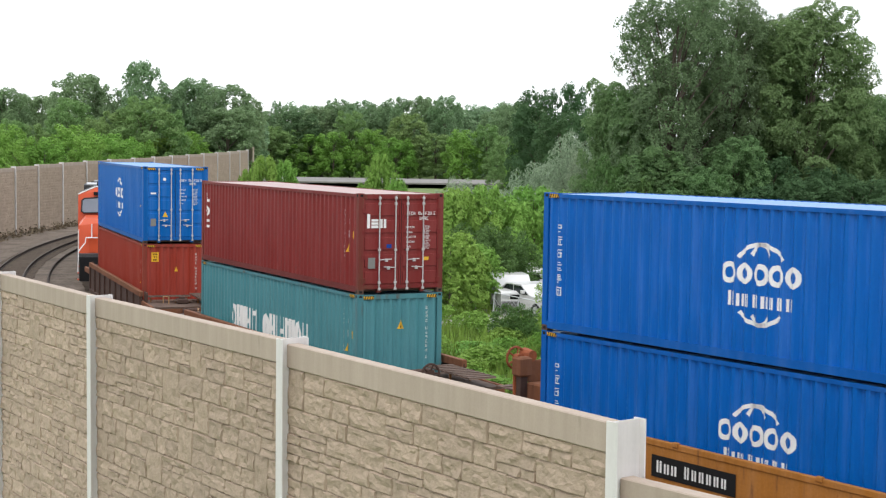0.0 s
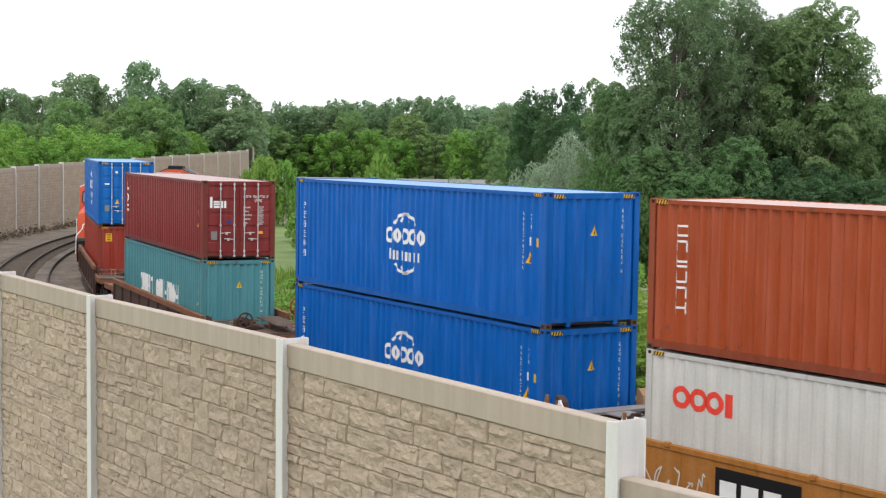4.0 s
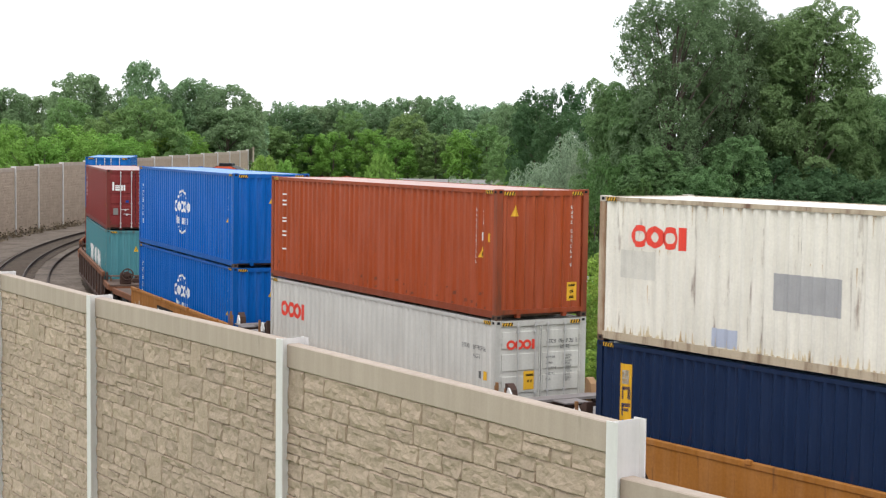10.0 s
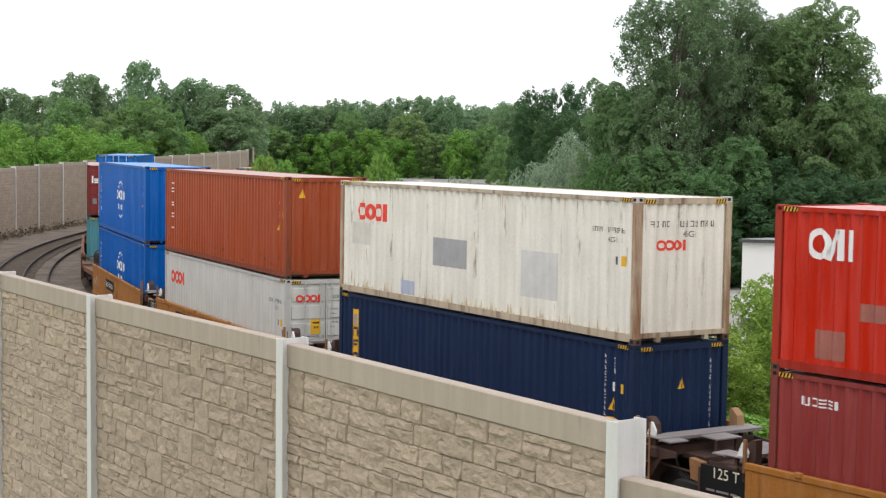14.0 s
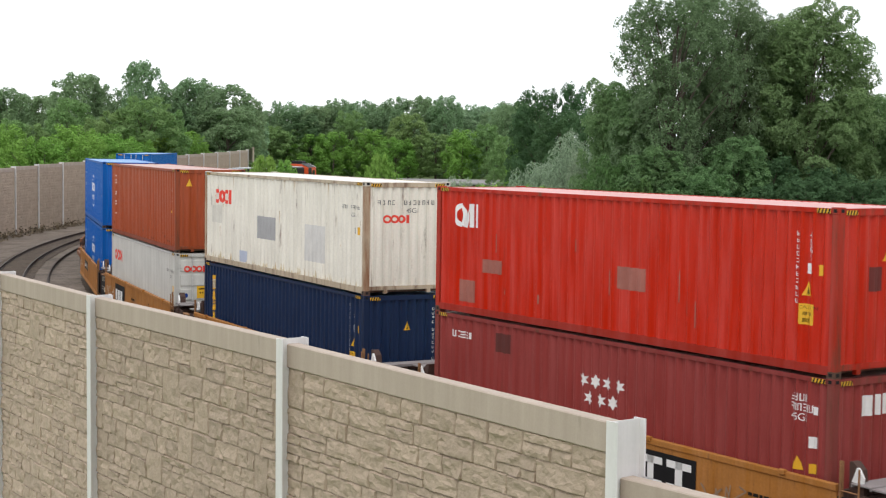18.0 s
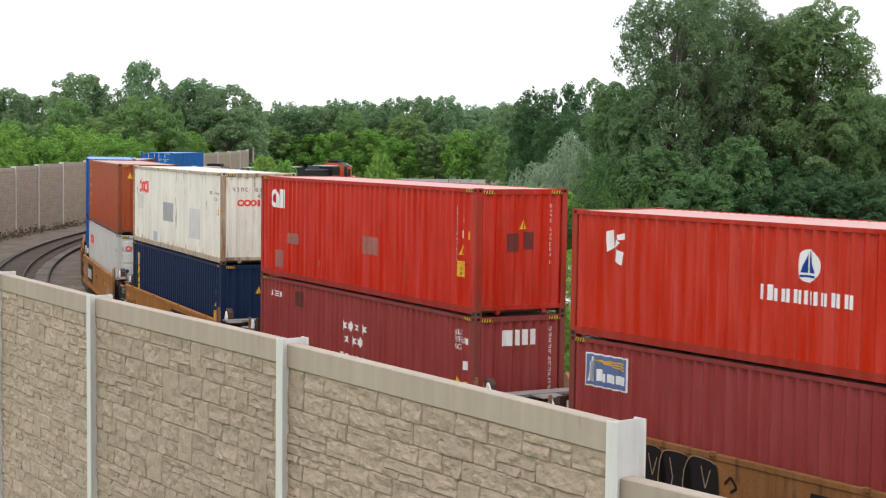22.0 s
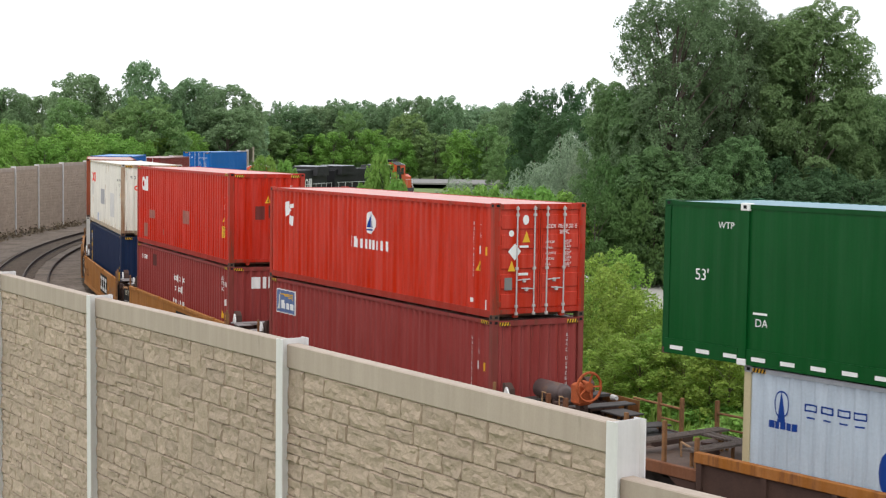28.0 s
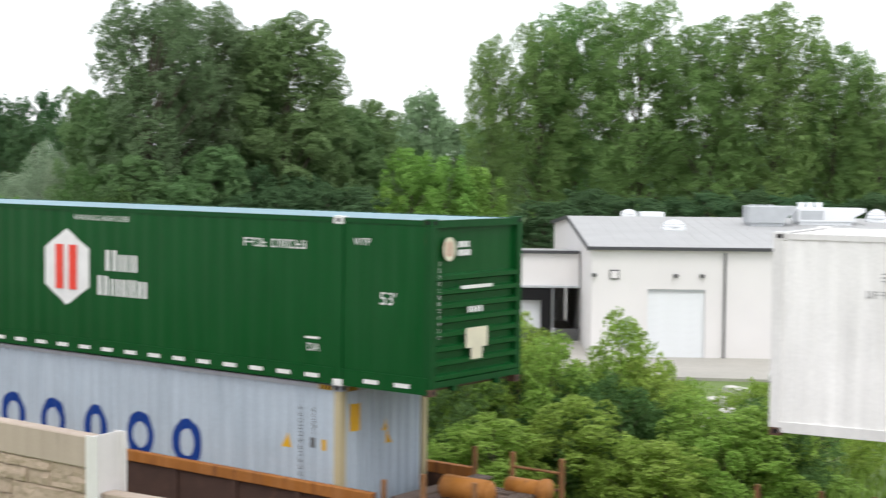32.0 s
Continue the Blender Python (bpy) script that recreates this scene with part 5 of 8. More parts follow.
        w = hw - 0.14
        if doors and sx > 0:
            for sy in (-1, 1):
                y0, y1 = (-w, -0.012) if sy < 0 else (0.012, w)
                door = part("door", Mesh().box(x - 0.07, x - 0.035, y0, y1, 0.16, H - 0.15), body, c)
                zs = np.linspace(0.2, H - 0.2, 6)
                for a_, b_ in zip(zs, zs[1:]):
                    part("door_panel", Mesh().box(x - 0.035, x - 0.012, y0 + 0.05, y1 - 0.05, a_ + 0.06, b_ - 0.06, chamfer=0.01), body, door)
                for e0 in (y0, y1 - 0.035):
                    part("door_edge", Mesh().box(x - 0.035, x - 0.008, e0, e0 + 0.035, 0.16, H - 0.15), body, door)
                for yr, s2 in ((-0.63, 1), (-0.17, -1)) if sy < 0 else ((0.17, 1), (0.63, -1)):
                    part("lock_rod", Mesh().tube((x + 0.015, yr, 0.10), (x + 0.015, yr, H - 0.06), 0.017, n=8), M_STEEL, door, "galvanised door locking bar")
                    for zk in (0.13, 0.30, 0.44 * H, H - 0.26, H - 0.12):
                        part("bracket", Mesh().box(x - 0.008, x + 0.04, yr - 0.032, yr + 0.032, zk - 0.03, zk + 0.03), M_STEEL, door)
                    zh = 0.88 if s2 > 0 else 0.68
                    part("handle", Mesh().tube((x + 0.035, yr, zh), (x + 0.035, yr + s2 * 0.34, zh + 0.02), 0.014, n=6).box(x - 0.005, x + 0.04, yr + s2 * 0.2 - 0.035, yr + s2 * 0.2 + 0.035, zh - 0.05, zh + 0.03), M_STEEL, door)
                for zk in (0.35, 0.95, 1.6, H - 0.45):
                    yh = y0 if sy < 0 else y1
                    part("hinge", Mesh().box(x - 0.03, x + 0.01, yh - 0.05, yh + 0.05, zk - 0.06, zk + 0.06), fm, door)
            part("door_gasket", Mesh().box(x - 0.05, x - 0.03, -0.012, 0.012, 0.16, H - 0.15), M_RUBBER, c)
        elif ribs:
            ew = part("end_wall", Mesh().box(x - sx * 0.09 - 0.01, x - sx * 0.09 + 0.01, -w, w, 0.15, H - 0.14), body, c)
            xi, xo = x - sx * 0.09, x - sx * 0.003
            for k in range(8):
                zk = 0.22 + k * 0.235
                sec = [(xi, zk), (xo, zk + 0.03), (xo, zk + 0.10), (xi, zk + 0.13)]
                part("rib", Mesh().prism(sec if sx > 0 else sec[::-1], -w, w), body, ew)
        else:
            m, ys = Mesh(), kinks(-w, w, -w + 0.03, 0.25)
            for y in ys:
                d = 0.012 + pattern(y, -w + 0.03, 0.25, 0.045)
                m.v += [(x - sx * d, y, 0.15), (x - sx * d, y, H - 0.14)]
            for i in range(len(ys) - 1):
                q = (2 * i, 2 * i + 2, 2 * i + 3, 2 * i + 1)
                m.f.append(q if sx > 0 else q[::-1])
            m.m = [0] * len(m.f)
            part("end_wall", m, body, c)
    if H > 2.8 and not ribs and L < 13:
        for a_ in (-hl + 0.19, hl - 0.19 - 0.42):
            stripes(c, a_ + (0.0 if a_ < 0 else 0.12), a_ + (0.30 if a_ < 0 else 0.42), H - 0.105, "side", hw)
        stripes(c, -hw + 0.17, -hw + 0.45, H - 0.13, "end", hl)
        stripes(c, hw - 0.45, hw - 0.17, H - 0.13, "end", hl)
    eprof = (lambda u: 0.012 + pattern(u, -(hw - 0.14) + 0.03, 0.25, 0.045)) if not doors and not ribs else (lambda u: 0.006)
    eks = kinks(-(hw - 0.14), hw - 0.14, -(hw - 0.14) + 0.03, 0.25) if not doors and not ribs else ()
    sprof = lambda u: 0.012 + prof(u)

    def side(name, polys, material, lbl=""):
        return decal(name, polys, material, c, "side", hw, sprof, ks, label=lbl)

    def end(name, polys, material, lbl=""):
        return decal(name, polys, material, c, "end", hl, eprof, eks, label=lbl)

    z = 0.36 if level == 0 else 0.36 + 2.896
    MOVERS.append((c, off, z, HALF))
    CONTAINERS[key] = (side, end, H, hl, hw)
    return side, end


def codes(side, end, H, hl, on_end=True, mark=M_WHITE, size_code="45G1", caution=False, tri_side=True, tri_end=True, horiz=False, top=0.44):
    """The usual markings at the trailing end of a side and on the end wall: number columns as bars, size code, placards."""
    if horiz:
        side("number_marking", faux(hl - 1.45, H - 0.73, 0.10, [0.06] * 4, 0.035, 5) + faux(hl - 0.98, H - 0.73, 0.10, [0.06] * 6, 0.035, 6), mark)
        side("size_code", letters(size_code, hl - 0.98, H - 0.92, 0.10), mark)
    else:
        side("number_marking", column_bars(hl - 0.985, H - top, 0.08, 11, 0.075, 0.042), mark)
        for i, ch in enumerate(size_code):
            side("size_code", letters(ch, hl - 0.69, H - top - 0.11 - i * 0.125, 0.115), mark)
        if on_end:
            end("number_marking", column_bars(0.745, H - 0.36, 0.075, 4, 0.075, 0.04) + column_bars(0.745, H - 0.90, 0.075, 6, 0.075, 0.04) + column_bars(0.745, H - 1.66, 0.075, 1, 0.075, 0), mark)
    zp = H - top - 0.68
    if horiz:
        side("data_plate", [rect(hl - 0.72, H - 1.36, 0.13, 0.16)], M_DARKGREY)
        side("data_plate", [rect(hl - 0.50, H - 1.38, 0.13, 0.20)], M_YEL)
    else:
        side("data_plate", [rect(hl - 0.72, zp - 0.04, 0.13, 0.18)], mark)
        side("data_plate", [rect(hl - 0.46, zp - 0.06, 0.12, 0.19)], M_YEL)
    if tri_side:
        side("warning_triangle", triangle(hl - 0.80, zp - 0.42, 0.22, 0.25), M_YEL, "yellow warning triangle")
        side("symbol", triangle(hl - 0.73, zp - 0.40, 0.08, 0.15), M_BLK)
    if tri_end:
        end("warning_triangle", triangle(-0.08, H - 0.93, 0.21, 0.24), M_YEL, "yellow warning triangle")
        end("symbol", triangle(-0.005, H - 0.90, 0.06, 0.13), M_BLK)
    if caution:
        side("caution_placard", [rect(hl - 0.86, zp - 0.92, 0.34, 0.36)], M_YEL, "yellow height caution placard")
        side("caution_writing", letters("CAUTION", hl - 0.845, zp - 0.65, 0.06) + bars(hl - 0.78, zp - 0.76, 0.06, [0.08, 0.1], 0.03) + bars(hl - 0.78, zp - 0.88, 0.07, [0.18], 0.0), M_BLK)


M_PLATE = mat("dull grey plate", (0.20, 0.20, 0.19), 0.6)


def door_marks(end, H, mark=M_WHITE):
    """Data on the right-hand door as bars, small plates on the left one."""
    end("number_marking", faux(0.14, H - 0.56, 0.085, [0.05] * 4, 0.018, 3) + faux(0.48, H - 0.56, 0.085, [0.05] * 6, 0.018, 4) + faux(0.93, H - 0.56, 0.085, [0.05], 0, 5) + faux(0.52, H - 0.69, 0.085, [0.05] * 4, 0.018, 6), mark)
    for i in range(5):
        end("data_marking", faux(0.14, H - 0.90 - i * 0.125, 0.05, [0.035] * (5, 4, 6, 5, 3)[i], 0.014, i) + (faux(0.62, H - 0.88 - i * 0.125, 0.045, [0.032] * 5, 0.014, i + 9) + faux(0.62, H - 0.94 - i * 0.125, 0.045, [0.032] * 4, 0.014, i + 19)), mark)
    end("data_plate", [rect(-0.94, 0.66, 0.20, 0.28)], M_PLATE, "dull grey data plate")


P_BLUE = paint("container blue", (0.0, 0.108, 0.43), 0.08)
P_BLUE2 = paint("brighter container blue", (0.002, 0.120, 0.43), 0.06)
P_REDB = paint("brown red container paint", (0.30, 0.045, 0.030), 0.2)
P_MAROON = paint("maroon container paint", (0.20, 0.030, 0.028), 0.25)
P_TEAL = paint("teal container paint", (0.080, 0.245, 0.275), 0.2)
P_RUSTO = paint("terracotta container paint", (0.345, 0.070, 0.025), 0.25)
P_LGREY = paint("light grey container paint", (0.585, 0.575, 0.535), 0.1)
P_CREAM = paint("weathered off-white container paint", (0.76, 0.73, 0.64), 0.45)
P_CREAMF = paint("rust-stained off-white frame", (0.48, 0.40, 0.29), 0.8)
P_RUSTPOST = mat("heavily rusted post", (0.45, 0.36, 0.25), 0.8, 0, 0.2, 3, 30, 0.2, (0.22, 0.085, 0.03), 1.0, streak=True)
P_NAVY = paint("navy container paint", (0.011, 0.025, 0.068), 0.2)
P_RED = paint("bright red container paint", (0.50, 0.026, 0.011), 0.22)
P_RED2 = paint("orange red container paint", (0.50, 0.034, 0.015), 0.22)
P_WINE = paint("wine red container paint", (0.275, 0.048, 0.043), 0.28)
P_GREEN = paint("dark green container paint", (0.004, 0.072, 0.015), 0.05)
P_PALE = paint("pale blue-grey container paint", (0.46, 0.53, 0.60), 0.12)
P_PALEF = paint("pale grey top rail paint", (0.44, 0.47, 0.50), 0.25)
P_TAN = paint("cream tan frame paint", (0.50, 0.43, 0.27), 0.4)
P_WHITE = paint("white container paint", (0.86, 0.85, 0.83), 0.12)
P_FADE = mat("faded paint patch", (0.33, 0.115, 0.085), 0.7, vary=0.2)
P_GREYP = mat("grey repair patch", (0.36, 0.36, 0.36), 0.7, vary=0.1)
P_BLUEP = mat("pale blue patch", (0.42, 0.46, 0.56), 0.7, vary=0.1)

CLEAN = (P_GREEN, P_WHITE, P_BLUE, P_BLUE2, P_LGREY, P_NAVY)
OFF = {"lead": 69.48, "tex": 49.2, "cosco": 29.01, "triton": 13.72, "white": -1.91, "red": -17.55, "sail": -33.11, "green": -52.88, "last": -74.6}


def globe(side, x, z, k=1.0, name="globe_logo"):
    """A round line emblem of arcs above and below two rows of plain letter blocks."""
    polys = []
    for rx_, a0, a1 in ((0.72, 38, 142), (0.34, 44, 136)):
        polys += ring(x, z + 0.04 * k, rx_ * k, 0.70 * k, 0.075 * k, a0, a1, 16) + ring(x, z - 0.08 * k, rx_ * k, 0.70 * k, 0.075 * k, a0 + 180 + 5, a1 + 180 - 5, 16)
    side(name, polys, M_WHITE, "white line globe emblem")
    for i in range(5):
        side("emblem_ring", ring(x - 0.76 * k + i * 0.38 * k, z + 0.16 * k, 0.175 * k, 0.20 * k, 0.095 * k, 0, 360, 16), M_WHITE)
    side("emblem_marking", blocks(x - 0.78 * k, z - 0.44 * k, 0.27 * k, [0.15 * k, 0.15 * k, 0.06 * k, 0.15 * k, 0.15 * k, 0.06 * k, 0.15 * k, 0.15 * k], 0.075 * k, 12), M_WHITE)


def glyphs(side, x, z_top, n, size, material, name="character_marking"):
    """A column of square-ish blocks in place of characters."""
    polys, k = [], 0.10 * size
    for i in range(n):
        z = z_top - i * size * 1.42
        row = lambda v, a_=0.0, b_=1.0: rect(x + a_ * size, z - v * size, (b_ - a_) * size, k)
        col = lambda u, a_=0.0, b_=1.0: rect(x + u * size, z - b_ * size, k, (b_ - a_) * size)
        polys += [[row(0.2, 0.05, 0.95), row(0.55, 0.05, 0.95), row(0.95, 0.2, 0.8), col(0.05, 0.1, 0.55), col(0.85, 0.1, 0.55)],
                  [row(0.12, 0.35), row(0.38, 0.30), col(0.1, 0.2, 0.9), col(0.5, 0.38, 0.85), col(0.75, 0.38, 0.85), row(1.0, 0.1)],
                  [col(0.05, 0.1, 0.35), col(0.05, 0.5, 1.0), row(0.15, 0.3), row(0.5, 0.22), col(0.35, 0.25, 0.9), col(0.85, 0.3, 0.95), row(0.95, 0.3, 0.9)],
                  [row(0.15, 0.35, 0.9), row(0.42, 0.28), row(0.78, 0.4, 0.9), col(0.1, 0.3, 0.9), row(1.0, 0.05)],
                  [row(0.12, 0.15, 0.9), row(0.30, 0.15, 0.9), row(0.48, 0.1, 0.95), col(0.2, 0.05, 0.5), col(0.5, 0.05, 1.0), row(0.68)],
                  [row(0.12), row(1.0), col(0.0, 0.05), col(0.9, 0.05), row(0.42, 0.2, 0.8), col(0.55, 0.25, 0.85)]][i % 6]
    side(name, polys, material)


# first car: blue over brown red
sd, en = container("a1", OFF["lead"], 1, "blue shipping container with white emblem, doors at its tail", P_BLUE2, doors=True)
globe(sd, 0.1, 1.55, 1.05)
glyphs(sd, -5.5, 2.35, 6, 0.20, M_WHITE)
codes(sd, en, 2.896, 6.096, False, tri_end=False)
door_marks(en, 2.896)
en("warning_triangle", triangle(-0.50, 1.0, 0.21, 0.21), M_YEL)
en("round_marking", disc(-0.42, 2.42, 0.055, 0.06), M_WHITE)
en("white_plate", [rect(-0.94, 1.86, 0.20, 0.06)], M_WHITE)
sd, en = container("a0", OFF["lead"], 0, "brown red shipping container", P_REDB)
codes(sd, en, 2.896, 6.096, True, tri_end=False)
en("caution_placard", [rect(-0.90, 2.21, 0.28, 0.36)], M_YEL, "yellow height caution placard")
en("placard_marking", bars(-0.85, 2.48, 0.045, [0.17], 0) + bars(-0.82, 2.37, 0.05, [0.05, 0.04], 0.03) + bars(-0.84, 2.26, 0.05, [0.15], 0), M_BLK)
en("warning_triangle", triangle(-0.05, 1.84, 0.16, 0.19), M_YEL)

# second car: maroon over teal
sd, en = container("b1", OFF["tex"], 1, "maroon shipping container with white lettering, doors at its tail", P_MAROON, H=2.591, doors=True)
codes(sd, en, 2.591, 6.096, False, tri_end=False, size_code="42G1")
door_marks(en, 2.591)
en("brand_marking", [rect(-0.98, 1.70, 0.08, 0.36), rect(-0.86, 1.70, 0.20, 0.07), rect(-0.86, 1.79, 0.20, 0.06), rect(-0.86, 1.87, 0.20, 0.06), rect(-0.61, 1.70, 0.07, 0.23), rect(-0.51, 1.70, 0.07, 0.23)], M_WHITE)
sd("brand_marking", [rect(-5.74, 1.92, 0.26, 0.09), rect(-5.66, 1.92, 0.08, 0.30)] + ring(-5.62, 1.63, 0.15, 0.17, 0.07) + [rect(-5.74, 1.10, 0.26, 0.08), rect(-5.74, 1.28, 0.26, 0.08)], M_WHITE)
en("seal_plate", [rect(-0.42, 1.18, 0.14, 0.10)], M_NAVYM)
en("yellow_plate", [rect(0.62, 0.85, 0.18, 0.09)], M_YEL)
sd, en = container("b0", OFF["tex"], 0, "teal shipping container with large white letter blocks", P_TEAL)
x = -3.28
polys = []
for i, w in enumerate((0.42, 0.42, 0.16, 0.42, 0.46, 0, 0.44, 0.42, 0.16, 0.42, 0.42, 0.16, 0.42, 0.44)):
    z = 0.96
    if w > 0.3 and i % 6 == 0:
        polys += ring(x + w / 2, z + 0.41, w / 2, 0.41, 0.15)
    elif w:
        polys += [rect(x, z, min(w, 0.15), 0.82)]
        if w > 0.3:
            polys += [rect(x + w - 0.15, z, 0.15, 0.82), rect(x + 0.15, z + (0.33 if i % 2 else 0.62), w - 0.30, 0.14)]
    x += w + 0.075 if w else 0.42
sd("lettering_marking", polys, M_WHITE, "row of large white letter blocks")
codes(sd, en, 2.896, 6.096, True)

# five joined units: blue over blue
for key, lv in (("c1", 1), ("c0", 0)):
    sd, en = container(key, OFF["cosco"], lv, "bright blue shipping container with white globe emblem", P_BLUE)
    globe(sd, 0.0, 1.46, 1.0)
    glyphs(sd, -5.70, 2.26, 6, 0.185, M_WHITE)
    codes(sd, en, 2.896, 6.096, True)

# terracotta over light grey
sd, en = container("d1", OFF["triton"], 1, "terracotta shipping container with white vertical letter blocks", P_RUSTO)
polys = column_bars(-5.40, 2.42, 0.28, 6, 0.22, 0.07)
sd("lettering_marking", polys, M_WHITE, "column of white letter blocks")
codes(sd, en, 2.896, 6.096, True, tri_end=False)
en("warning_triangle", triangle(-0.85, 2.30, 0.22, 0.26), M_YEL)
en("caution_placard", [rect(0.68, 0.38, 0.26, 0.42)], M_YEL)
en("placard_marking", bars(0.71, 0.70, 0.05, [0.2], 0) + bars(0.75, 0.55, 0.07, [0.05, 0.05], 0.03) + bars(0.73, 0.43, 0.06, [0.16], 0), M_BLK)
rs = random.Random(77)
sd("rust_scuff_marking", [[(x_, z_), (x_ + w_, z_ + 0.01), (x_ + w_ * 0.9, z_ + h_), (x_ + w_ * 0.1, z_ + h_ * 0.9)] for x_, z_, w_, h_ in ((rs.uniform(-5.8, 5.7), rs.choice((0.21, 0.24, 0.3, 0.42, 0.5, 0.55)), rs.uniform(0.02, 0.09), rs.uniform(0.03, 0.10)) for _ in range(44))], mat("dark rust scuff", (0.19, 0.050, 0.024), 0.85, vary=0.3))
sd, en = container("d0", OFF["triton"], 0, "light grey shipping container with vermilion emblem, doors at its tail", P_LGREY, doors=True, depth=0.022)


def flower_logo(put, x, z, k):
    put("emblem_shape", ring(x, z, 0.36 * k, 0.33 * k, 0.17 * k) + ring(x + 0.66 * k, z, 0.35 * k, 0.33 * k, 0.17 * k) + ring(x + 1.28 * k, z, 0.34 * k, 0.33 * k, 0.17 * k) + [rect(x + 1.66 * k, z - 0.33 * k, 0.30 * k, 0.66 * k)], M_ORED, "vermilion emblem of rings and bars")


flower_logo(sd, -5.15, 2.07, 0.66)
flower_logo(en, -0.80, 2.34, 0.33)
codes(sd, en, 2.896, 6.096, False, mark=M_DARKGREY, horiz=True, tri_side=False, tri_end=False)
door_marks(en, 2.896, M_DARKGREY)
en("caution_placard", [rect(-0.46, 1.32, 0.32, 0.42)], M_YEL, "orange caution placard")
en("placard_marking", bars(-0.40, 1.62, 0.05, [0.2], 0) + bars(-0.36, 1.48, 0.06, [0.05, 0.05], 0.03), M_BLK)
en("sticker", disc(-0.85, 1.42, 0.08, 0.08), M_NAVYM)

# weathered white over navy
sd, en = container("e1", OFF["white"], 1, "weathered rust-streaked off-white shipping container with vermilion emblem", P_CREAM, frame_mat=P_CREAMF, post_mat=P_RUSTPOST)
flower_logo(sd, -4.98, 2.14, 0.66)
flower_logo(en, -0.58, 1.94, 0.32)
sd("repair_patch", [rect(-1.55, 1.02, 1.55, 0.66)], P_GREYP, "grey repair patch")
sd("repair_patch", [rect(-3.0, 0.22, 0.62, 0.34)], P_BLUEP)
sd("repair_patch", [rect(2.1, 0.62, 1.35, 1.0)], mat("pale grey patch", (0.60, 0.59, 0.56), 0.7))
sd("repair_patch", [rect(-5.5, 1.3, 1.0, 0.55)], mat("worn pale patch", (0.62, 0.60, 0.53), 0.7))
codes(sd, en, 2.896, 6.096, False, mark=M_DARKGREY, horiz=True, tri_side=False, tri_end=False)
en("number_marking", faux(-0.85, 2.30, 0.12, [0.07] * 4, 0.07, 61) + faux(-0.1, 2.30, 0.12, [0.07] * 7, 0.06, 62), M_DARKGREY)
en("size_code", letters("45G1", -0.05, 2.10, 0.12), M_DARKGREY)
M_STAIN = mat("pale yellow brown rust stain", (0.64, 0.545, 0.37), 0.9, vary=0.25)
M_STAIND = mat("brown rust stain", (0.53, 0.40, 0.24), 0.9, vary=0.3)
for material_, n_ in ((M_STAIN, 170), (M_STAIND, 24)):
    streaks = [(rs.uniform(-5.85, 5.85), rs.uniform(0.015, 0.06), rs.choice((0.03, 0.05, 0.08, 0.14, 0.22))) for _ in range(n_)]
    sd("rust_stain_marking", [[(x_, 0.20), (x_ + w_, 0.20), (x_ + w_ * 0.75, 0.20 + h_ * 0.7), (x_ + w_ * 0.5, 0.20 + h_), (x_ + w_ * 0.3, 0.20 + h_ * 0.6)] for x_, w_, h_ in streaks], material_)
sd("rust_run_marking", [[(x_, z_), (x_ + w_, z_), (x_ + w_ * 0.5, z_ - h_)] for x_, w_, z_, h_ in ((rs.uniform(-5.85, 5.85), rs.uniform(0.010, 0.022), rs.choice((2.78, 2.78, 2.78, 1.9, 1.2)), rs.choice((0.06, 0.1, 0.16, 0.4))) for _ in range(60))], M_STAIND)
sd, en = container("e0", OFF["white"], 0, "navy blue shipping container with a yellow vertical panel", P_NAVY)
sd("yellow_panel", [rect(-5.45, 0.35, 0.36, 2.15)], M_YEL, "yellow vertical name panel")
pol = []
for i in range(6):
    z = 2.05 - i * 0.33
    pol += [rect(-5.37, z - 0.25, 0.07, 0.25), rect(-5.37, z - 0.07, 0.22, 0.07), rect(-5.37, z - 0.16, 0.17, 0.06)] if i % 2 else [rect(-5.37, z - 0.25, 0.07, 0.2), rect(-5.22, z - 0.25, 0.07, 0.2), rect(-5.35, z - 0.07, 0.18, 0.07)]
sd("panel_marking", pol, M_NAVYM)
sd("panel_block", [rect(-5.40, 2.10, 0.2, 0.28)], M_WHITE)
codes(sd, en, 2.896, 6.096, True, caution=True, top=0.27)

# bright red over wine red
sd, en = container("f1", OFF["red"], 1, "bright red shipping container with white emblem and faded patches", P_RED)
sd("brand_marking", ring(-5.15, 2.26, 0.24, 0.27, 0.11) + stroke([(-4.97, 2.0), (-4.76, 2.52)], 0.11) + [rect(-4.76, 2.0, 0.11, 0.53), rect(-4.56, 2.0, 0.12, 0.53)], M_WHITE, "white emblem of arcs and bars")
sd("faded_patch", [rect(-4.3, 1.02, 0.75, 0.30)], P_FADE)
sd("faded_patch", [rect(0.35, 1.05, 0.85, 0.45)], P_FADE)
sd("faded_patch", [rect(-5.2, 0.3, 0.62, 0.5)], P_FADE)
M_DPATCH = mat("dark faded patch", (0.13, 0.02, 0.015), 0.7)
en("faded_patch", [rect(-0.38, 1.45, 0.30, 0.42)], M_DPATCH)
en("faded_patch", [rect(0.05, 1.5, 0.28, 0.40)], M_DPATCH)
sd("scrape_marking", [rect(x_, z_, 0.03, h_) for x_, z_, h_ in ((-3.8, 1.5, 0.4), (-3.4, 0.6, 0.1), (0.1, 0.9, 0.5), (2.2, 0.95, 0.6), (2.6, 0.5, 0.5), (2.4, 0.7, 0.3), (-1.0, 1.7, 0.25), (-2.2, 0.5, 0.2))], P_FADE)
codes(sd, en, 2.896, 6.096, True, caution=True)
sd, en = container("f0", OFF["red"], 0, "wine red shipping container with white stars", P_WINE)


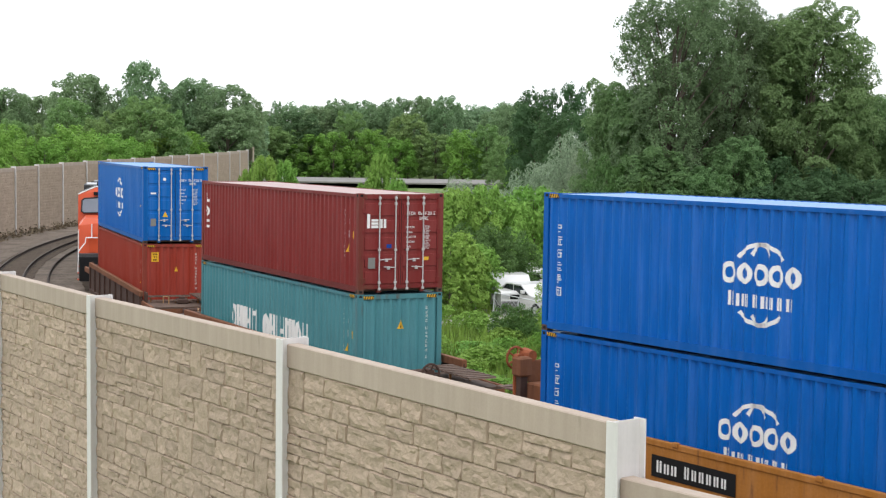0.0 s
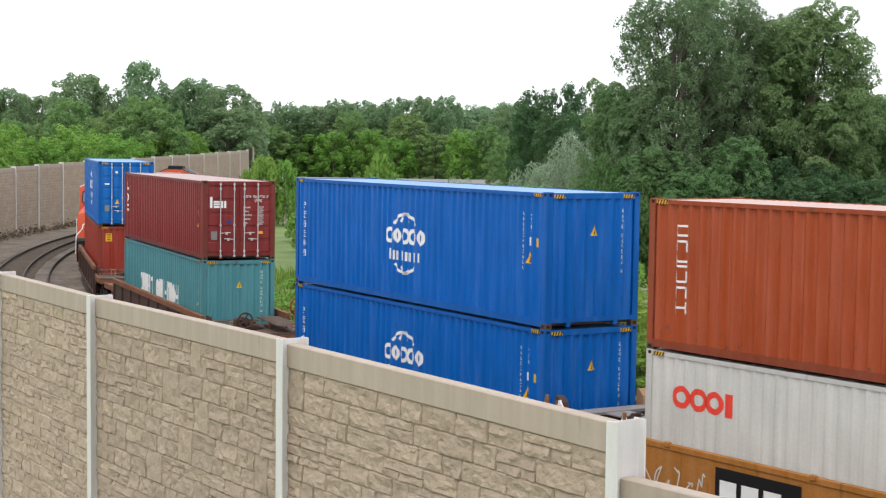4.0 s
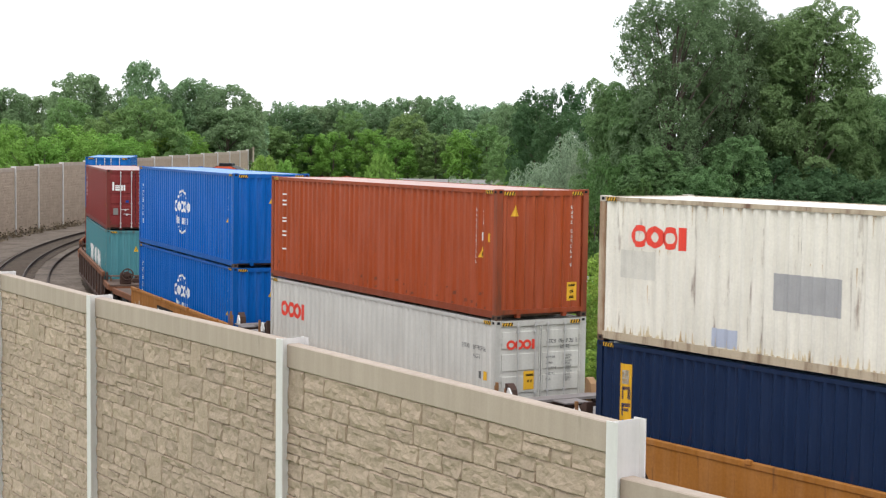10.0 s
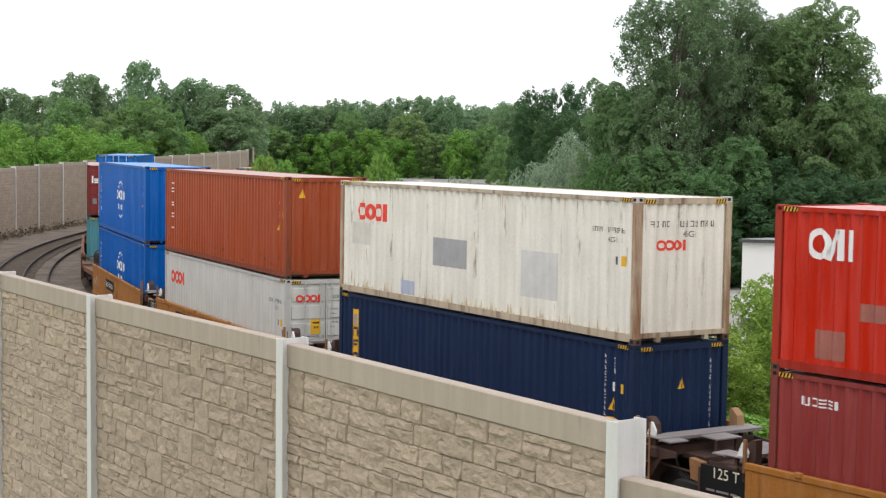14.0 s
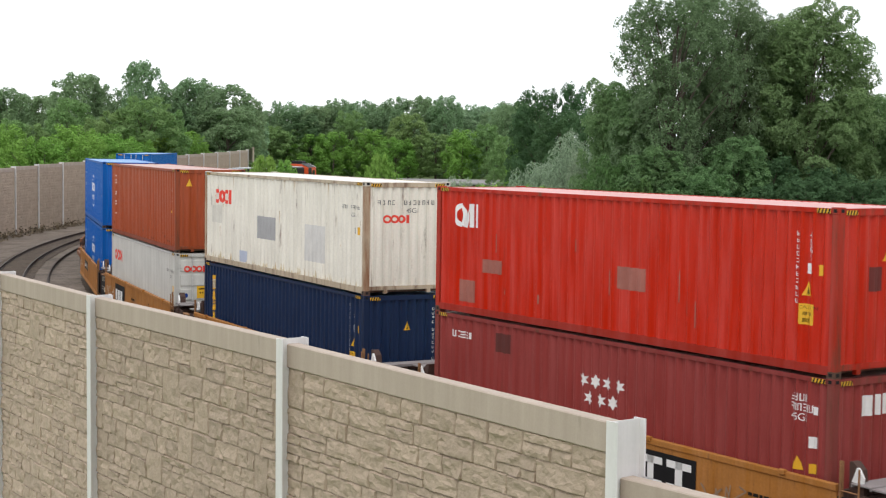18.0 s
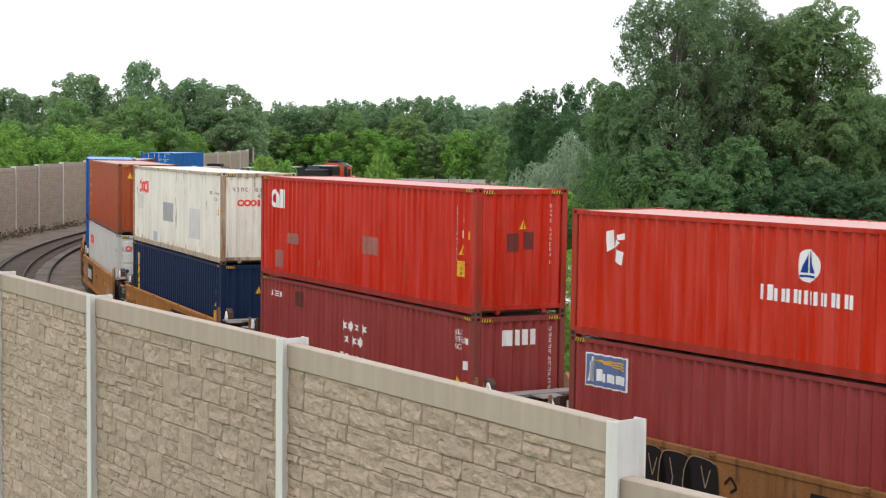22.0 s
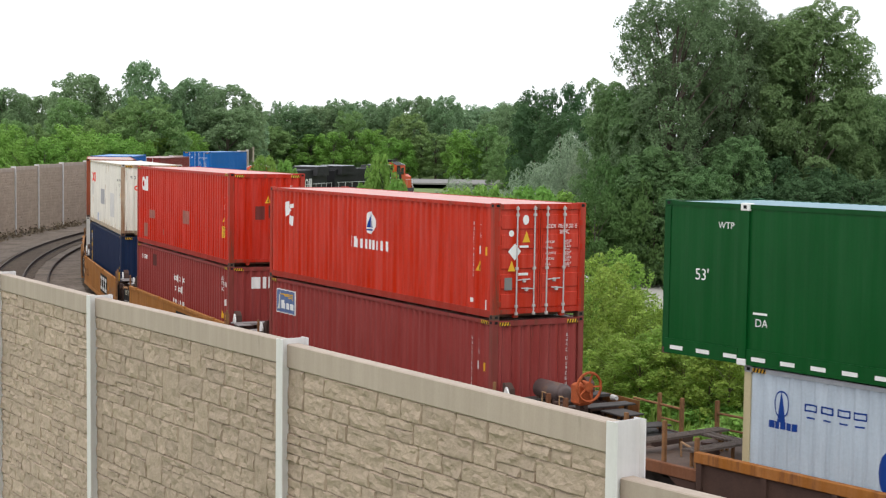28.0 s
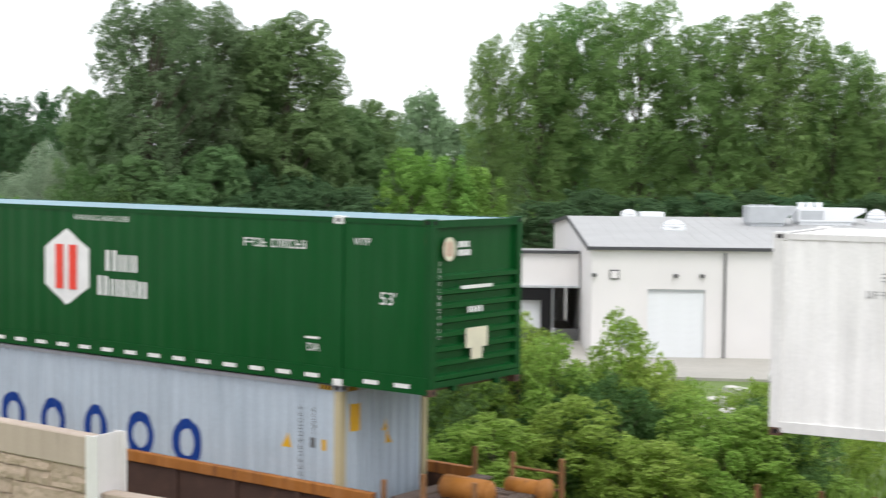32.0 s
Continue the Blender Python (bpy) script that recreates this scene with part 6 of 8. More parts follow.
def star(x, z, r_):
    ps = []
    for i in range(6):
        a = radians(90 + 60 * i)
        b, c_ = a + math.pi / 6, a - math.pi / 6
        ps.append([(x, z), (x + r_ * 0.5 * math.cos(c_), z + r_ * 0.5 * math.sin(c_)), (x + r_ * math.cos(a), z + r_ * math.sin(a)), (x + r_ * 0.5 * math.cos(b), z + r_ * 0.5 * math.sin(b))])
    return ps


for i in range(7):
    sd("star", star(-0.60 + 0.375 * i, 2.00, 0.15) if i < 4 else star(-0.42 + 0.375 * (i - 4), 1.64, 0.15), M_WHITE)
sd("lettering_marking", [rect(-0.80, 1.06, 0.22, 0.22), rect(-0.52, 0.90, 0.26, 0.36), rect(-0.18, 0.90, 0.16, 0.36), rect(0.06, 0.90, 0.24, 0.36), rect(0.36, 0.90, 0.26, 0.36)], M_WHITE)
sd("address_marking", faux(-5.45, 2.36, 0.15, [0.05, 0.12, 0.13, 0.13, 0.13, 0.05], 0.035, 51), M_WHITE)
sd("faded_patch", [rect(-3.7, 2.2, 0.55, 0.42)], mat("brown patch", (0.10, 0.02, 0.015), 0.8))
en("lettering_marking", [rect(-0.50, 2.20, 0.30, 0.36), rect(-0.12, 2.20, 0.10, 0.36), rect(0.06, 2.20, 0.14, 0.36), rect(0.26, 2.20, 0.16, 0.36)], M_WHITE, "white letter blocks")
sd("number_marking", faux(5.10, 2.42, 0.13, [0.075] * 4, 0.03, 81) + faux(5.10, 2.25, 0.13, [0.065] * 6, 0.025, 82), M_WHITE)
sd("size_code", letters("45G1", 5.10, 2.08, 0.13), M_WHITE)
sd("data_plate", [rect(5.62, 2.22, 0.09, 0.14)], M_WHITE)
sd("data_plate", [rect(5.56, 1.64, 0.15, 0.20)], M_WHITE)
sd("data_plate", [rect(5.58, 1.20, 0.13, 0.17)], M_YEL)
sd("warning_triangle", triangle(5.18, 1.22, 0.24, 0.25), M_YEL, "yellow warning triangle")
sd("caution_placard", [rect(5.08, 0.62, 0.36, 0.38)], M_YEL, "yellow height caution placard")
sd("caution_writing", letters("CAUTION", 5.10, 0.90, 0.065) + bars(5.16, 0.78, 0.06, [0.08, 0.1], 0.03) + bars(5.16, 0.66, 0.07, [0.2], 0.0), M_BLK)
end_column = column_bars(0.78, 2.60, 0.095, 11, 0.10, 0.035)
en("number_marking", end_column, M_WHITE)

# orange red over maroon
sd, en = container("g1", OFF["sail"], 1, "orange red shipping container with a white sail emblem", P_RED2, H=2.591, doors=True)
sd("sail_disc", disc(0.12, 1.86, 0.25, 0.29), M_WHITE, "white round emblem")
decal("sail_shape", [[(-0.03, 1.74), (0.10, 1.74), (0.10, 2.08)], [(0.13, 1.74), (0.29, 1.74), (0.13, 2.13)], rect(-0.05, 1.66, 0.34, 0.04)], M_NAVYM, MOVERS[-1][0], "side", 1.224, lambda u: 0.012 + pattern(u, -5.896, 0.278, 0.05), kinks(-1, 1, -5.896, 0.278))
sd("lettering_marking", blocks(-0.98, 1.19, 0.28, [0.30, 0.22, 0.22, 0.17, 0.17, 0.17, 0.22, 0.22], 0.06, 21), M_WHITE, "row of white letter blocks")
sd("torn_sticker", [[(x_ + 0.22, z_ + 0.02) for x_, z_ in q] for q in ([(-5.25, 1.75), (-5.08, 1.85), (-5.12, 2.2), (-5.3, 2.15)], [(-4.95, 2.0), (-4.75, 2.03), (-4.8, 2.15), (-4.98, 2.1)], [(-5.0, 1.58), (-4.87, 1.5), (-4.82, 1.76), (-4.98, 1.82)], [(-5.06, 1.8), (-4.9, 1.95), (-4.98, 2.02)])], M_WHITE)
codes(sd, en, 2.591, 6.096, False, tri_end=False, size_code="42G1")
sd("small_plate", [rect(5.05, 0.32, 0.14, 0.1)], M_WHITE)
sd("small_plate", [rect(5.66, 0.2, 0.08, 0.22)], M_WHITE)
door_marks(en, 2.591)
en("warning_triangle", triangle(-0.48, 1.72, 0.20, 0.26), M_YEL)
en("warning_triangle", triangle(-0.86, 1.08, 0.20, 0.24), M_YEL)
for q in (disc(-0.40, 2.22, 0.08, 0.11), [[(-0.86, 1.52), (-0.68, 1.32), (-0.52, 1.52), (-0.68, 1.70)]], [rect(-0.58, 0.98, 0.26, 0.06)], [rect(-0.56, 1.6, 0.24, 0.05)], disc(-0.78, 1.92, 0.07, 0.07)):
    en("sticker", q, M_WHITE)
sd, en = container("g0", OFF["sail"], 0, "maroon shipping container with a pale blue name panel", P_WINE)
sd("name_panel", [rect(-5.60, 1.92, 1.22, 0.68)], M_WHITE, "white-edged blue name panel")
b_half = 1.219 + 0.005
decal("panel_field", [rect(-5.57, 1.95, 1.16, 0.62)], mat("slate blue panel", (0.10, 0.15, 0.30), 0.6), MOVERS[-1][0], "side", b_half, lambda u: 0.012 + pattern(u, -6.096 + 0.20, 0.278, 0.05), kinks(-5.9, -4.0, -6.096 + 0.20, 0.278), label="slate blue field")
decal("panel_shape", [rect(-5.50, 2.02, 0.15, 0.40), [(-5.53, 2.02), (-5.32, 2.02), (-5.40, 2.52), (-5.46, 2.52)]] + bars(-5.26, 2.05, 0.24, [0.14], 0) + bars(-5.08, 2.05, 0.17, [0.09, 0.11, 0.1, 0.12, 0.11], 0.03), M_WHITE, MOVERS[-1][0], "side", b_half + 0.005, lambda u: 0.012 + pattern(u, -6.096 + 0.20, 0.278, 0.05), kinks(-5.9, -4.0, -6.096 + 0.20, 0.278), label="white tower shape and letter bars")
decal("panel_beam", [[(-5.36, 2.46), (-4.46, 2.33 + 0.065 * q), (-4.46, 2.36 + 0.065 * q), (-5.36, 2.475)] for q in range(3)], M_YEL, MOVERS[-1][0], "side", b_half + 0.005, lambda u: 0.012 + pattern(u, -6.096 + 0.20, 0.278, 0.05), kinks(-5.9, -4.0, -6.096 + 0.20, 0.278), label="yellow light beams")
codes(sd, en, 2.896, 6.096, True, tri_side=False, tri_end=False)

# green 53-foot box over pale blue-grey
sd, en = container("h1", OFF["green"], 1, "long dark green 53-foot container with white hexagon emblem", P_GREEN, L=16.154, wide=2.591, depth=0.009, pitch=0.40, ribs=True)
c53 = MOVERS[-1][0]
for px_ in (-6.096, 6.096):
    m = Mesh().box(px_ - 0.09, px_ + 0.09, -1.315, -1.29, 0.1, 2.80)
    part("lift_post", m, P_GREEN, c53)
    part("lift_casting", Mesh().box(px_ - 0.10, px_ + 0.10, -1.325, -1.20, 2.76, 2.90, chamfer=0.01).box(px_ - 0.035, px_ + 0.035, -1.33, -1.32, 2.80, 2.86, 1), [M_WHITE, M_BLK], c53, "white lifting casting")
    part("lift_casting", Mesh().box(px_ - 0.10, px_ + 0.10, -1.325, -1.20, 0.0, 0.12, chamfer=0.01), M_WHITE, c53, "white lifting casting")
part("rail_band", Mesh().box(-8.0, -6.2, -1.31, -1.296, 0.02, 0.30).box(-5.99, 5.99, -1.31, -1.296, 0.02, 0.30).box(6.2, 8.0, -1.31, -1.296, 0.02, 0.30), P_GREEN, c53)
put = lambda name, polys, material, lbl="": decal(name, polys, material, c53, "side", 1.312, None, (), label=lbl)
for i in range(24):
    if abs(abs(-7.69 + i * 0.66) - 6.096) > 0.22:
        put("reflector_dash", [rect(-7.85 + i * 0.66, 0.10, 0.32, 0.075)], M_WHITE)
sd("emblem_hexagon", [[(-1.0, 0.92), (-0.33, 1.31), (-0.33, 2.05), (-1.0, 2.44), (-1.67, 2.05), (-1.67, 1.31)]], M_WHITE, "white hexagon emblem")
decal("emblem_marking", [rect(-1.32, 1.24, 0.24, 0.88), rect(-0.92, 1.24, 0.24, 0.88)], M_ORED, c53, "side", 1.2955 + 0.002, None, ())
sd("lettering_marking", blocks(0.16, 1.66, 0.40, [0.30, 0.22, 0.22], 0.07, 31) + blocks(-0.08, 1.18, 0.38, [0.30, 0.14, 0.24, 0.23, 0.24], 0.06, 33), M_WHITE, "two rows of white letter blocks")
sd("number_marking", faux(3.85, 2.30, 0.15, [0.10] * 4, 0.04, 41) + faux(4.52, 2.30, 0.15, [0.10] * 6, 0.04, 42), M_WHITE)
sd("writing", letters("WARNING HIGH CUBE", -0.78, 2.62, 0.10, 1.1), M_WHITE)
sd("writing", letters("53'", -7.30, 1.45, 0.21), M_WHITE)
sd("writing", letters("53'", 6.98, 1.45, 0.21), M_WHITE)
sd("writing", letters("DA", -5.83, 0.72, 0.14) + [rect(-5.88, 0.93, 0.32, 0.04)], M_WHITE)
sd("writing", letters("DA", 5.37, 0.55, 0.14) + [rect(5.32, 0.76, 0.32, 0.04)], M_WHITE)
sd("writing", letters("WTP", -6.75, 2.42, 0.12), M_WHITE)
sd("writing", letters("WTP", 6.40, 2.42, 0.12), M_WHITE)
en("emblem_disc", disc(-0.82, 2.40, 0.17, 0.20) , M_CREAM)
en("emblem_marking", [rect(-0.92, 2.28, 0.05, 0.24), rect(-0.80, 2.28, 0.05, 0.24)], M_ORED)
en("lettering_marking", bars(-0.58, 2.42, 0.1, [0.1, 0.08, 0.08], 0.02) + bars(-0.58, 2.28, 0.1, [0.1, 0.08, 0.12], 0.02), M_WHITE)
decal("placard", [rect(-0.35, 0.72, 0.62, 0.34), rect(-0.20, 0.52, 0.32, 0.2)], M_CREAM, c53, "end", 8.085, None, ())
decal("number_marking", bars(-0.3, 1.32, 0.10, [0.08] * 4, 0.03) + bars(-0.5, 1.72, 0.06, [0.9], 0) + column_bars(-1.12, 2.2, 0.035, 12, 0.06, 0.05), M_WHITE, c53, "end", 8.085, None, ())

sd, en = container("h0", OFF["green"], 0, "pale blue-grey shipping container with large blue rings", P_PALE, frame_mat=P_PALEF, post_mat=P_TAN, depth=0.026)
for i in range(5):
    sd("blue_ring", ring(-2.80 + i * 1.28, 1.46, 0.39 if i != 2 else 0.33, 0.45, 0.19), M_NAVYM, "large plain blue ring")
sd("tower_emblem", ring(-5.25, 2.30, 0.17, 0.24, 0.03) + [[(-5.33, 1.98), (-5.17, 1.98), (-5.25, 2.55)]] + bars(-5.52, 1.86, 0.13, [0.12, 0.1, 0.1, 0.12, 0.1], 0.02), M_NAVYM, "blue tower emblem")
for i in range(4):
    glyphs(sd, -4.75 + i * 0.34, 2.42, 1, 0.30, M_NAVYM)
codes(sd, en, 2.896, 6.096, False, mark=M_DARKGREY, tri_side=False)
sd("warning_triangle", triangle(4.72, 1.68, 0.24, 0.26), M_YEL, "yellow warning triangle")
en("caution_placard", [rect(-0.92, 2.05, 0.28, 0.48)], M_YEL)
en("warning_triangle", triangle(0.0, 1.72, 0.2, 0.26), M_YEL)

sd, en = container("i1", OFF["last"], 1, "plain white 53-foot shipping container", P_WHITE, L=16.154, wide=2.591, depth=0.014, pitch=0.30)
decal("number_marking", faux(-6.55, 2.25, 0.12, [0.07] * 4, 0.04, 5) + faux(-6.75, 2.02, 0.10, [0.06] * 6, 0.04, 6), P_GREYP, MOVERS[-1][0], "side", 1.29, None, ())
sd, en = container("i0", OFF["last"], 0, "maroon shipping container under a white one", P_WINE)


# ---- the train: well cars ----
P_WELL = mat("ochre well car paint", (0.365, 0.150, 0.034), 0.6, 0, 0.24, 0.55, 18, 0.1, (0.115, 0.052, 0.026), 0.55, streak=True, spec=0.2)
P_WELLR = paint("rusty orange well car paint", (0.36, 0.14, 0.035), 0.75, 0.7, 0.2)
P_WELLB = paint("brown well car paint", (0.20, 0.085, 0.045), 0.6, 0.7, 0.2)
M_FRAME = mat("brown rusty car frame steel", (0.062, 0.031, 0.022), 0.8, 0, 0.3, 3, 30, 0.2, (0.18, 0.08, 0.04), 0.45)
M_GRATE = mat("grey walkway plate", (0.27, 0.245, 0.24), 0.7, 0.2, 0.2, 3, 40, 0.3)
M_TRUCK = mat("dark truck steel", (0.018, 0.015, 0.014), 0.75, 0, 0.3, 4)
M_WHEEL = mat("wheel steel", (0.06, 0.055, 0.05), 0.5, 0.6, 0.2)
M_BRAKEW = mat("rusty orange brake wheel", (0.27, 0.072, 0.024), 0.8, 0, 0.35, 6)
M_BRAKER = mat("bright orange rust", (0.42, 0.088, 0.022), 0.8, 0, 0.4, 8)
M_GRAB = mat("ochre brown grab iron", (0.24, 0.115, 0.045), 0.8, 0, 0.3, 6)
M_DECKD = mat("dark oily deck plate", (0.048, 0.042, 0.039), 0.75, 0, 0.25, 4, 30, 0.2)
P_WELLD = mat("dirty dark brown ochre paint", (0.225, 0.100, 0.034), 0.65, 0, 0.3, 0.6, 18, 0.1, (0.055, 0.030, 0.020), 0.7, streak=True, spec=0.2)
WHEEL_R = 0.46

M_RESERV = mat("faded purple brown reservoir paint", (0.10, 0.07, 0.066), 0.6, 0, 0.2, 3, 30, 0.1, (0.20, 0.09, 0.04), 0.5)

wheel_mesh = None


def wheelset_mesh():
    global wheel_mesh
    if wheel_mesh is None:
        m = Mesh()
        m.tube((0, -1.15, 0), (0, 1.15, 0), 0.08, n=10)
        for sy in (-1, 1):
            y = sy * 0.755
            m.tube((0, y - 0.065, 0), (0, y + 0.065, 0), WHEEL_R, n=22)
            m.tube((0, y - sy * 0.07, 0), (0, y - sy * 0.095, 0), WHEEL_R + 0.03, n=22)
            for k in range(4):
                a = k * math.pi / 2
                m.box(math.cos(a) * 0.25 - 0.05, math.cos(a) * 0.25 + 0.05, y + sy * 0.065 - 0.01, y + sy * 0.065 + 0.01, math.sin(a) * 0.25 - 0.05, math.sin(a) * 0.25 + 0.05)
        wheel_mesh = m.data("wheelset", M_WHEEL)
    return wheel_mesh


def truck(parent, x, base=1.78, axles=2):
    """A truck with side frames, springs, a bolster and rolling wheelsets."""
    half = base / 2 * (axles - 1)
    tm = Mesh()
    for sy in (-1, 1):
        y0, y1 = sorted((sy * 0.98, sy * 1.14))
        out = [(-half - 0.28, 0.42), (-half - 0.22, 0.62), (-half + 0.25, 0.66), (-0.42, 0.86), (0.42, 0.86), (half - 0.25, 0.66), (half + 0.22, 0.62), (half + 0.28, 0.42), (half - 0.2, 0.40), (0.42, 0.26), (-0.42, 0.26), (-half + 0.2, 0.40)]
        tm.prism(out, y0, y1)
    tm.box(-0.2, 0.2, -1.05, 1.05, 0.45, 0.80)
    t = part("truck", tm, M_TRUCK, parent, "dark steel freight truck")
    t.matrix_basis = pose(x, 0, 0)
    for sy in (-1, 1):
        for k in range(3):
            part("spring", Mesh().tube((-0.2 + 0.2 * k, sy * 1.15, 0.3), (-0.2 + 0.2 * k, sy * 1.15, 0.6), 0.075, n=8), M_TRUCK, t)
    for i in range(axles):
        ax = (i - (axles - 1) / 2) * base
        w = part("wheelset", wheelset_mesh(), None, t)
        w.matrix_basis = pose(ax, 0, WHEEL_R)
        ROLLERS.append((w, ax))
    return t


def ladder(parent, x, y, z0, z1, w=0.4, material=None):
    m = Mesh()
    m.tube((x, y, z0), (x, y, z1), 0.018, n=6).tube((x + w, y, z0), (x + w, y, z1), 0.018, n=6)
    k = z0 + 0.1
    while k < z1 - 0.1:
        m.tube((x, y, k), (x + w, y, k), 0.014, n=6)
        k += 0.32
    return part("ladder", m, material or M_GRAB, parent, "rust-coloured end ladder")


def end_deck(c, sx, x_in, x_out, joined, dark):
    """The end platform beyond the well: bulkhead, sill with sloping gussets, raised walkway plates on stubs, guides and hoses."""
    X = lambda p, q: sorted((sx * (x_in + p), sx * (x_in + q)))
    ln = x_out - x_in
    plate = M_DECKD if dark else M_GRATE if joined else M_FRAME
    e = part("end_platform", Mesh().box(*X(0.06, ln), -0.62, 0.62, 1.16, 1.26).box(*X(0.0, 0.07), -1.38, 1.38, 0.45, 1.46), M_FRAME, c, "rusty brown end platform")
    part("centre_sill", Mesh().box(*X(0.0, ln + 0.25), -0.28, 0.28, 0.78, 1.16, chamfer=0.03), M_FRAME, e)
    part("cross_beam", Mesh().box(*X(0.30, 0.52), -1.34, 1.34, 1.20, 1.42, chamfer=0.03), M_FRAME, e)
    for sy in (-1, 1):
        y0, y1 = sorted((sy * 0.62, sy * 1.34))
        g = [(sx * (x_in + 0.07), 1.42), (sx * (x_in + 0.07), 0.62), (sx * (x_in + 0.24), 0.74), (sx * (x_in + 0.60), 1.20), (sx * (x_in + ln - 0.1), 1.30), (sx * (x_in + ln - 0.1), 1.40)]
        part("gusset", Mesh().prism(g if sx < 0 else g[::-1], *sorted((sy * 1.22, sy * 1.26))), M_FRAME, e, "curved rusty gusset")
        part("corner_guide", Mesh().prism([(sx * (x_in + 0.02), 1.4), (sx * (x_in + 0.30), 1.4), (sx * (x_in + 0.24), 1.80), (sx * (x_in + 0.10), 1.92), (sx * (x_in + 0.02), 1.92)], *sorted((sy * 0.98, sy * 1.16))), M_WELL_TAN if sy > 0 and not dark else M_FRAME, e)
        for yy in (0.25, 0.6, 0.95, 1.22):
            part("stub_post", Mesh().box(*X(0.36, 0.42), sy * yy - 0.035, sy * yy + 0.035, 1.42, 1.57), M_FRAME, e)
    part("walkway", Mesh().box(*X(0.20, 0.62), -1.32, 1.32, 1.575, 1.605, chamfer=0.006).box(*X(0.20, 0.225), -1.32, 1.32, 1.54, 1.575).box(*X(0.595, 0.62), -1.32, 1.32, 1.54, 1.575), plate, e, "raised walkway plate across the car end")
    part("step_plate", Mesh().box(*X(0.625, ln - 0.02), -0.30, 0.32, 1.55, 1.585, chamfer=0.006), plate, e)
    part("step_plate", Mesh().box(*X(0.625, 0.92), -1.30, -0.86, 1.55, 1.585, chamfer=0.006), plate, e)
    for yy in (-0.24, 0.26):
        part("stub_post", Mesh().box(*X(ln - 0.14, ln - 0.08), yy - 0.03, yy + 0.03, 1.26, 1.55), M_FRAME, e)
    if joined:
        xm, w_ = sx * (x_in + 0.26), 0.12
        part("white_marker", Mesh().prism([(xm - w_, 1.605), (xm + w_, 1.605), (xm + w_ * 1.15, 1.70), (xm + w_ * 0.25, 1.86), (xm - w_ * 0.1, 1.86)], -1.24, -1.20), M_WHITE, e, "white plastic marker plate")
    hose = [(ln - 0.75, -0.72, 1.18), (ln - 0.5, -0.78, 0.85), (ln - 0.15, -0.80, 0.72), (ln + 0.2, -0.78, 0.80), (ln + 0.42, -0.74, 1.0)]
    hm = Mesh()
    for p, q in zip(hose, hose[1:]):
        hm.tube((sx * (x_in + p[0]), p[1], p[2]), (sx * (x_in + q[0]), q[1], q[2]), 0.028, n=6)
    part("air_hose", hm, M_RUBBER, e)
    part("pipe", Mesh().tube((sx * (x_in + 0.1), -1.05, 1.06), (sx * (x_in + ln), -0.9, 1.0), 0.025, n=6), M_FRAME, e)
    part("grab_post", Mesh().box(*X(0.03, 0.09), -1.42, -1.37, 1.2, 1.96), M_GRAB, e)
    return e


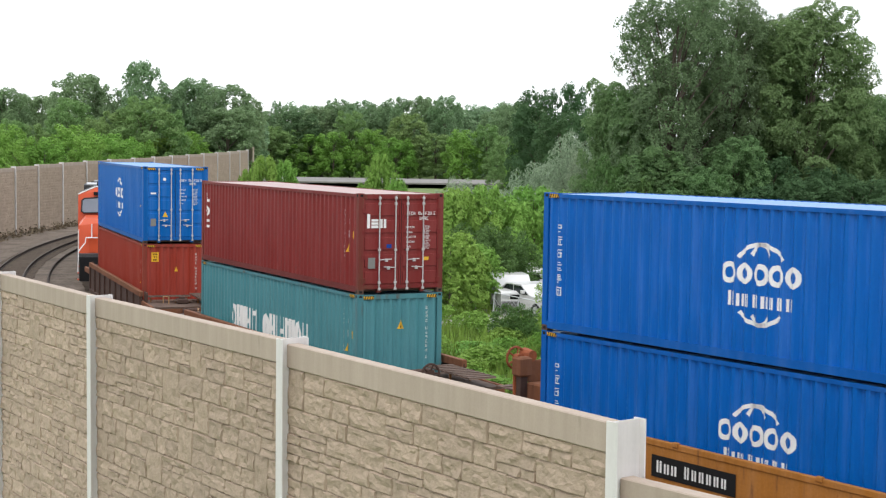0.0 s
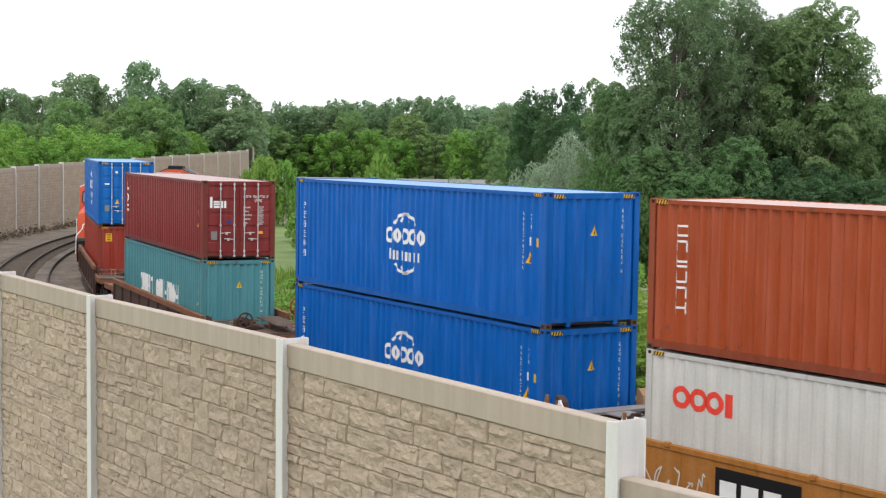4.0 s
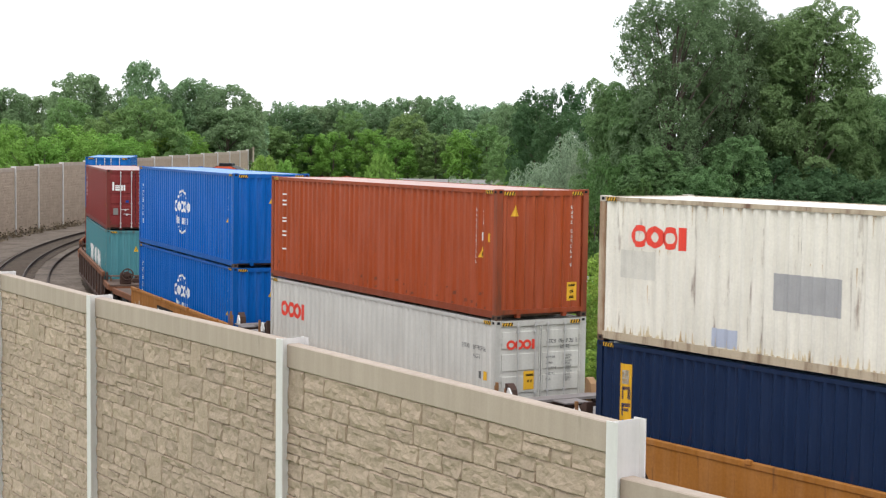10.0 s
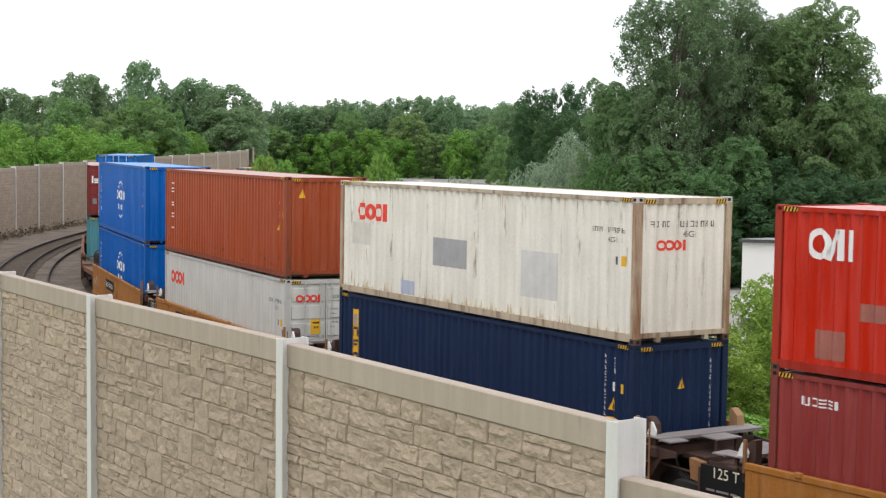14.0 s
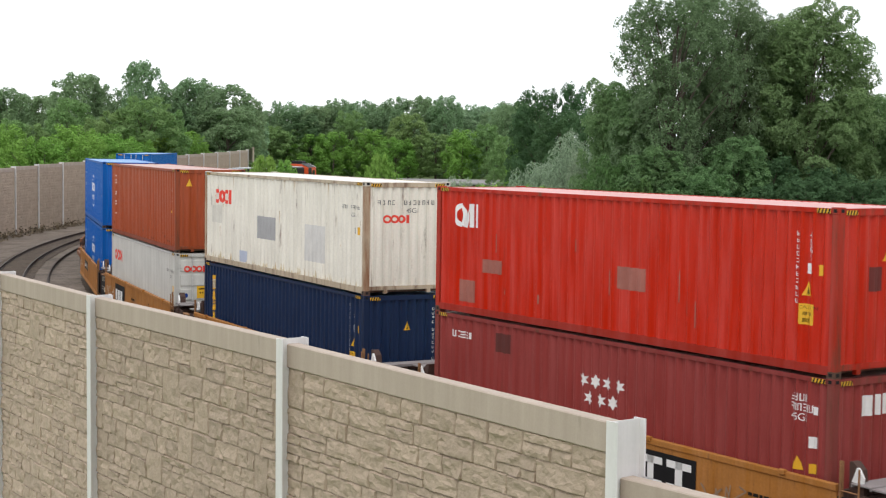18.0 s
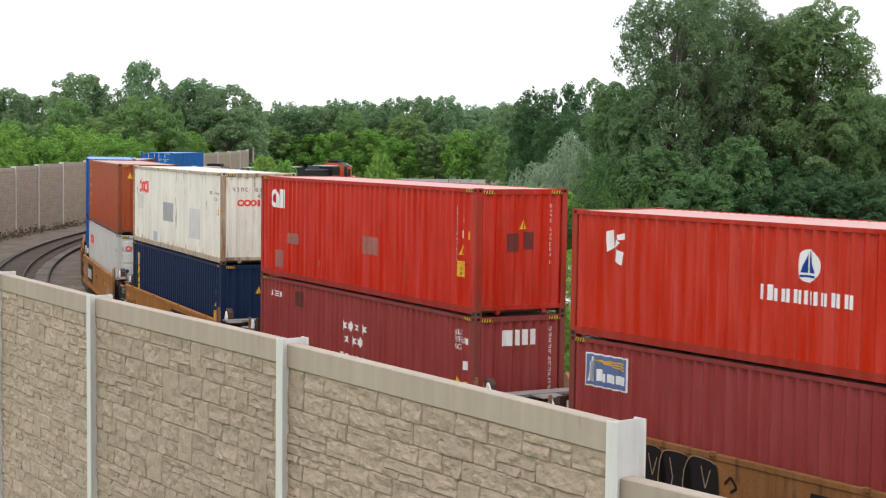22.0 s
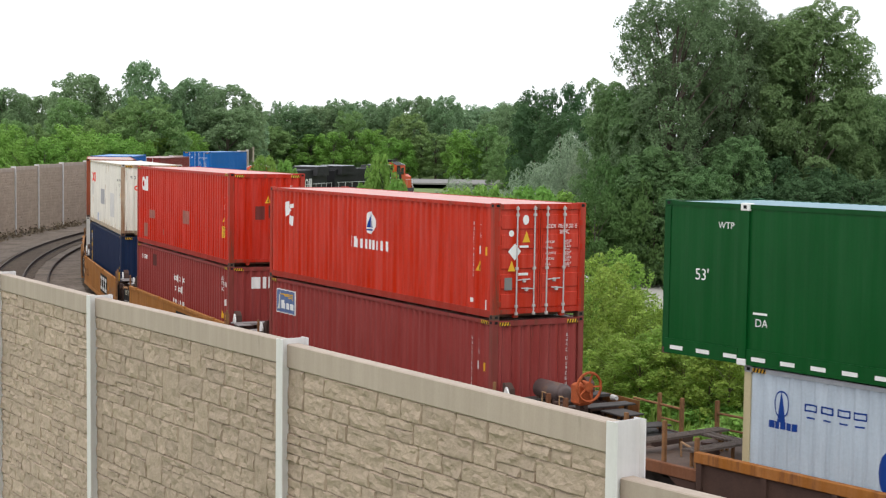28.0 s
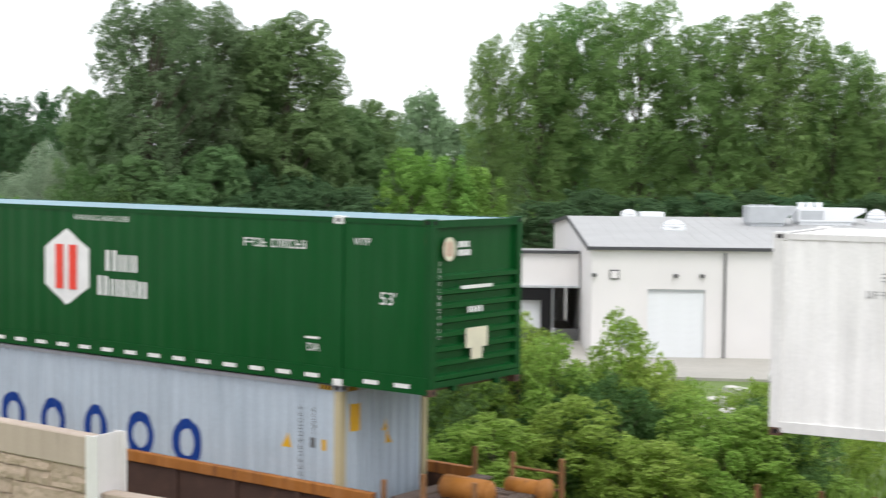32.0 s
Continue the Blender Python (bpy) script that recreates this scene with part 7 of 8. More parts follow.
def single_deck(c, sx, x_in, x_out, edge, tall=True):
    """The open end platform of a single car: a flat deck in a rusty frame, raised gratings on legs, posts with rails at its sides."""
    X = lambda p, q: sorted((sx * (x_in + p), sx * (x_in + q)))
    at_ = lambda p: sx * (x_in + p)
    ln = x_out - x_in
    e = part("end_platform", Mesh().box(*X(-0.6, ln), -1.34, 1.34, 1.12, 1.18), M_DECKB, c, "rusty brown end deck")
    part("bulkhead", Mesh().box(*X(0.0, 0.08), -1.34, 1.34, 0.45, 1.12), M_FRAME, e)
    part("centre_sill", Mesh().box(*X(0.0, ln + 0.25), -0.30, 0.30, 0.70, 1.12, chamfer=0.03), M_FRAME, e)
    part("end_beam", Mesh().box(*X(ln - 0.12, ln), -1.34, 1.34, 0.92, 1.12, chamfer=0.02), edge, e)
    for sy in (-1, 1):
        part("edge_beam", Mesh().box(*X(0.0, ln), *sorted((sy * 1.34, sy * 1.43)), 0.98, 1.21, chamfer=0.015), edge, e, "rusty orange edge beam")
        part("bracket", Mesh().prism([(at_(0.05), 0.98), (at_(0.75), 0.98), (at_(0.05), 0.55)] if sx > 0 else [(at_(0.75), 0.98), (at_(0.05), 0.98), (at_(0.05), 0.55)], *sorted((sy * 1.36, sy * 1.40))), M_FRAME, e)
        for p in (0.12, 0.95, ln - 0.12) if tall else (0.05, 0.40) if sy < 0 else ():
            part("stanchion", Mesh().box(*X(p - 0.035, p + 0.035), *sorted((sy * 1.26, sy * 1.33)), 1.18, 1.98 if tall and (sy > 0 or p > 0.5) else 1.78 if tall else 1.56, chamfer=0.01), M_GRAB if tall else M_FRAME, e)
    if tall:
        part("grab_rail", Mesh().tube((at_(0.95), 1.30, 1.72), (at_(ln - 0.12), 1.30, 1.72), 0.025, n=6).tube((at_(0.95), 1.30, 1.42), (at_(ln - 0.12), 1.30, 1.42), 0.02, n=6), M_GRAB, e)
    for p0, p1, y0, y1, z in ((0.22, 0.56, -1.24, 1.24, 1.50), (ln - 0.52, ln - 0.18, -1.24, 1.24, 1.46), (0.60, ln - 0.56, 0.35, 0.70, 1.46)) if tall else ((0.16, 0.50, -1.24, 0.30, 1.42), (-0.2, ln + 0.1, 0.38, 1.14, 1.45), (0.62, 1.0, -0.40, 0.30, 1.30)):
        a0, a1 = X(p0, p1)
        along = a1 - a0 < y1 - y0
        n = 9
        comb = [(a0, z - 0.04)] + [(a1, z - 0.04)]
        for k in range(n - 1, -1, -1):
            u0, u1 = a0 + (a1 - a0) * (k + 0.2) / n, a0 + (a1 - a0) * (k + 0.8) / n
            comb += [(u1, z - 0.02), (u1, z), (u0, z), (u0, z - 0.02)]
        g = Mesh().prism(comb, y0, y1)
        part("walkway", g, M_GRATEB if tall else M_DECKB, e, "brown metal grating walkway on legs")
        for yy in ((y0 + 0.1, (y0 + y1) / 2, y1 - 0.1) if along else (y0 + 0.1, y1 - 0.1)):
            part("grating_leg", Mesh().box((a0 + a1) / 2 - 0.025, (a0 + a1) / 2 + 0.025, yy - 0.025, yy + 0.025, 1.18, z - 0.05), M_GRAB, e)
    hoop = [(0.75, -0.75, 1.18), (0.75, -0.75, 1.42), (1.15, -0.62, 1.46), (1.15, -0.62, 1.18)]
    hm = Mesh()
    for p, q in zip(hoop, hoop[1:]):
        hm.tube((at_(p[0]), p[1], p[2]), (at_(q[0]), q[1], q[2]), 0.022, n=6)
    part("lift_lever", hm, M_WELL_TAN, e, "tan bent lever rod")
    part("valve_box", Mesh().box(*X(0.80, 1.15), -0.30, 0.10, 1.18, 1.36, chamfer=0.03).tube((at_(0.97), -0.1, 1.36), (at_(0.97), -0.1, 1.44), 0.12, n=10), M_FRAME, e)
    part("coupler", Mesh().box(*X(ln, ln + 0.62), -0.16, 0.16, 0.70, 1.0, chamfer=0.03).box(*X(ln + 0.5, ln + 0.74), -0.24, 0.24, 0.66, 1.04, chamfer=0.05), M_CASTR, e)
    return e


M_DECKB = mat("rust brown deck plate", (0.105, 0.066, 0.048), 0.8, 0, 0.35, 3, 30, 0.2, (0.20, 0.095, 0.05), 0.5)
M_GRATEB = mat("brown walkway grating", (0.125, 0.092, 0.074), 0.75, 0.1, 0.25, 4, 30, 0.2)
M_WELL_TAN = mat("tan painted guide", (0.34, 0.20, 0.10), 0.8)


def brake_wheel(x, y, z, sg, r_):
    """A dished rim on five spokes with its hub, its axle along the car."""
    m, at_ = Mesh(), lambda k, n: (x, y + r_ * math.cos(2 * math.pi * k / n), z + r_ * math.sin(2 * math.pi * k / n))
    for k in range(20):
        m.tube(at_(k, 20), at_(k + 1, 20), 0.03, n=5)
    for k in range(5):
        m.tube((x - sg * 0.05, y, z), at_(k, 5), 0.022, n=5)
    return m.tube((x - sg * 0.2, y, z), (x, y, z), 0.12, 0.10, 12)


def well_car(off, label, well_mat, joined, first=False, last=False, scrawl=0, text=(), gear=True):
    """A well car or one unit of a joined set; its side sills, end platforms and trucks."""
    c = thing("well_car", label, "rail car", "well cars of the train")
    inn = 6.42 if joined else 7.0
    out = 7.55 if joined else 9.1
    for sy in (-1, 1):
        y0, y1 = sorted((sy * 1.40, sy * 1.44))
        chord0, chord1 = sorted((sy * 1.36, sy * (1.465 if joined else 1.50)))
        s_ = part("side_sill", Mesh().box(-inn, inn, y0, y1, 0.34, 1.46), well_mat if joined else M_FRAME, c)
        part("top_chord", Mesh().box(-inn, inn, chord0, chord1, 1.44 if joined else 1.36, 1.56, chamfer=0.012), well_mat, s_)
        part("bottom_chord", Mesh().box(-inn, inn, chord0, chord1, 0.24, 0.38, chamfer=0.012), well_mat if joined else M_FRAME, s_)
        n = 9
        for k in range(n + 1):
            xx = -inn + 0.12 + (2 * inn - 0.24) * k / n
            if joined:
                part("rivet_strip", Mesh().box(xx - 0.015, xx + 0.015, *sorted((sy * 1.44, sy * 1.448)), 0.40, 1.42), well_mat, s_)
            else:
                part("stake", Mesh().box(xx - 0.06, xx + 0.06, *sorted((sy * 1.44, sy * 1.50)), 0.38, 1.36), M_FRAME, s_)
        for sx in ((1,) if first else (-1, 1)) if joined else ():
            tail = last and sx > 0
            reach = (out - 0.05) if not joined or sx < 0 else (8.0 if tail else inn + 0.32)
            blk = part("end_panel", Mesh().box(*sorted((sx * inn, sx * reach)), *sorted((sy * 1.38, sy * 1.42)), 0.50, 1.58 if tail else 1.36), well_mat if tail else M_BLK, c, "black end panel" if joined and not tail else "")
            if joined and sx < 0 and sy < 0:
                part("panel_lip", Mesh().box(-reach - 0.04, -reach, -1.44, -1.36, 0.50, 1.30, chamfer=0.012), M_FRAME, blk)
                decal("writing", letters("125 T", -out + 0.32, 1.15, 0.195), M_CREAM, blk, "side", 1.42, None, ())
                decal("tan_plate", [rect(-inn - 0.28, 0.72, 0.17, 0.20)], M_CREAM, blk, "side", 1.42, None, (), label="faded tan plate")
                part("bracket", Mesh().prism([(-reach - 0.30, 1.02), (-reach - 0.02, 0.98), (-reach - 0.02, 1.36), (-reach - 0.34, 1.40)], -1.36, -1.22), M_GRAB, c, "rust orange bracket")
                decal("writing_marking", bars(-out + 0.2, 0.90, 0.04, [0.2, 0.3, 0.16], 0.04) + bars(-out + 0.2, 0.80, 0.04, [0.3, 0.2], 0.04), M_GRATE, blk, "side", 1.42, None, ())
            if tail and sy < 0:
                part("top_chord", Mesh().box(inn, 8.02, -1.45, -1.36, 1.54, 1.60, chamfer=0.012), well_mat, blk)
                decal("yellow_plate", [rect(7.56, 1.28, 0.40, 0.12)], M_YEL, blk, "side", 1.42, None, (), label="yellow reflector plate")
                decal("plate_frame", [rect(6.87, 1.16, 0.48, 0.025), rect(6.87, 1.41, 0.48, 0.025), rect(6.87, 1.16, 0.025, 0.27), rect(7.325, 1.16, 0.025, 0.27)], M_CREAM, blk, "side", 1.42, None, ())
                decal("dark_plate", [rect(6.91, 1.20, 0.17, 0.20), rect(7.12, 1.20, 0.18, 0.20)], M_BLK, blk, "side", 1.42, None, ())
                for xg in (8.50, 9.13):
                    part("grab_iron", Mesh().box(xg - 0.04, xg + 0.04, -1.38, -1.30, 0.6, 2.0), P_WELLB, c)
                    part("hand_rung", Mesh().tube((xg - 0.13, -1.41, 1.5), (xg - 0.13, -1.41, 2.02), 0.016, n=6).tube((xg - 0.13, -1.41, 2.02), (xg, -1.41, 2.02), 0.016, n=6).tube((xg - 0.13, -1.41, 1.5), (xg, -1.41, 1.5), 0.016, n=6), M_WELL_TAN, c)
        if joined:
            for k in range(4):
                xx = -inn + 1.2 + k * (2 * inn - 2.4) / 3
                part("chord_clip", Mesh().box(xx - 0.07, xx + 0.07, *sorted((sy * 1.42, sy * 1.50)), 1.50, 1.60, chamfer=0.015), well_mat, s_)
    if last:
        td = part("tail_deck", Mesh().box(out, 9.75, -1.30, 1.30, 1.06, 1.12), M_DECKD, c, "dark brown rear deck behind the last unit")
        part("edge_beam", Mesh().box(8.0, 9.75, -1.40, -1.30, 0.88, 1.14, chamfer=0.015), M_FRAME, td)
        part("edge_beam", Mesh().box(out, 9.75, 1.30, 1.40, 0.88, 1.14, chamfer=0.015), M_FRAME, td)
        part("end_beam", Mesh().box(9.75, 9.85, -1.40, 1.40, 0.82, 1.14, chamfer=0.02), M_FRAME, td)
        part("centre_sill", Mesh().box(out, 9.9, -0.30, 0.30, 0.70, 1.06, chamfer=0.03), M_FRAME, td)
        part("coupler", Mesh().box(9.9, 10.3, -0.16, 0.16, 0.70, 1.0, chamfer=0.03).box(10.15, 10.4, -0.24, 0.24, 0.66, 1.04, chamfer=0.05), M_CASTR, td)
        for x0, x1, y0, y1, z in ((7.75, 8.15, -0.95, 1.20, 1.56), (8.95, 9.40, -1.25, 1.20, 1.30), (8.15, 8.90, 0.25, 0.85, 1.48)):
            part("walkway", Mesh().box(x0, x1, y0, y1, z - 0.035, z, chamfer=0.008), M_DECKD, td, "dark metal walkway plate on legs")
            for yy in (y0 + 0.12, (y0 + y1) / 2, y1 - 0.12):
                part("walkway_leg", Mesh().box((x0 + x1) / 2 - 0.03, (x0 + x1) / 2 + 0.03, yy - 0.03, yy + 0.03, 1.12, z - 0.035), M_FRAME, td)
        part("brake_rod", Mesh().tube((9.0, -0.75, 1.75), (7.4, -0.9, 1.25), 0.04, n=6), M_FRAME, td)
        part("lever_frame", Mesh().box(8.25, 8.33, -1.05, -0.75, 1.12, 1.78, chamfer=0.015).box(8.33, 8.75, -0.95, -0.85, 1.62, 1.72, chamfer=0.015), M_FRAME, td)
        for xp in (8.9, 9.65):
            part("stanchion", Mesh().box(xp - 0.035, xp + 0.035, 1.22, 1.29, 1.12, 1.90, chamfer=0.01), M_GRAB, td)
        part("grab_rail", Mesh().tube((8.0, 1.255, 1.66), (9.65, 1.255, 1.66), 0.028, n=6).tube((8.9, 1.255, 1.38), (9.65, 1.255, 1.38), 0.022, n=6), M_GRAB, td)
        part("angle_cock", Mesh().tube((7.55, 1.0, 1.62), (7.72, 1.0, 1.62), 0.07, 0.05, 10), M_STEEL, td, "pale pipe elbow")
    fl = Mesh()
    for k in range(8):
        xx = -5.9 + 11.8 * k / 7
        fl.box(xx - 0.12, xx + 0.12, -1.38, 1.38, 0.26, 0.34)
    part("well_floor", fl, M_FRAME, c)
    for sx in (-1, 1):
        for sy in (-1, 1):
            part("support_pad", Mesh().box(*sorted((sx * 5.75, sx * 6.2)), *sorted((sy * 0.9, sy * 1.3)), 0.33, 0.358), M_FRAME, c)
    for sx in (-1, 1):
        if first and sx < 0:
            single_deck(c, sx, inn, 9.7, P_WELLB, False)
        elif joined:
            end_deck(c, sx, inn, out, joined, last and sx > 0)
        else:
            single_deck(c, sx, inn, out, P_WELLB, gear is not None)
    if joined and not last:
        ladder(c, 6.52, -1.47, 0.42, 1.9)
    if first or not joined:
        truck(c, -7.75)
    truck(c, 7.75)
    ends = ([1] if last or not joined else []) + ([-1] if first else [])
    for sg in ends if gear is not None else ():
        # hand brake wheel and air reservoir on the platform
        xw = sg * (8.15 if not joined else 7.3 if first else 7.18)
        if gear:
            wx_, yw, zw = (-8.58, 0.05, 2.27) if first else (9.11, -0.75, 2.18) if last else (xw + sg * 0.10, 0.95, 1.92)
            part("brake_wheel", brake_wheel(wx_, yw, zw, sg, 0.25 if first else 0.30), (M_BRAKEW if first else M_BRAKER) if joined else M_FRAME, c, "rusty hand brake wheel")
            part("brake_housing", Mesh().box(*sorted((wx_ - sg * 0.40, wx_ - sg * 0.10)), yw - 0.17, yw + 0.17, zw - 0.40, zw + 0.06, chamfer=0.05), P_WELLB if first else M_BRAKER if joined else M_FRAME, c)
            part("housing_post", Mesh().box(*sorted((wx_ - sg * 0.33, wx_ - sg * 0.17)), yw - 0.10, yw + 0.10, 0.9, zw - 0.40), M_FRAME, c)
            if first:
                part("shield_plate", Mesh().box(-8.40, -8.34, yw + 0.20, yw + 0.62, 1.72, 2.22, chamfer=0.02), P_WELLB, c, "rust brown shield plate")
                part("valve_cabinet", Mesh().box(-8.30, -7.75, yw + 0.10, yw + 0.75, 1.18, 1.74, chamfer=0.04), P_WELLB, c)
                part("brake_crank", Mesh().tube((wx_ + 0.05, yw - 0.05, 1.2), (wx_ + 0.05, yw - 0.05, zw), 0.045, n=8).tube((wx_ - 0.05, yw + 0.30, zw + 0.05), (wx_ + 0.25, yw + 0.30, zw + 0.05), 0.17, 0.13, 12), M_BRAKEW, c)
        zr = 1.80 if gear else 1.60
        if not first:
            part("air_reservoir", Mesh().tube((xw - 0.45, -0.35, zr), (xw + 0.45, -0.35, zr), 0.21, n=16).tube((xw - 0.52, -0.35, zr), (xw - 0.45, -0.35, zr), 0.12, 0.21, 16).tube((xw + 0.45, -0.35, zr), (xw + 0.52, -0.35, zr), 0.21, 0.12, 16), M_RESERV if gear else P_WELL, c, "cylindrical air reservoir", True)
            for xs_ in (-0.3, 0.3):
                part("reservoir_bracket", Mesh().box(xw + xs_ - 0.04, xw + xs_ + 0.04, -0.52, -0.18, 1.2, zr - 0.14), M_FRAME, c)
        if not gear:
            part("brake_cylinder", Mesh().tube((xw + 0.1, 0.75, 1.50), (xw + 0.8, 0.75, 1.50), 0.17, n=14).tube((xw + 0.8, 0.75, 1.50), (xw + 0.9, 0.75, 1.50), 0.22, n=14), P_WELL, c, "ochre brake cylinder", True)
    rr = random.Random(scrawl)
    sd_ = lambda name, polys, material, lbl="": decal(name, polys, material, c, "side", 1.444, None, (), 0.01, lbl)
    for x0, colour, hgt in text:
        sd_("stencil_marking", bars(x0, 0.98, hgt, [0.1, 0.12, 0.08, 0.12, 0.1], 0.03), colour)
    for x0, x1, colour, size in SCRAWLS[scrawl]:
        pts, x_ = [], x0
        while x_ < x1:
            w_, h_ = rr.uniform(0.16, 0.30), size * rr.uniform(0.75, 1.0)
            path = [(x_ + w_ * rr.uniform(-0.1, 1.0), 0.92 + h_ * rr.uniform(-0.5, 0.5)) for _ in range(rr.choice((3, 4, 5)))]
            pts += stroke([(x_, 0.92 - h_ / 2)] + path, 0.03 if scrawl < 5 else 0.05)
            x_ += w_ + 0.05
        sd_("graffiti_marking", pts, colour, "sprayed graffiti scrawl")
    MOVERS.append((c, off, 0.0, HALF))
    return c, sd_


M_SPRAYW = mat("pale spray paint", (0.60, 0.56, 0.48), 0.7)
M_SPRAYT = mat("tan spray paint", (0.30, 0.20, 0.13), 0.7)
M_SPRAYB = mat("black spray paint", (0.012, 0.010, 0.009), 0.8, spec=0.2)
M_ORANGEP = mat("fresh orange patch", (0.55, 0.20, 0.02), 0.6)
SCRAWLS = {0: (), 1: ((-6.0, -4.6, M_SPRAYW, 0.5),), 2: ((-5.9, -4.3, M_SPRAYW, 0.55), (3.64, 5.4, M_SPRAYW, 0.55)), 3: ((-5.6, -4.4, M_SPRAYB, 0.45), (4.06, 5.4, M_SPRAYT, 0.55)),
           4: ((-1.9, -1.0, M_SPRAYT, 0.25), (3.2, 4.1, M_SPRAYT, 0.4)), 5: ((-5.95, -5.45, M_SPRAYB, 0.3), (3.9, 5.2, M_SPRAYT, 0.5)), 6: ()}

well_car(OFF["lead"], "rusty brown well car under the leading containers", P_WELLB, False, scrawl=0, gear=None)
c, sd_ = well_car(OFF["tex"], "rusty brown well car behind the first one", P_WELLB, False, scrawl=0, gear=None)
part("brake_wheel", brake_wheel(9.05, -0.62, 1.60, 1, 0.23), M_FRAME, c, "rusty hand brake wheel")
part("brake_housing", Mesh().box(8.66, 8.92, -0.90, -0.45, 1.16, 1.66, chamfer=0.05), M_FRAME, c)
units = (("cosco", "ochre unit at the head of a five-unit well car", 1, ((-1.6, M_SPRAYB, 0.07),)), ("triton", "ochre unit of a joined well car with pale graffiti", 2, ((-0.6, M_SPRAYB, 0.08),)),
         ("white", "ochre unit of a joined well car with a big emblem panel", 3, ()), ("red", "ochre unit of a joined well car with faded stencils", 4, ((4.4, M_SPRAYB, 0.06),)),
         ("sail", "dark ochre unit covered in black graffiti", 5, ((-5.0, M_SPRAYB, 0.06),)))
for i, (key, label, sc, tx) in enumerate(units):
    c, sd_ = well_car(OFF[key], label, P_WELL if key != "sail" else P_WELLD, True, i == 0, i == 4, sc, tx)
    for xo, zo in {"triton": ((3.0, 0.92),), "white": ((3.42, 0.82), (-6.2, 1.1)), "red": ((-0.23, 0.94), (5.68, 0.86)), "cosco": ((5.55, 0.82),), "sail": ()}[key]:
        sd_("orange_patch", [[(xo, zo + 0.05), (xo + 0.08, zo), (xo + 0.42, zo + 0.02), (xo + 0.50, zo + 0.10), (xo + 0.42, zo + 0.19), (xo + 0.10, zo + 0.20)]], M_ORANGEP)
    if key == "cosco":
        sd_("number_panel", [rect(-2.4, 0.85, 2.2, 0.42)], M_BLK, "black number panel")
        decal("number_marking", blocks(-2.25, 0.95, 0.23, [0.14, 0.14, 0.14], 0.06, 4) + blocks(-1.50, 0.95, 0.23, [0.12, 0.12, 0.12, 0.12, 0.12, 0.12], 0.07, 6), M_WHITE, c, "side", 1.458, None, (), 0.004)
        sd_("writing", letters("A", 0.6, 0.75, 0.28), M_SPRAYB)
    if key == "triton":
        sd_("writing", letters("E", 2.58, 0.90, 0.28), M_SPRAYB)
    if key == "white":
        sd_("writing", letters("40", -5.97, 0.77, 0.26), M_SPRAYB)
        sd_("emblem_panel", [rect(0.67, 0.56, 2.5, 0.78)], M_BLK, "black emblem panel")
        decal("emblem_marking", [rect(0.79, 0.66, 0.66, 0.14), rect(1.03, 0.66, 0.18, 0.58), rect(0.79, 1.10, 0.66, 0.14), rect(1.59, 0.66, 0.66, 0.14), rect(1.83, 0.66, 0.18, 0.58), rect(1.59, 1.10, 0.66, 0.14), rect(2.37, 0.66, 0.68, 0.14), rect(2.61, 0.66, 0.20, 0.58), rect(2.37, 1.10, 0.68, 0.14)], M_WHITE, c, "side", 1.458, None, (), 0.004)
    if key == "red":
        sd_("emblem_panel", [rect(0.56, 0.56, 2.5, 0.78)], M_BLK, "black emblem panel")
        decal("emblem_marking", [rect(0.68, 0.66, 0.66, 0.14), rect(0.92, 0.66, 0.18, 0.58), rect(0.68, 1.10, 0.66, 0.14), rect(1.48, 0.66, 0.66, 0.14), rect(1.72, 0.66, 0.18, 0.58), rect(1.48, 1.10, 0.66, 0.14), rect(2.26, 0.66, 0.68, 0.14), rect(2.50, 0.66, 0.20, 0.58), rect(2.26, 1.10, 0.68, 0.14)], M_WHITE, c, "side", 1.458, None, (), 0.004)
    if key == "triton":
        sd_("emblem_panel", [rect(-4.0, 0.56, 2.0, 0.78)], M_BLK, "black emblem panel")
        decal("emblem_marking", [rect(-3.88, 0.70, 0.40, 0.42), rect(-3.36, 0.70, 0.40, 0.42), rect(-2.84, 0.70, 0.40, 0.42)], M_WHITE, c, "side", 1.458, None, (), 0.004)
    if key == "sail":
        # five fat letters run together, black with a thin tan outline
        for k, (xg, rx) in enumerate(((-4.95, 0.40), (-4.22, 0.46), (-3.42, 0.44), (-2.72, 0.44), (-2.02, 0.46))):
            zc = 0.90 + 0.03 * (k % 2)
            blob = [(xg + rx * math.copysign(abs(math.cos(a_)) ** 0.6, math.cos(a_)) * (1 + 0.07 * math.sin(3 * a_ + k)), zc + 0.53 * math.copysign(abs(math.sin(a_)) ** 0.6, math.sin(a_)) * (1 + 0.05 * math.cos(2 * a_ + 2 * k))) for a_ in (math.radians(15 * q) for q in range(24))]
            sd_("graffiti_letter", [blob], M_SPRAYB, "fat black sprayed graffiti letter")
            lines = stroke(blob[4:22], 0.022)
            lines += stroke(((xg - 0.12, zc - 0.34), (xg - 0.05, zc), (xg - 0.14, zc + 0.36)) if k % 2 else ((xg - 0.02, zc + 0.38), (xg + 0.10, zc - 0.02), (xg + 0.22, zc + 0.34)), 0.022)
            decal("graffiti_outline", lines, M_SPRAYT, c, "side", 1.458, None, (), 0.004)
        sd_("graffiti_scrawl", stroke([(-1.45, 1.05), (-1.3, 1.2), (-1.15, 1.02), (-1.3, 0.92)], 0.05) + stroke([(-1.4, 0.62), (-1.1, 0.78), (-0.5, 0.82), (-0.3, 0.74)], 0.06), M_SPRAYB, "sprayed graffiti scrawl")
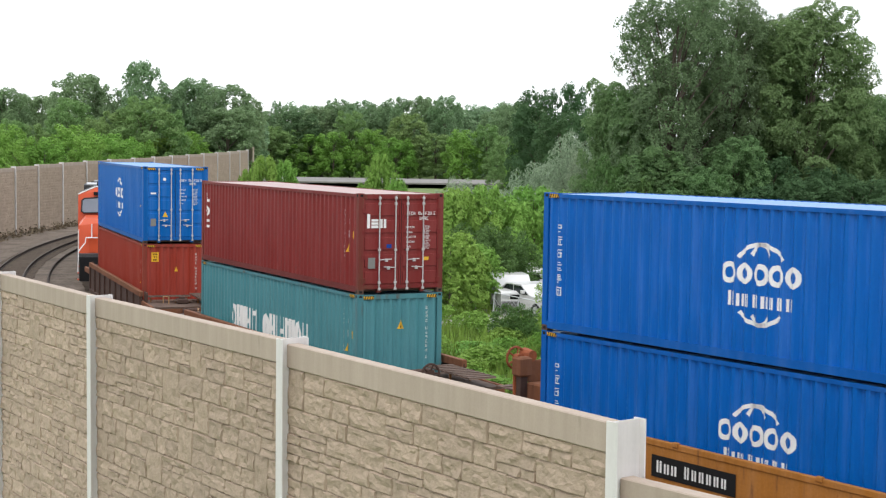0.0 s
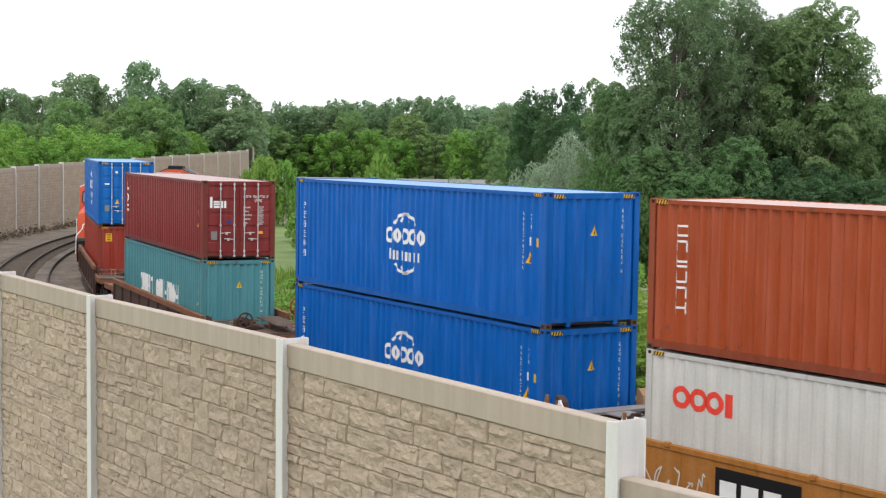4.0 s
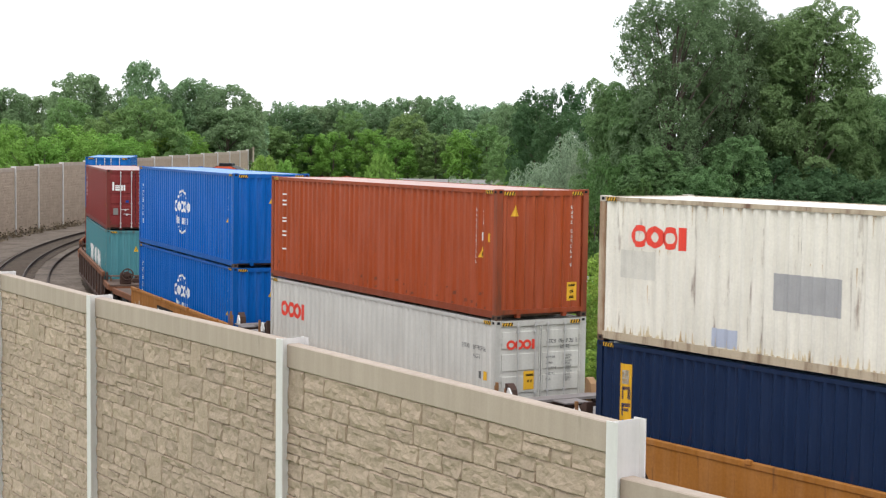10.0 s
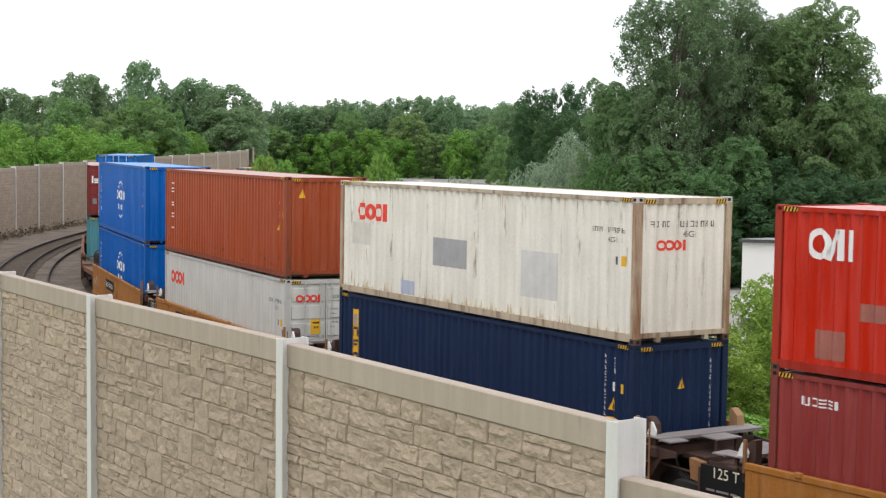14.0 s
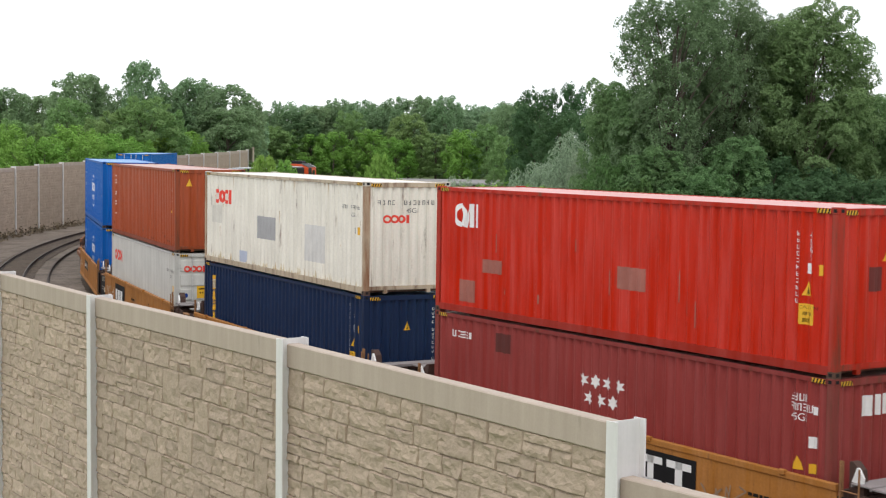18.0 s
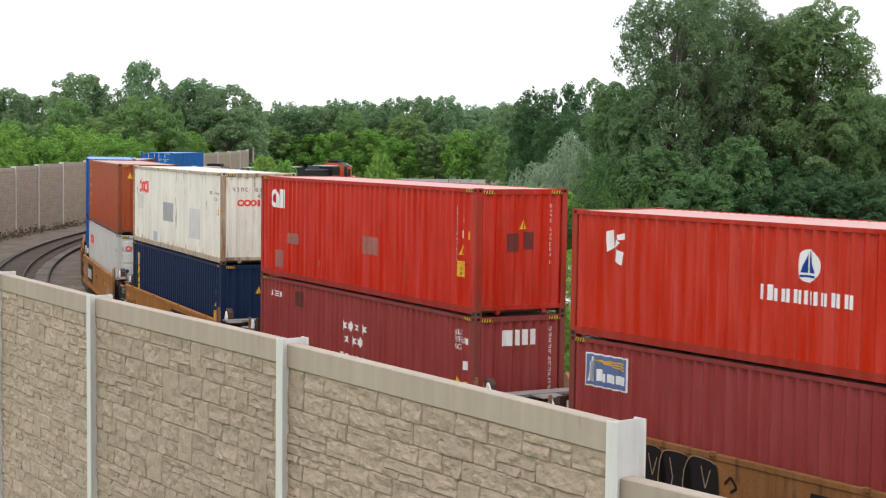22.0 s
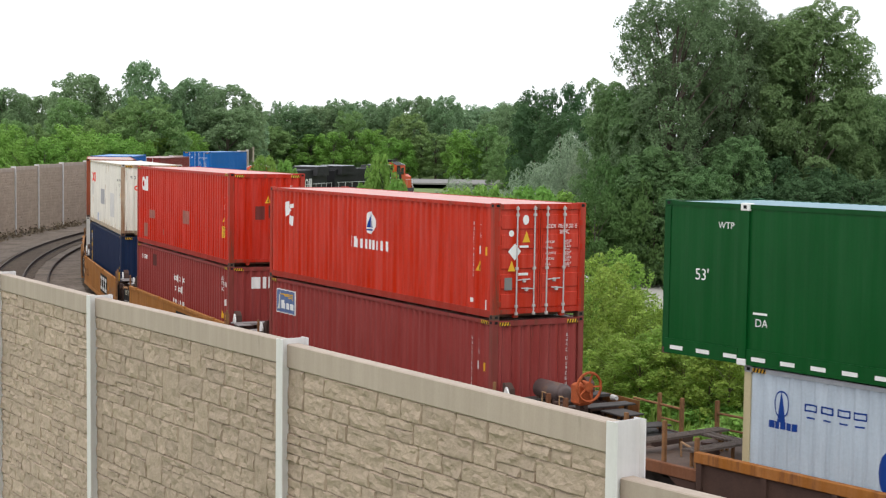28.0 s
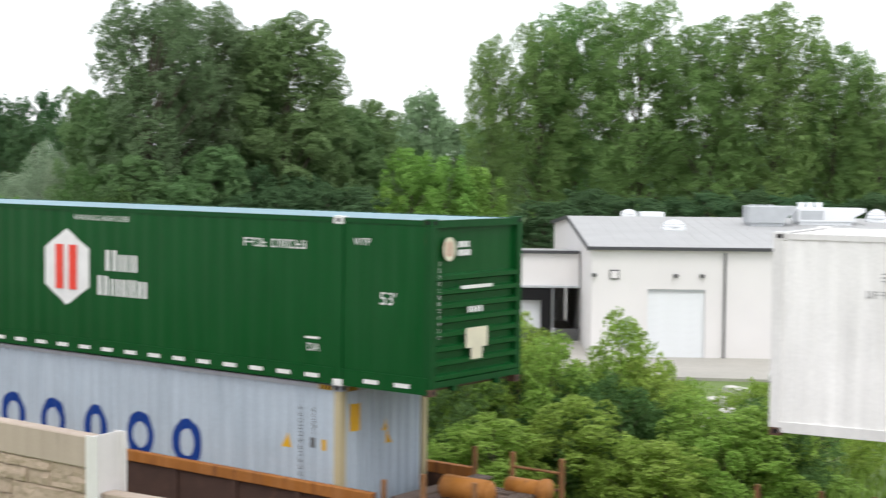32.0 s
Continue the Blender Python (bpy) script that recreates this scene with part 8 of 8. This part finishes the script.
        sd_("number_panel", [rect(0.55, 0.87, 2.85, 0.40)], M_BLK, "black number panel")
        decal("number_marking", bars(0.68, 0.96, 0.22, [0.13, 0.16, 0.16, 0.13], 0.11) + bars(2.02, 0.96, 0.22, [0.09, 0.11, 0.11, 0.06, 0.11, 0.11], 0.11), M_SPRAYW, c, "side", 1.458, None, (), 0.004)
        for x_, z_ in ((3.48, 1.11), (5.52, 1.09)):
            sd_("yellow_plate", [rect(x_, z_, 0.4, 0.12)], M_YEL)
        sd_("writing", letters("40", -5.85, 0.72, 0.26), M_SPRAYB)
well_car(OFF["green"], "rusty orange single well car", P_WELLR, False, scrawl=0, gear=False)
well_car(OFF["last"], "rusty brown well car at the tail", P_WELLB, False, scrawl=0)

# ---- the train: two locomotives ----
M_LBLK = mat("black locomotive paint", (0.012, 0.012, 0.013), 0.5, 0, 0.2, 1, spec=0.2)
M_LRED = mat("orange red locomotive paint", (0.62, 0.085, 0.022), 0.4, 0, 0.06, 1)
# the pane's pale base colour stands for the sky mirrored in it
M_LGLASS = glassmat("windscreen glass toned as sky reflection", (0.17, 0.20, 0.24), 0.15)
M_LGREY = mat("grey locomotive frame", (0.06, 0.06, 0.062), 0.7, 0, 0.2, 2)


def locomotive(off, cab_front, label):
    """Drawn with its cab towards -x; turned about when the cab trails."""
    c = thing("locomotive", label, "locomotive", "locomotives of the train")
    f_ = 1 if cab_front else -1
    X = lambda a, b: sorted((f_ * a, f_ * b))

    def bx(name, x0, x1, y0, y1, z0, z1, material, parent=c, ch=0.0, lbl=""):
        return part(name, Mesh().box(*X(x0, x1), y0, y1, z0, z1, chamfer=ch), material, parent, lbl)

    bx("underframe", -10.6, 10.6, -1.5, 1.5, 1.25, 1.62, M_LGREY)
    bx("fuel_tank", -3.4, 3.4, -1.35, 1.35, 0.45, 1.25, M_LBLK, ch=0.15)
    bx("long_hood", -5.4, 9.6, -0.95, 0.95, 1.62, 4.15, M_LBLK, ch=0.08)
    bx("hood_end", 9.6, 10.1, -0.95, 0.95, 1.62, 4.0, M_LBLK, ch=0.08)
    rad = part("radiator", Mesh().prism([(f_ * 5.4, 3.5), (f_ * 5.9, 4.45), (f_ * 9.2, 4.45), (f_ * 9.5, 3.5)] if f_ > 0 else [(f_ * 9.5, 3.5), (f_ * 9.2, 4.45), (f_ * 5.9, 4.45), (f_ * 5.4, 3.5)], -1.45, 1.45), M_LBLK, c)
    bx("radiator_top", 6.0, 9.1, -1.3, 1.3, 4.45, 4.52, M_GALV, rad)
    bx("brake_blister", -4.8, -2.6, -1.25, 1.25, 3.0, 4.45, M_LBLK, ch=0.1)
    bx("blister_top", -4.7, -2.7, -1.1, 1.1, 4.45, 4.52, M_GALV)
    bx("exhaust", -0.8, 0.6, -0.4, 0.4, 4.15, 4.5, M_LGREY)
    for k in range(9):
        x0 = -2.2 + k * 0.8
        for sy in (-1, 1):
            bx("hood_door", x0, x0 + 0.72, *sorted((sy * 0.95, sy * 0.965)), 1.8, 3.4, M_LBLK)
    for sy in (-1, 1):
        pl = ring(3.6, 2.65, 0.5, 0.55, 0.16) + [rect(4.3, 2.1, 0.2, 1.1), rect(4.65, 2.1, 0.2, 1.1), rect(5.0, 2.1, 0.2, 1.1)]
        m = Mesh()
        for q in pl:
            m.add([(u if sy < 0 else -u, sy * 0.972, z) for u, z in q], [tuple(range(len(q)))])
        part("emblem_marking", m, M_WHITE, c, "white emblem bars")
    def section(x_of, outline):
        return [(f_ * x_of(z), y, z) for y, z in outline]

    def loft(front, back):
        n = len(front)
        return Mesh().add(front + back, [tuple(range(n)), tuple(range(2 * n - 1, n - 1, -1))] + [(i, n + i, n + (i + 1) % n, (i + 1) % n) for i in range(n)])

    rake = lambda z: -8.2 + max(0.0, z - 3.35) * 0.30
    shell = [(-1.5, 1.62), (-1.5, 4.38), (-0.65, 4.76), (0.65, 4.76), (1.5, 4.38), (1.5, 1.62)]
    cab = part("cab", loft(section(rake, shell), section(lambda z: -5.4, shell)), M_LRED, c, "orange red cab")
    roof_ = [(-1.47, 4.39), (-0.65, 4.77), (0.65, 4.77), (1.47, 4.39)]
    roof_ += [(y, z + 0.05) for y, z in roof_[::-1]]
    part("cab_roof", loft(section(lambda z: -7.72, roof_), section(lambda z: -5.42, roof_)), M_LBLK, cab, "black cab roof")
    for sy in (-1, 1):
        flank = [(f_ * x, z) for x, z in ((-7.3, 1.64), (-6.4, 4.36), (-5.41, 4.36), (-5.41, 1.64))][::f_]
        part("side_panel", Mesh().prism(flank, *sorted((sy * 1.495, sy * 1.506))), M_LBLK, cab, "black rear part of the cab side")
    edge = Mesh()
    for p, q in zip(shell[1:], shell[2:5]):
        edge.tube((f_ * rake(p[1]), p[0], p[1] + 0.02), (f_ * rake(q[1]), q[0], q[1] + 0.02), 0.035, n=6)
    part("roof_edge", edge, M_WHITE, cab, "white edge of the cab roof")
    bx("cooling_unit", -7.2, -6.0, -0.6, 0.6, 4.76, 5.06, M_LBLK, cab, 0.06)
    part("horn", Mesh().tube((f_ * -7.7, 0.35, 4.95), (f_ * -7.3, 0.35, 4.95), 0.10, 0.03, 10).tube((f_ * -7.5, 0.35, 4.76), (f_ * -7.5, 0.35, 4.95), 0.03, n=6), M_LBLK, cab)
    for sy in (-1, 1):
        for x0, x1 in ((-7.5, -6.7), (-6.5, -5.75)):
            bx("cab_window", x0, x1, *sorted((sy * 1.5, sy * 1.512)), 3.3, 4.1, M_CARG, cab)
        pane = [(sy * 0.10, 3.52), (sy * 1.20, 3.48), (sy * 1.34, 3.56), (sy * 1.32, 4.10), (sy * 1.20, 4.20), (sy * 0.10, 4.28)][::-sy * f_]
        rim = Mesh()
        for p, q in zip(pane, pane[1:] + pane[:1]):
            rim.tube((f_ * (rake(p[1]) - 0.02), *p), (f_ * (rake(q[1]) - 0.02), *q), 0.035, n=6)
        ws = part("windscreen", Mesh().add(section(lambda z: rake(z) - 0.012, pane), [tuple(range(6))]), M_LGLASS, cab, "windscreen toned pale as if reflecting sky")
        part("window_rubber", rim, M_RUBBER, ws)
        part("number_board", Mesh().box(*X(-8.02, -7.80), *sorted((sy * 0.25, sy * 0.75)), 4.36, 4.52), M_BLK, cab)
    bow = [(-1.42, 1.62), (-1.42, 2.95), (-1.15, 3.28), (1.15, 3.28), (1.42, 2.95), (1.42, 1.62)]
    nose = part("nose", loft(section(lambda z: -10.1 + max(0.0, z - 2.6) * 0.55, bow), section(lambda z: -8.2, [(y, z + (0.10 if z > 2 else 0)) for y, z in bow])), M_LRED, c, "orange red nose")
    bx("nose_door", -10.13, -10.09, -0.95, -0.28, 1.66, 2.55, M_LRED, nose, 0.01)
    part("emblem_marking", Mesh().add([(f_ * -10.112, 0.62 + u * -f_, z) for u, z in ring(0, 2.25, 0.42, 0.34, 0.11)[0]], [tuple(range(len(ring(0, 2.25, 0.42, 0.34, 0.11)[0])))]), M_WHITE, nose)
    for y_ in (-1.0, 1.0):
        rail_ = ((-10.22, y_ * 0.82, 3.05), (-10.22, y_ * 0.82, 2.40), (-10.24, y_ * 1.10, 2.38), (-10.30, y_ * 1.12, 2.15), (-10.62, y_ * 1.44, 1.75), (-10.70, y_ * 1.46, 0.75))
        hr = Mesh()
        for p, q in zip(rail_, rail_[1:]):
            hr.tube((f_ * p[0], *p[1:]), (f_ * q[0], *q[1:]), 0.028, n=6)
        part("step_handrail", hr.tube((f_ * -10.24, y_ * 1.10, 2.38), (f_ * -10.24, 0, 2.38), 0.028, n=6), M_WHITE, nose, "white step handrail")
    for sy in (-1, 1):
        part("headlight", Mesh().tube((f_ * -10.08, sy * 0.16, 2.9), (f_ * -9.85, sy * 0.16, 2.9), 0.11, n=12), M_WHITE, nose)
        for xx in np.arange(-10.3, 10.4, 1.7):
            part("handrail_post", Mesh().tube((float(xx), sy * 1.46, 1.62), (float(xx), sy * 1.46, 2.65), 0.02, n=6), M_WHITE, c)
        part("handrail", Mesh().tube((-10.4, sy * 1.46, 2.65), (10.4, sy * 1.46, 2.65), 0.02, n=6), M_WHITE, c)
        st = Mesh()
        for k in range(4):
            st.box(*X(-10.55 + 0.08 * k, -10.2 + 0.08 * k), *sorted((sy * 1.0, sy * 1.5)), 0.35 + 0.32 * k, 0.40 + 0.32 * k)
        part("steps", st, M_LRED, c)
    for sx in (-1, 1):
        part("plough" if sx == -f_ else "pilot", Mesh().box(*sorted((sx * 10.6, sx * 10.75)), -1.4, 1.4, 0.3, 1.5, chamfer=0.04), M_LBLK, c)
        part("coupler", Mesh().box(*sorted((sx * 10.7, sx * 11.2)), -0.16, 0.16, 0.72, 1.02, chamfer=0.04), M_CASTR, c)
        truck(c, sx * 6.9, 1.95, 3)
    MOVERS.append((c, off, 0.0, 6.9))
    return c


locomotive(91.3, False, "black diesel locomotive, its orange red cab trailing")
locomotive(113.9, True, "black diesel locomotive with an orange red cab leading the train")


# ---- what moves ----
def motions():
    for ob, off, z, half in MOVERS:
        walk(ob, [(t / 2, car_pose(gone(t / 2) + off, z, half)) for t in range(65)])
    for ob, ax in ROLLERS:
        walk(ob, [(t / 5, pose(ax, 0, WHEEL_R, 0, -math.degrees(gone(t / 5) / WHEEL_R), 0)) for t in range(161)])


motions()
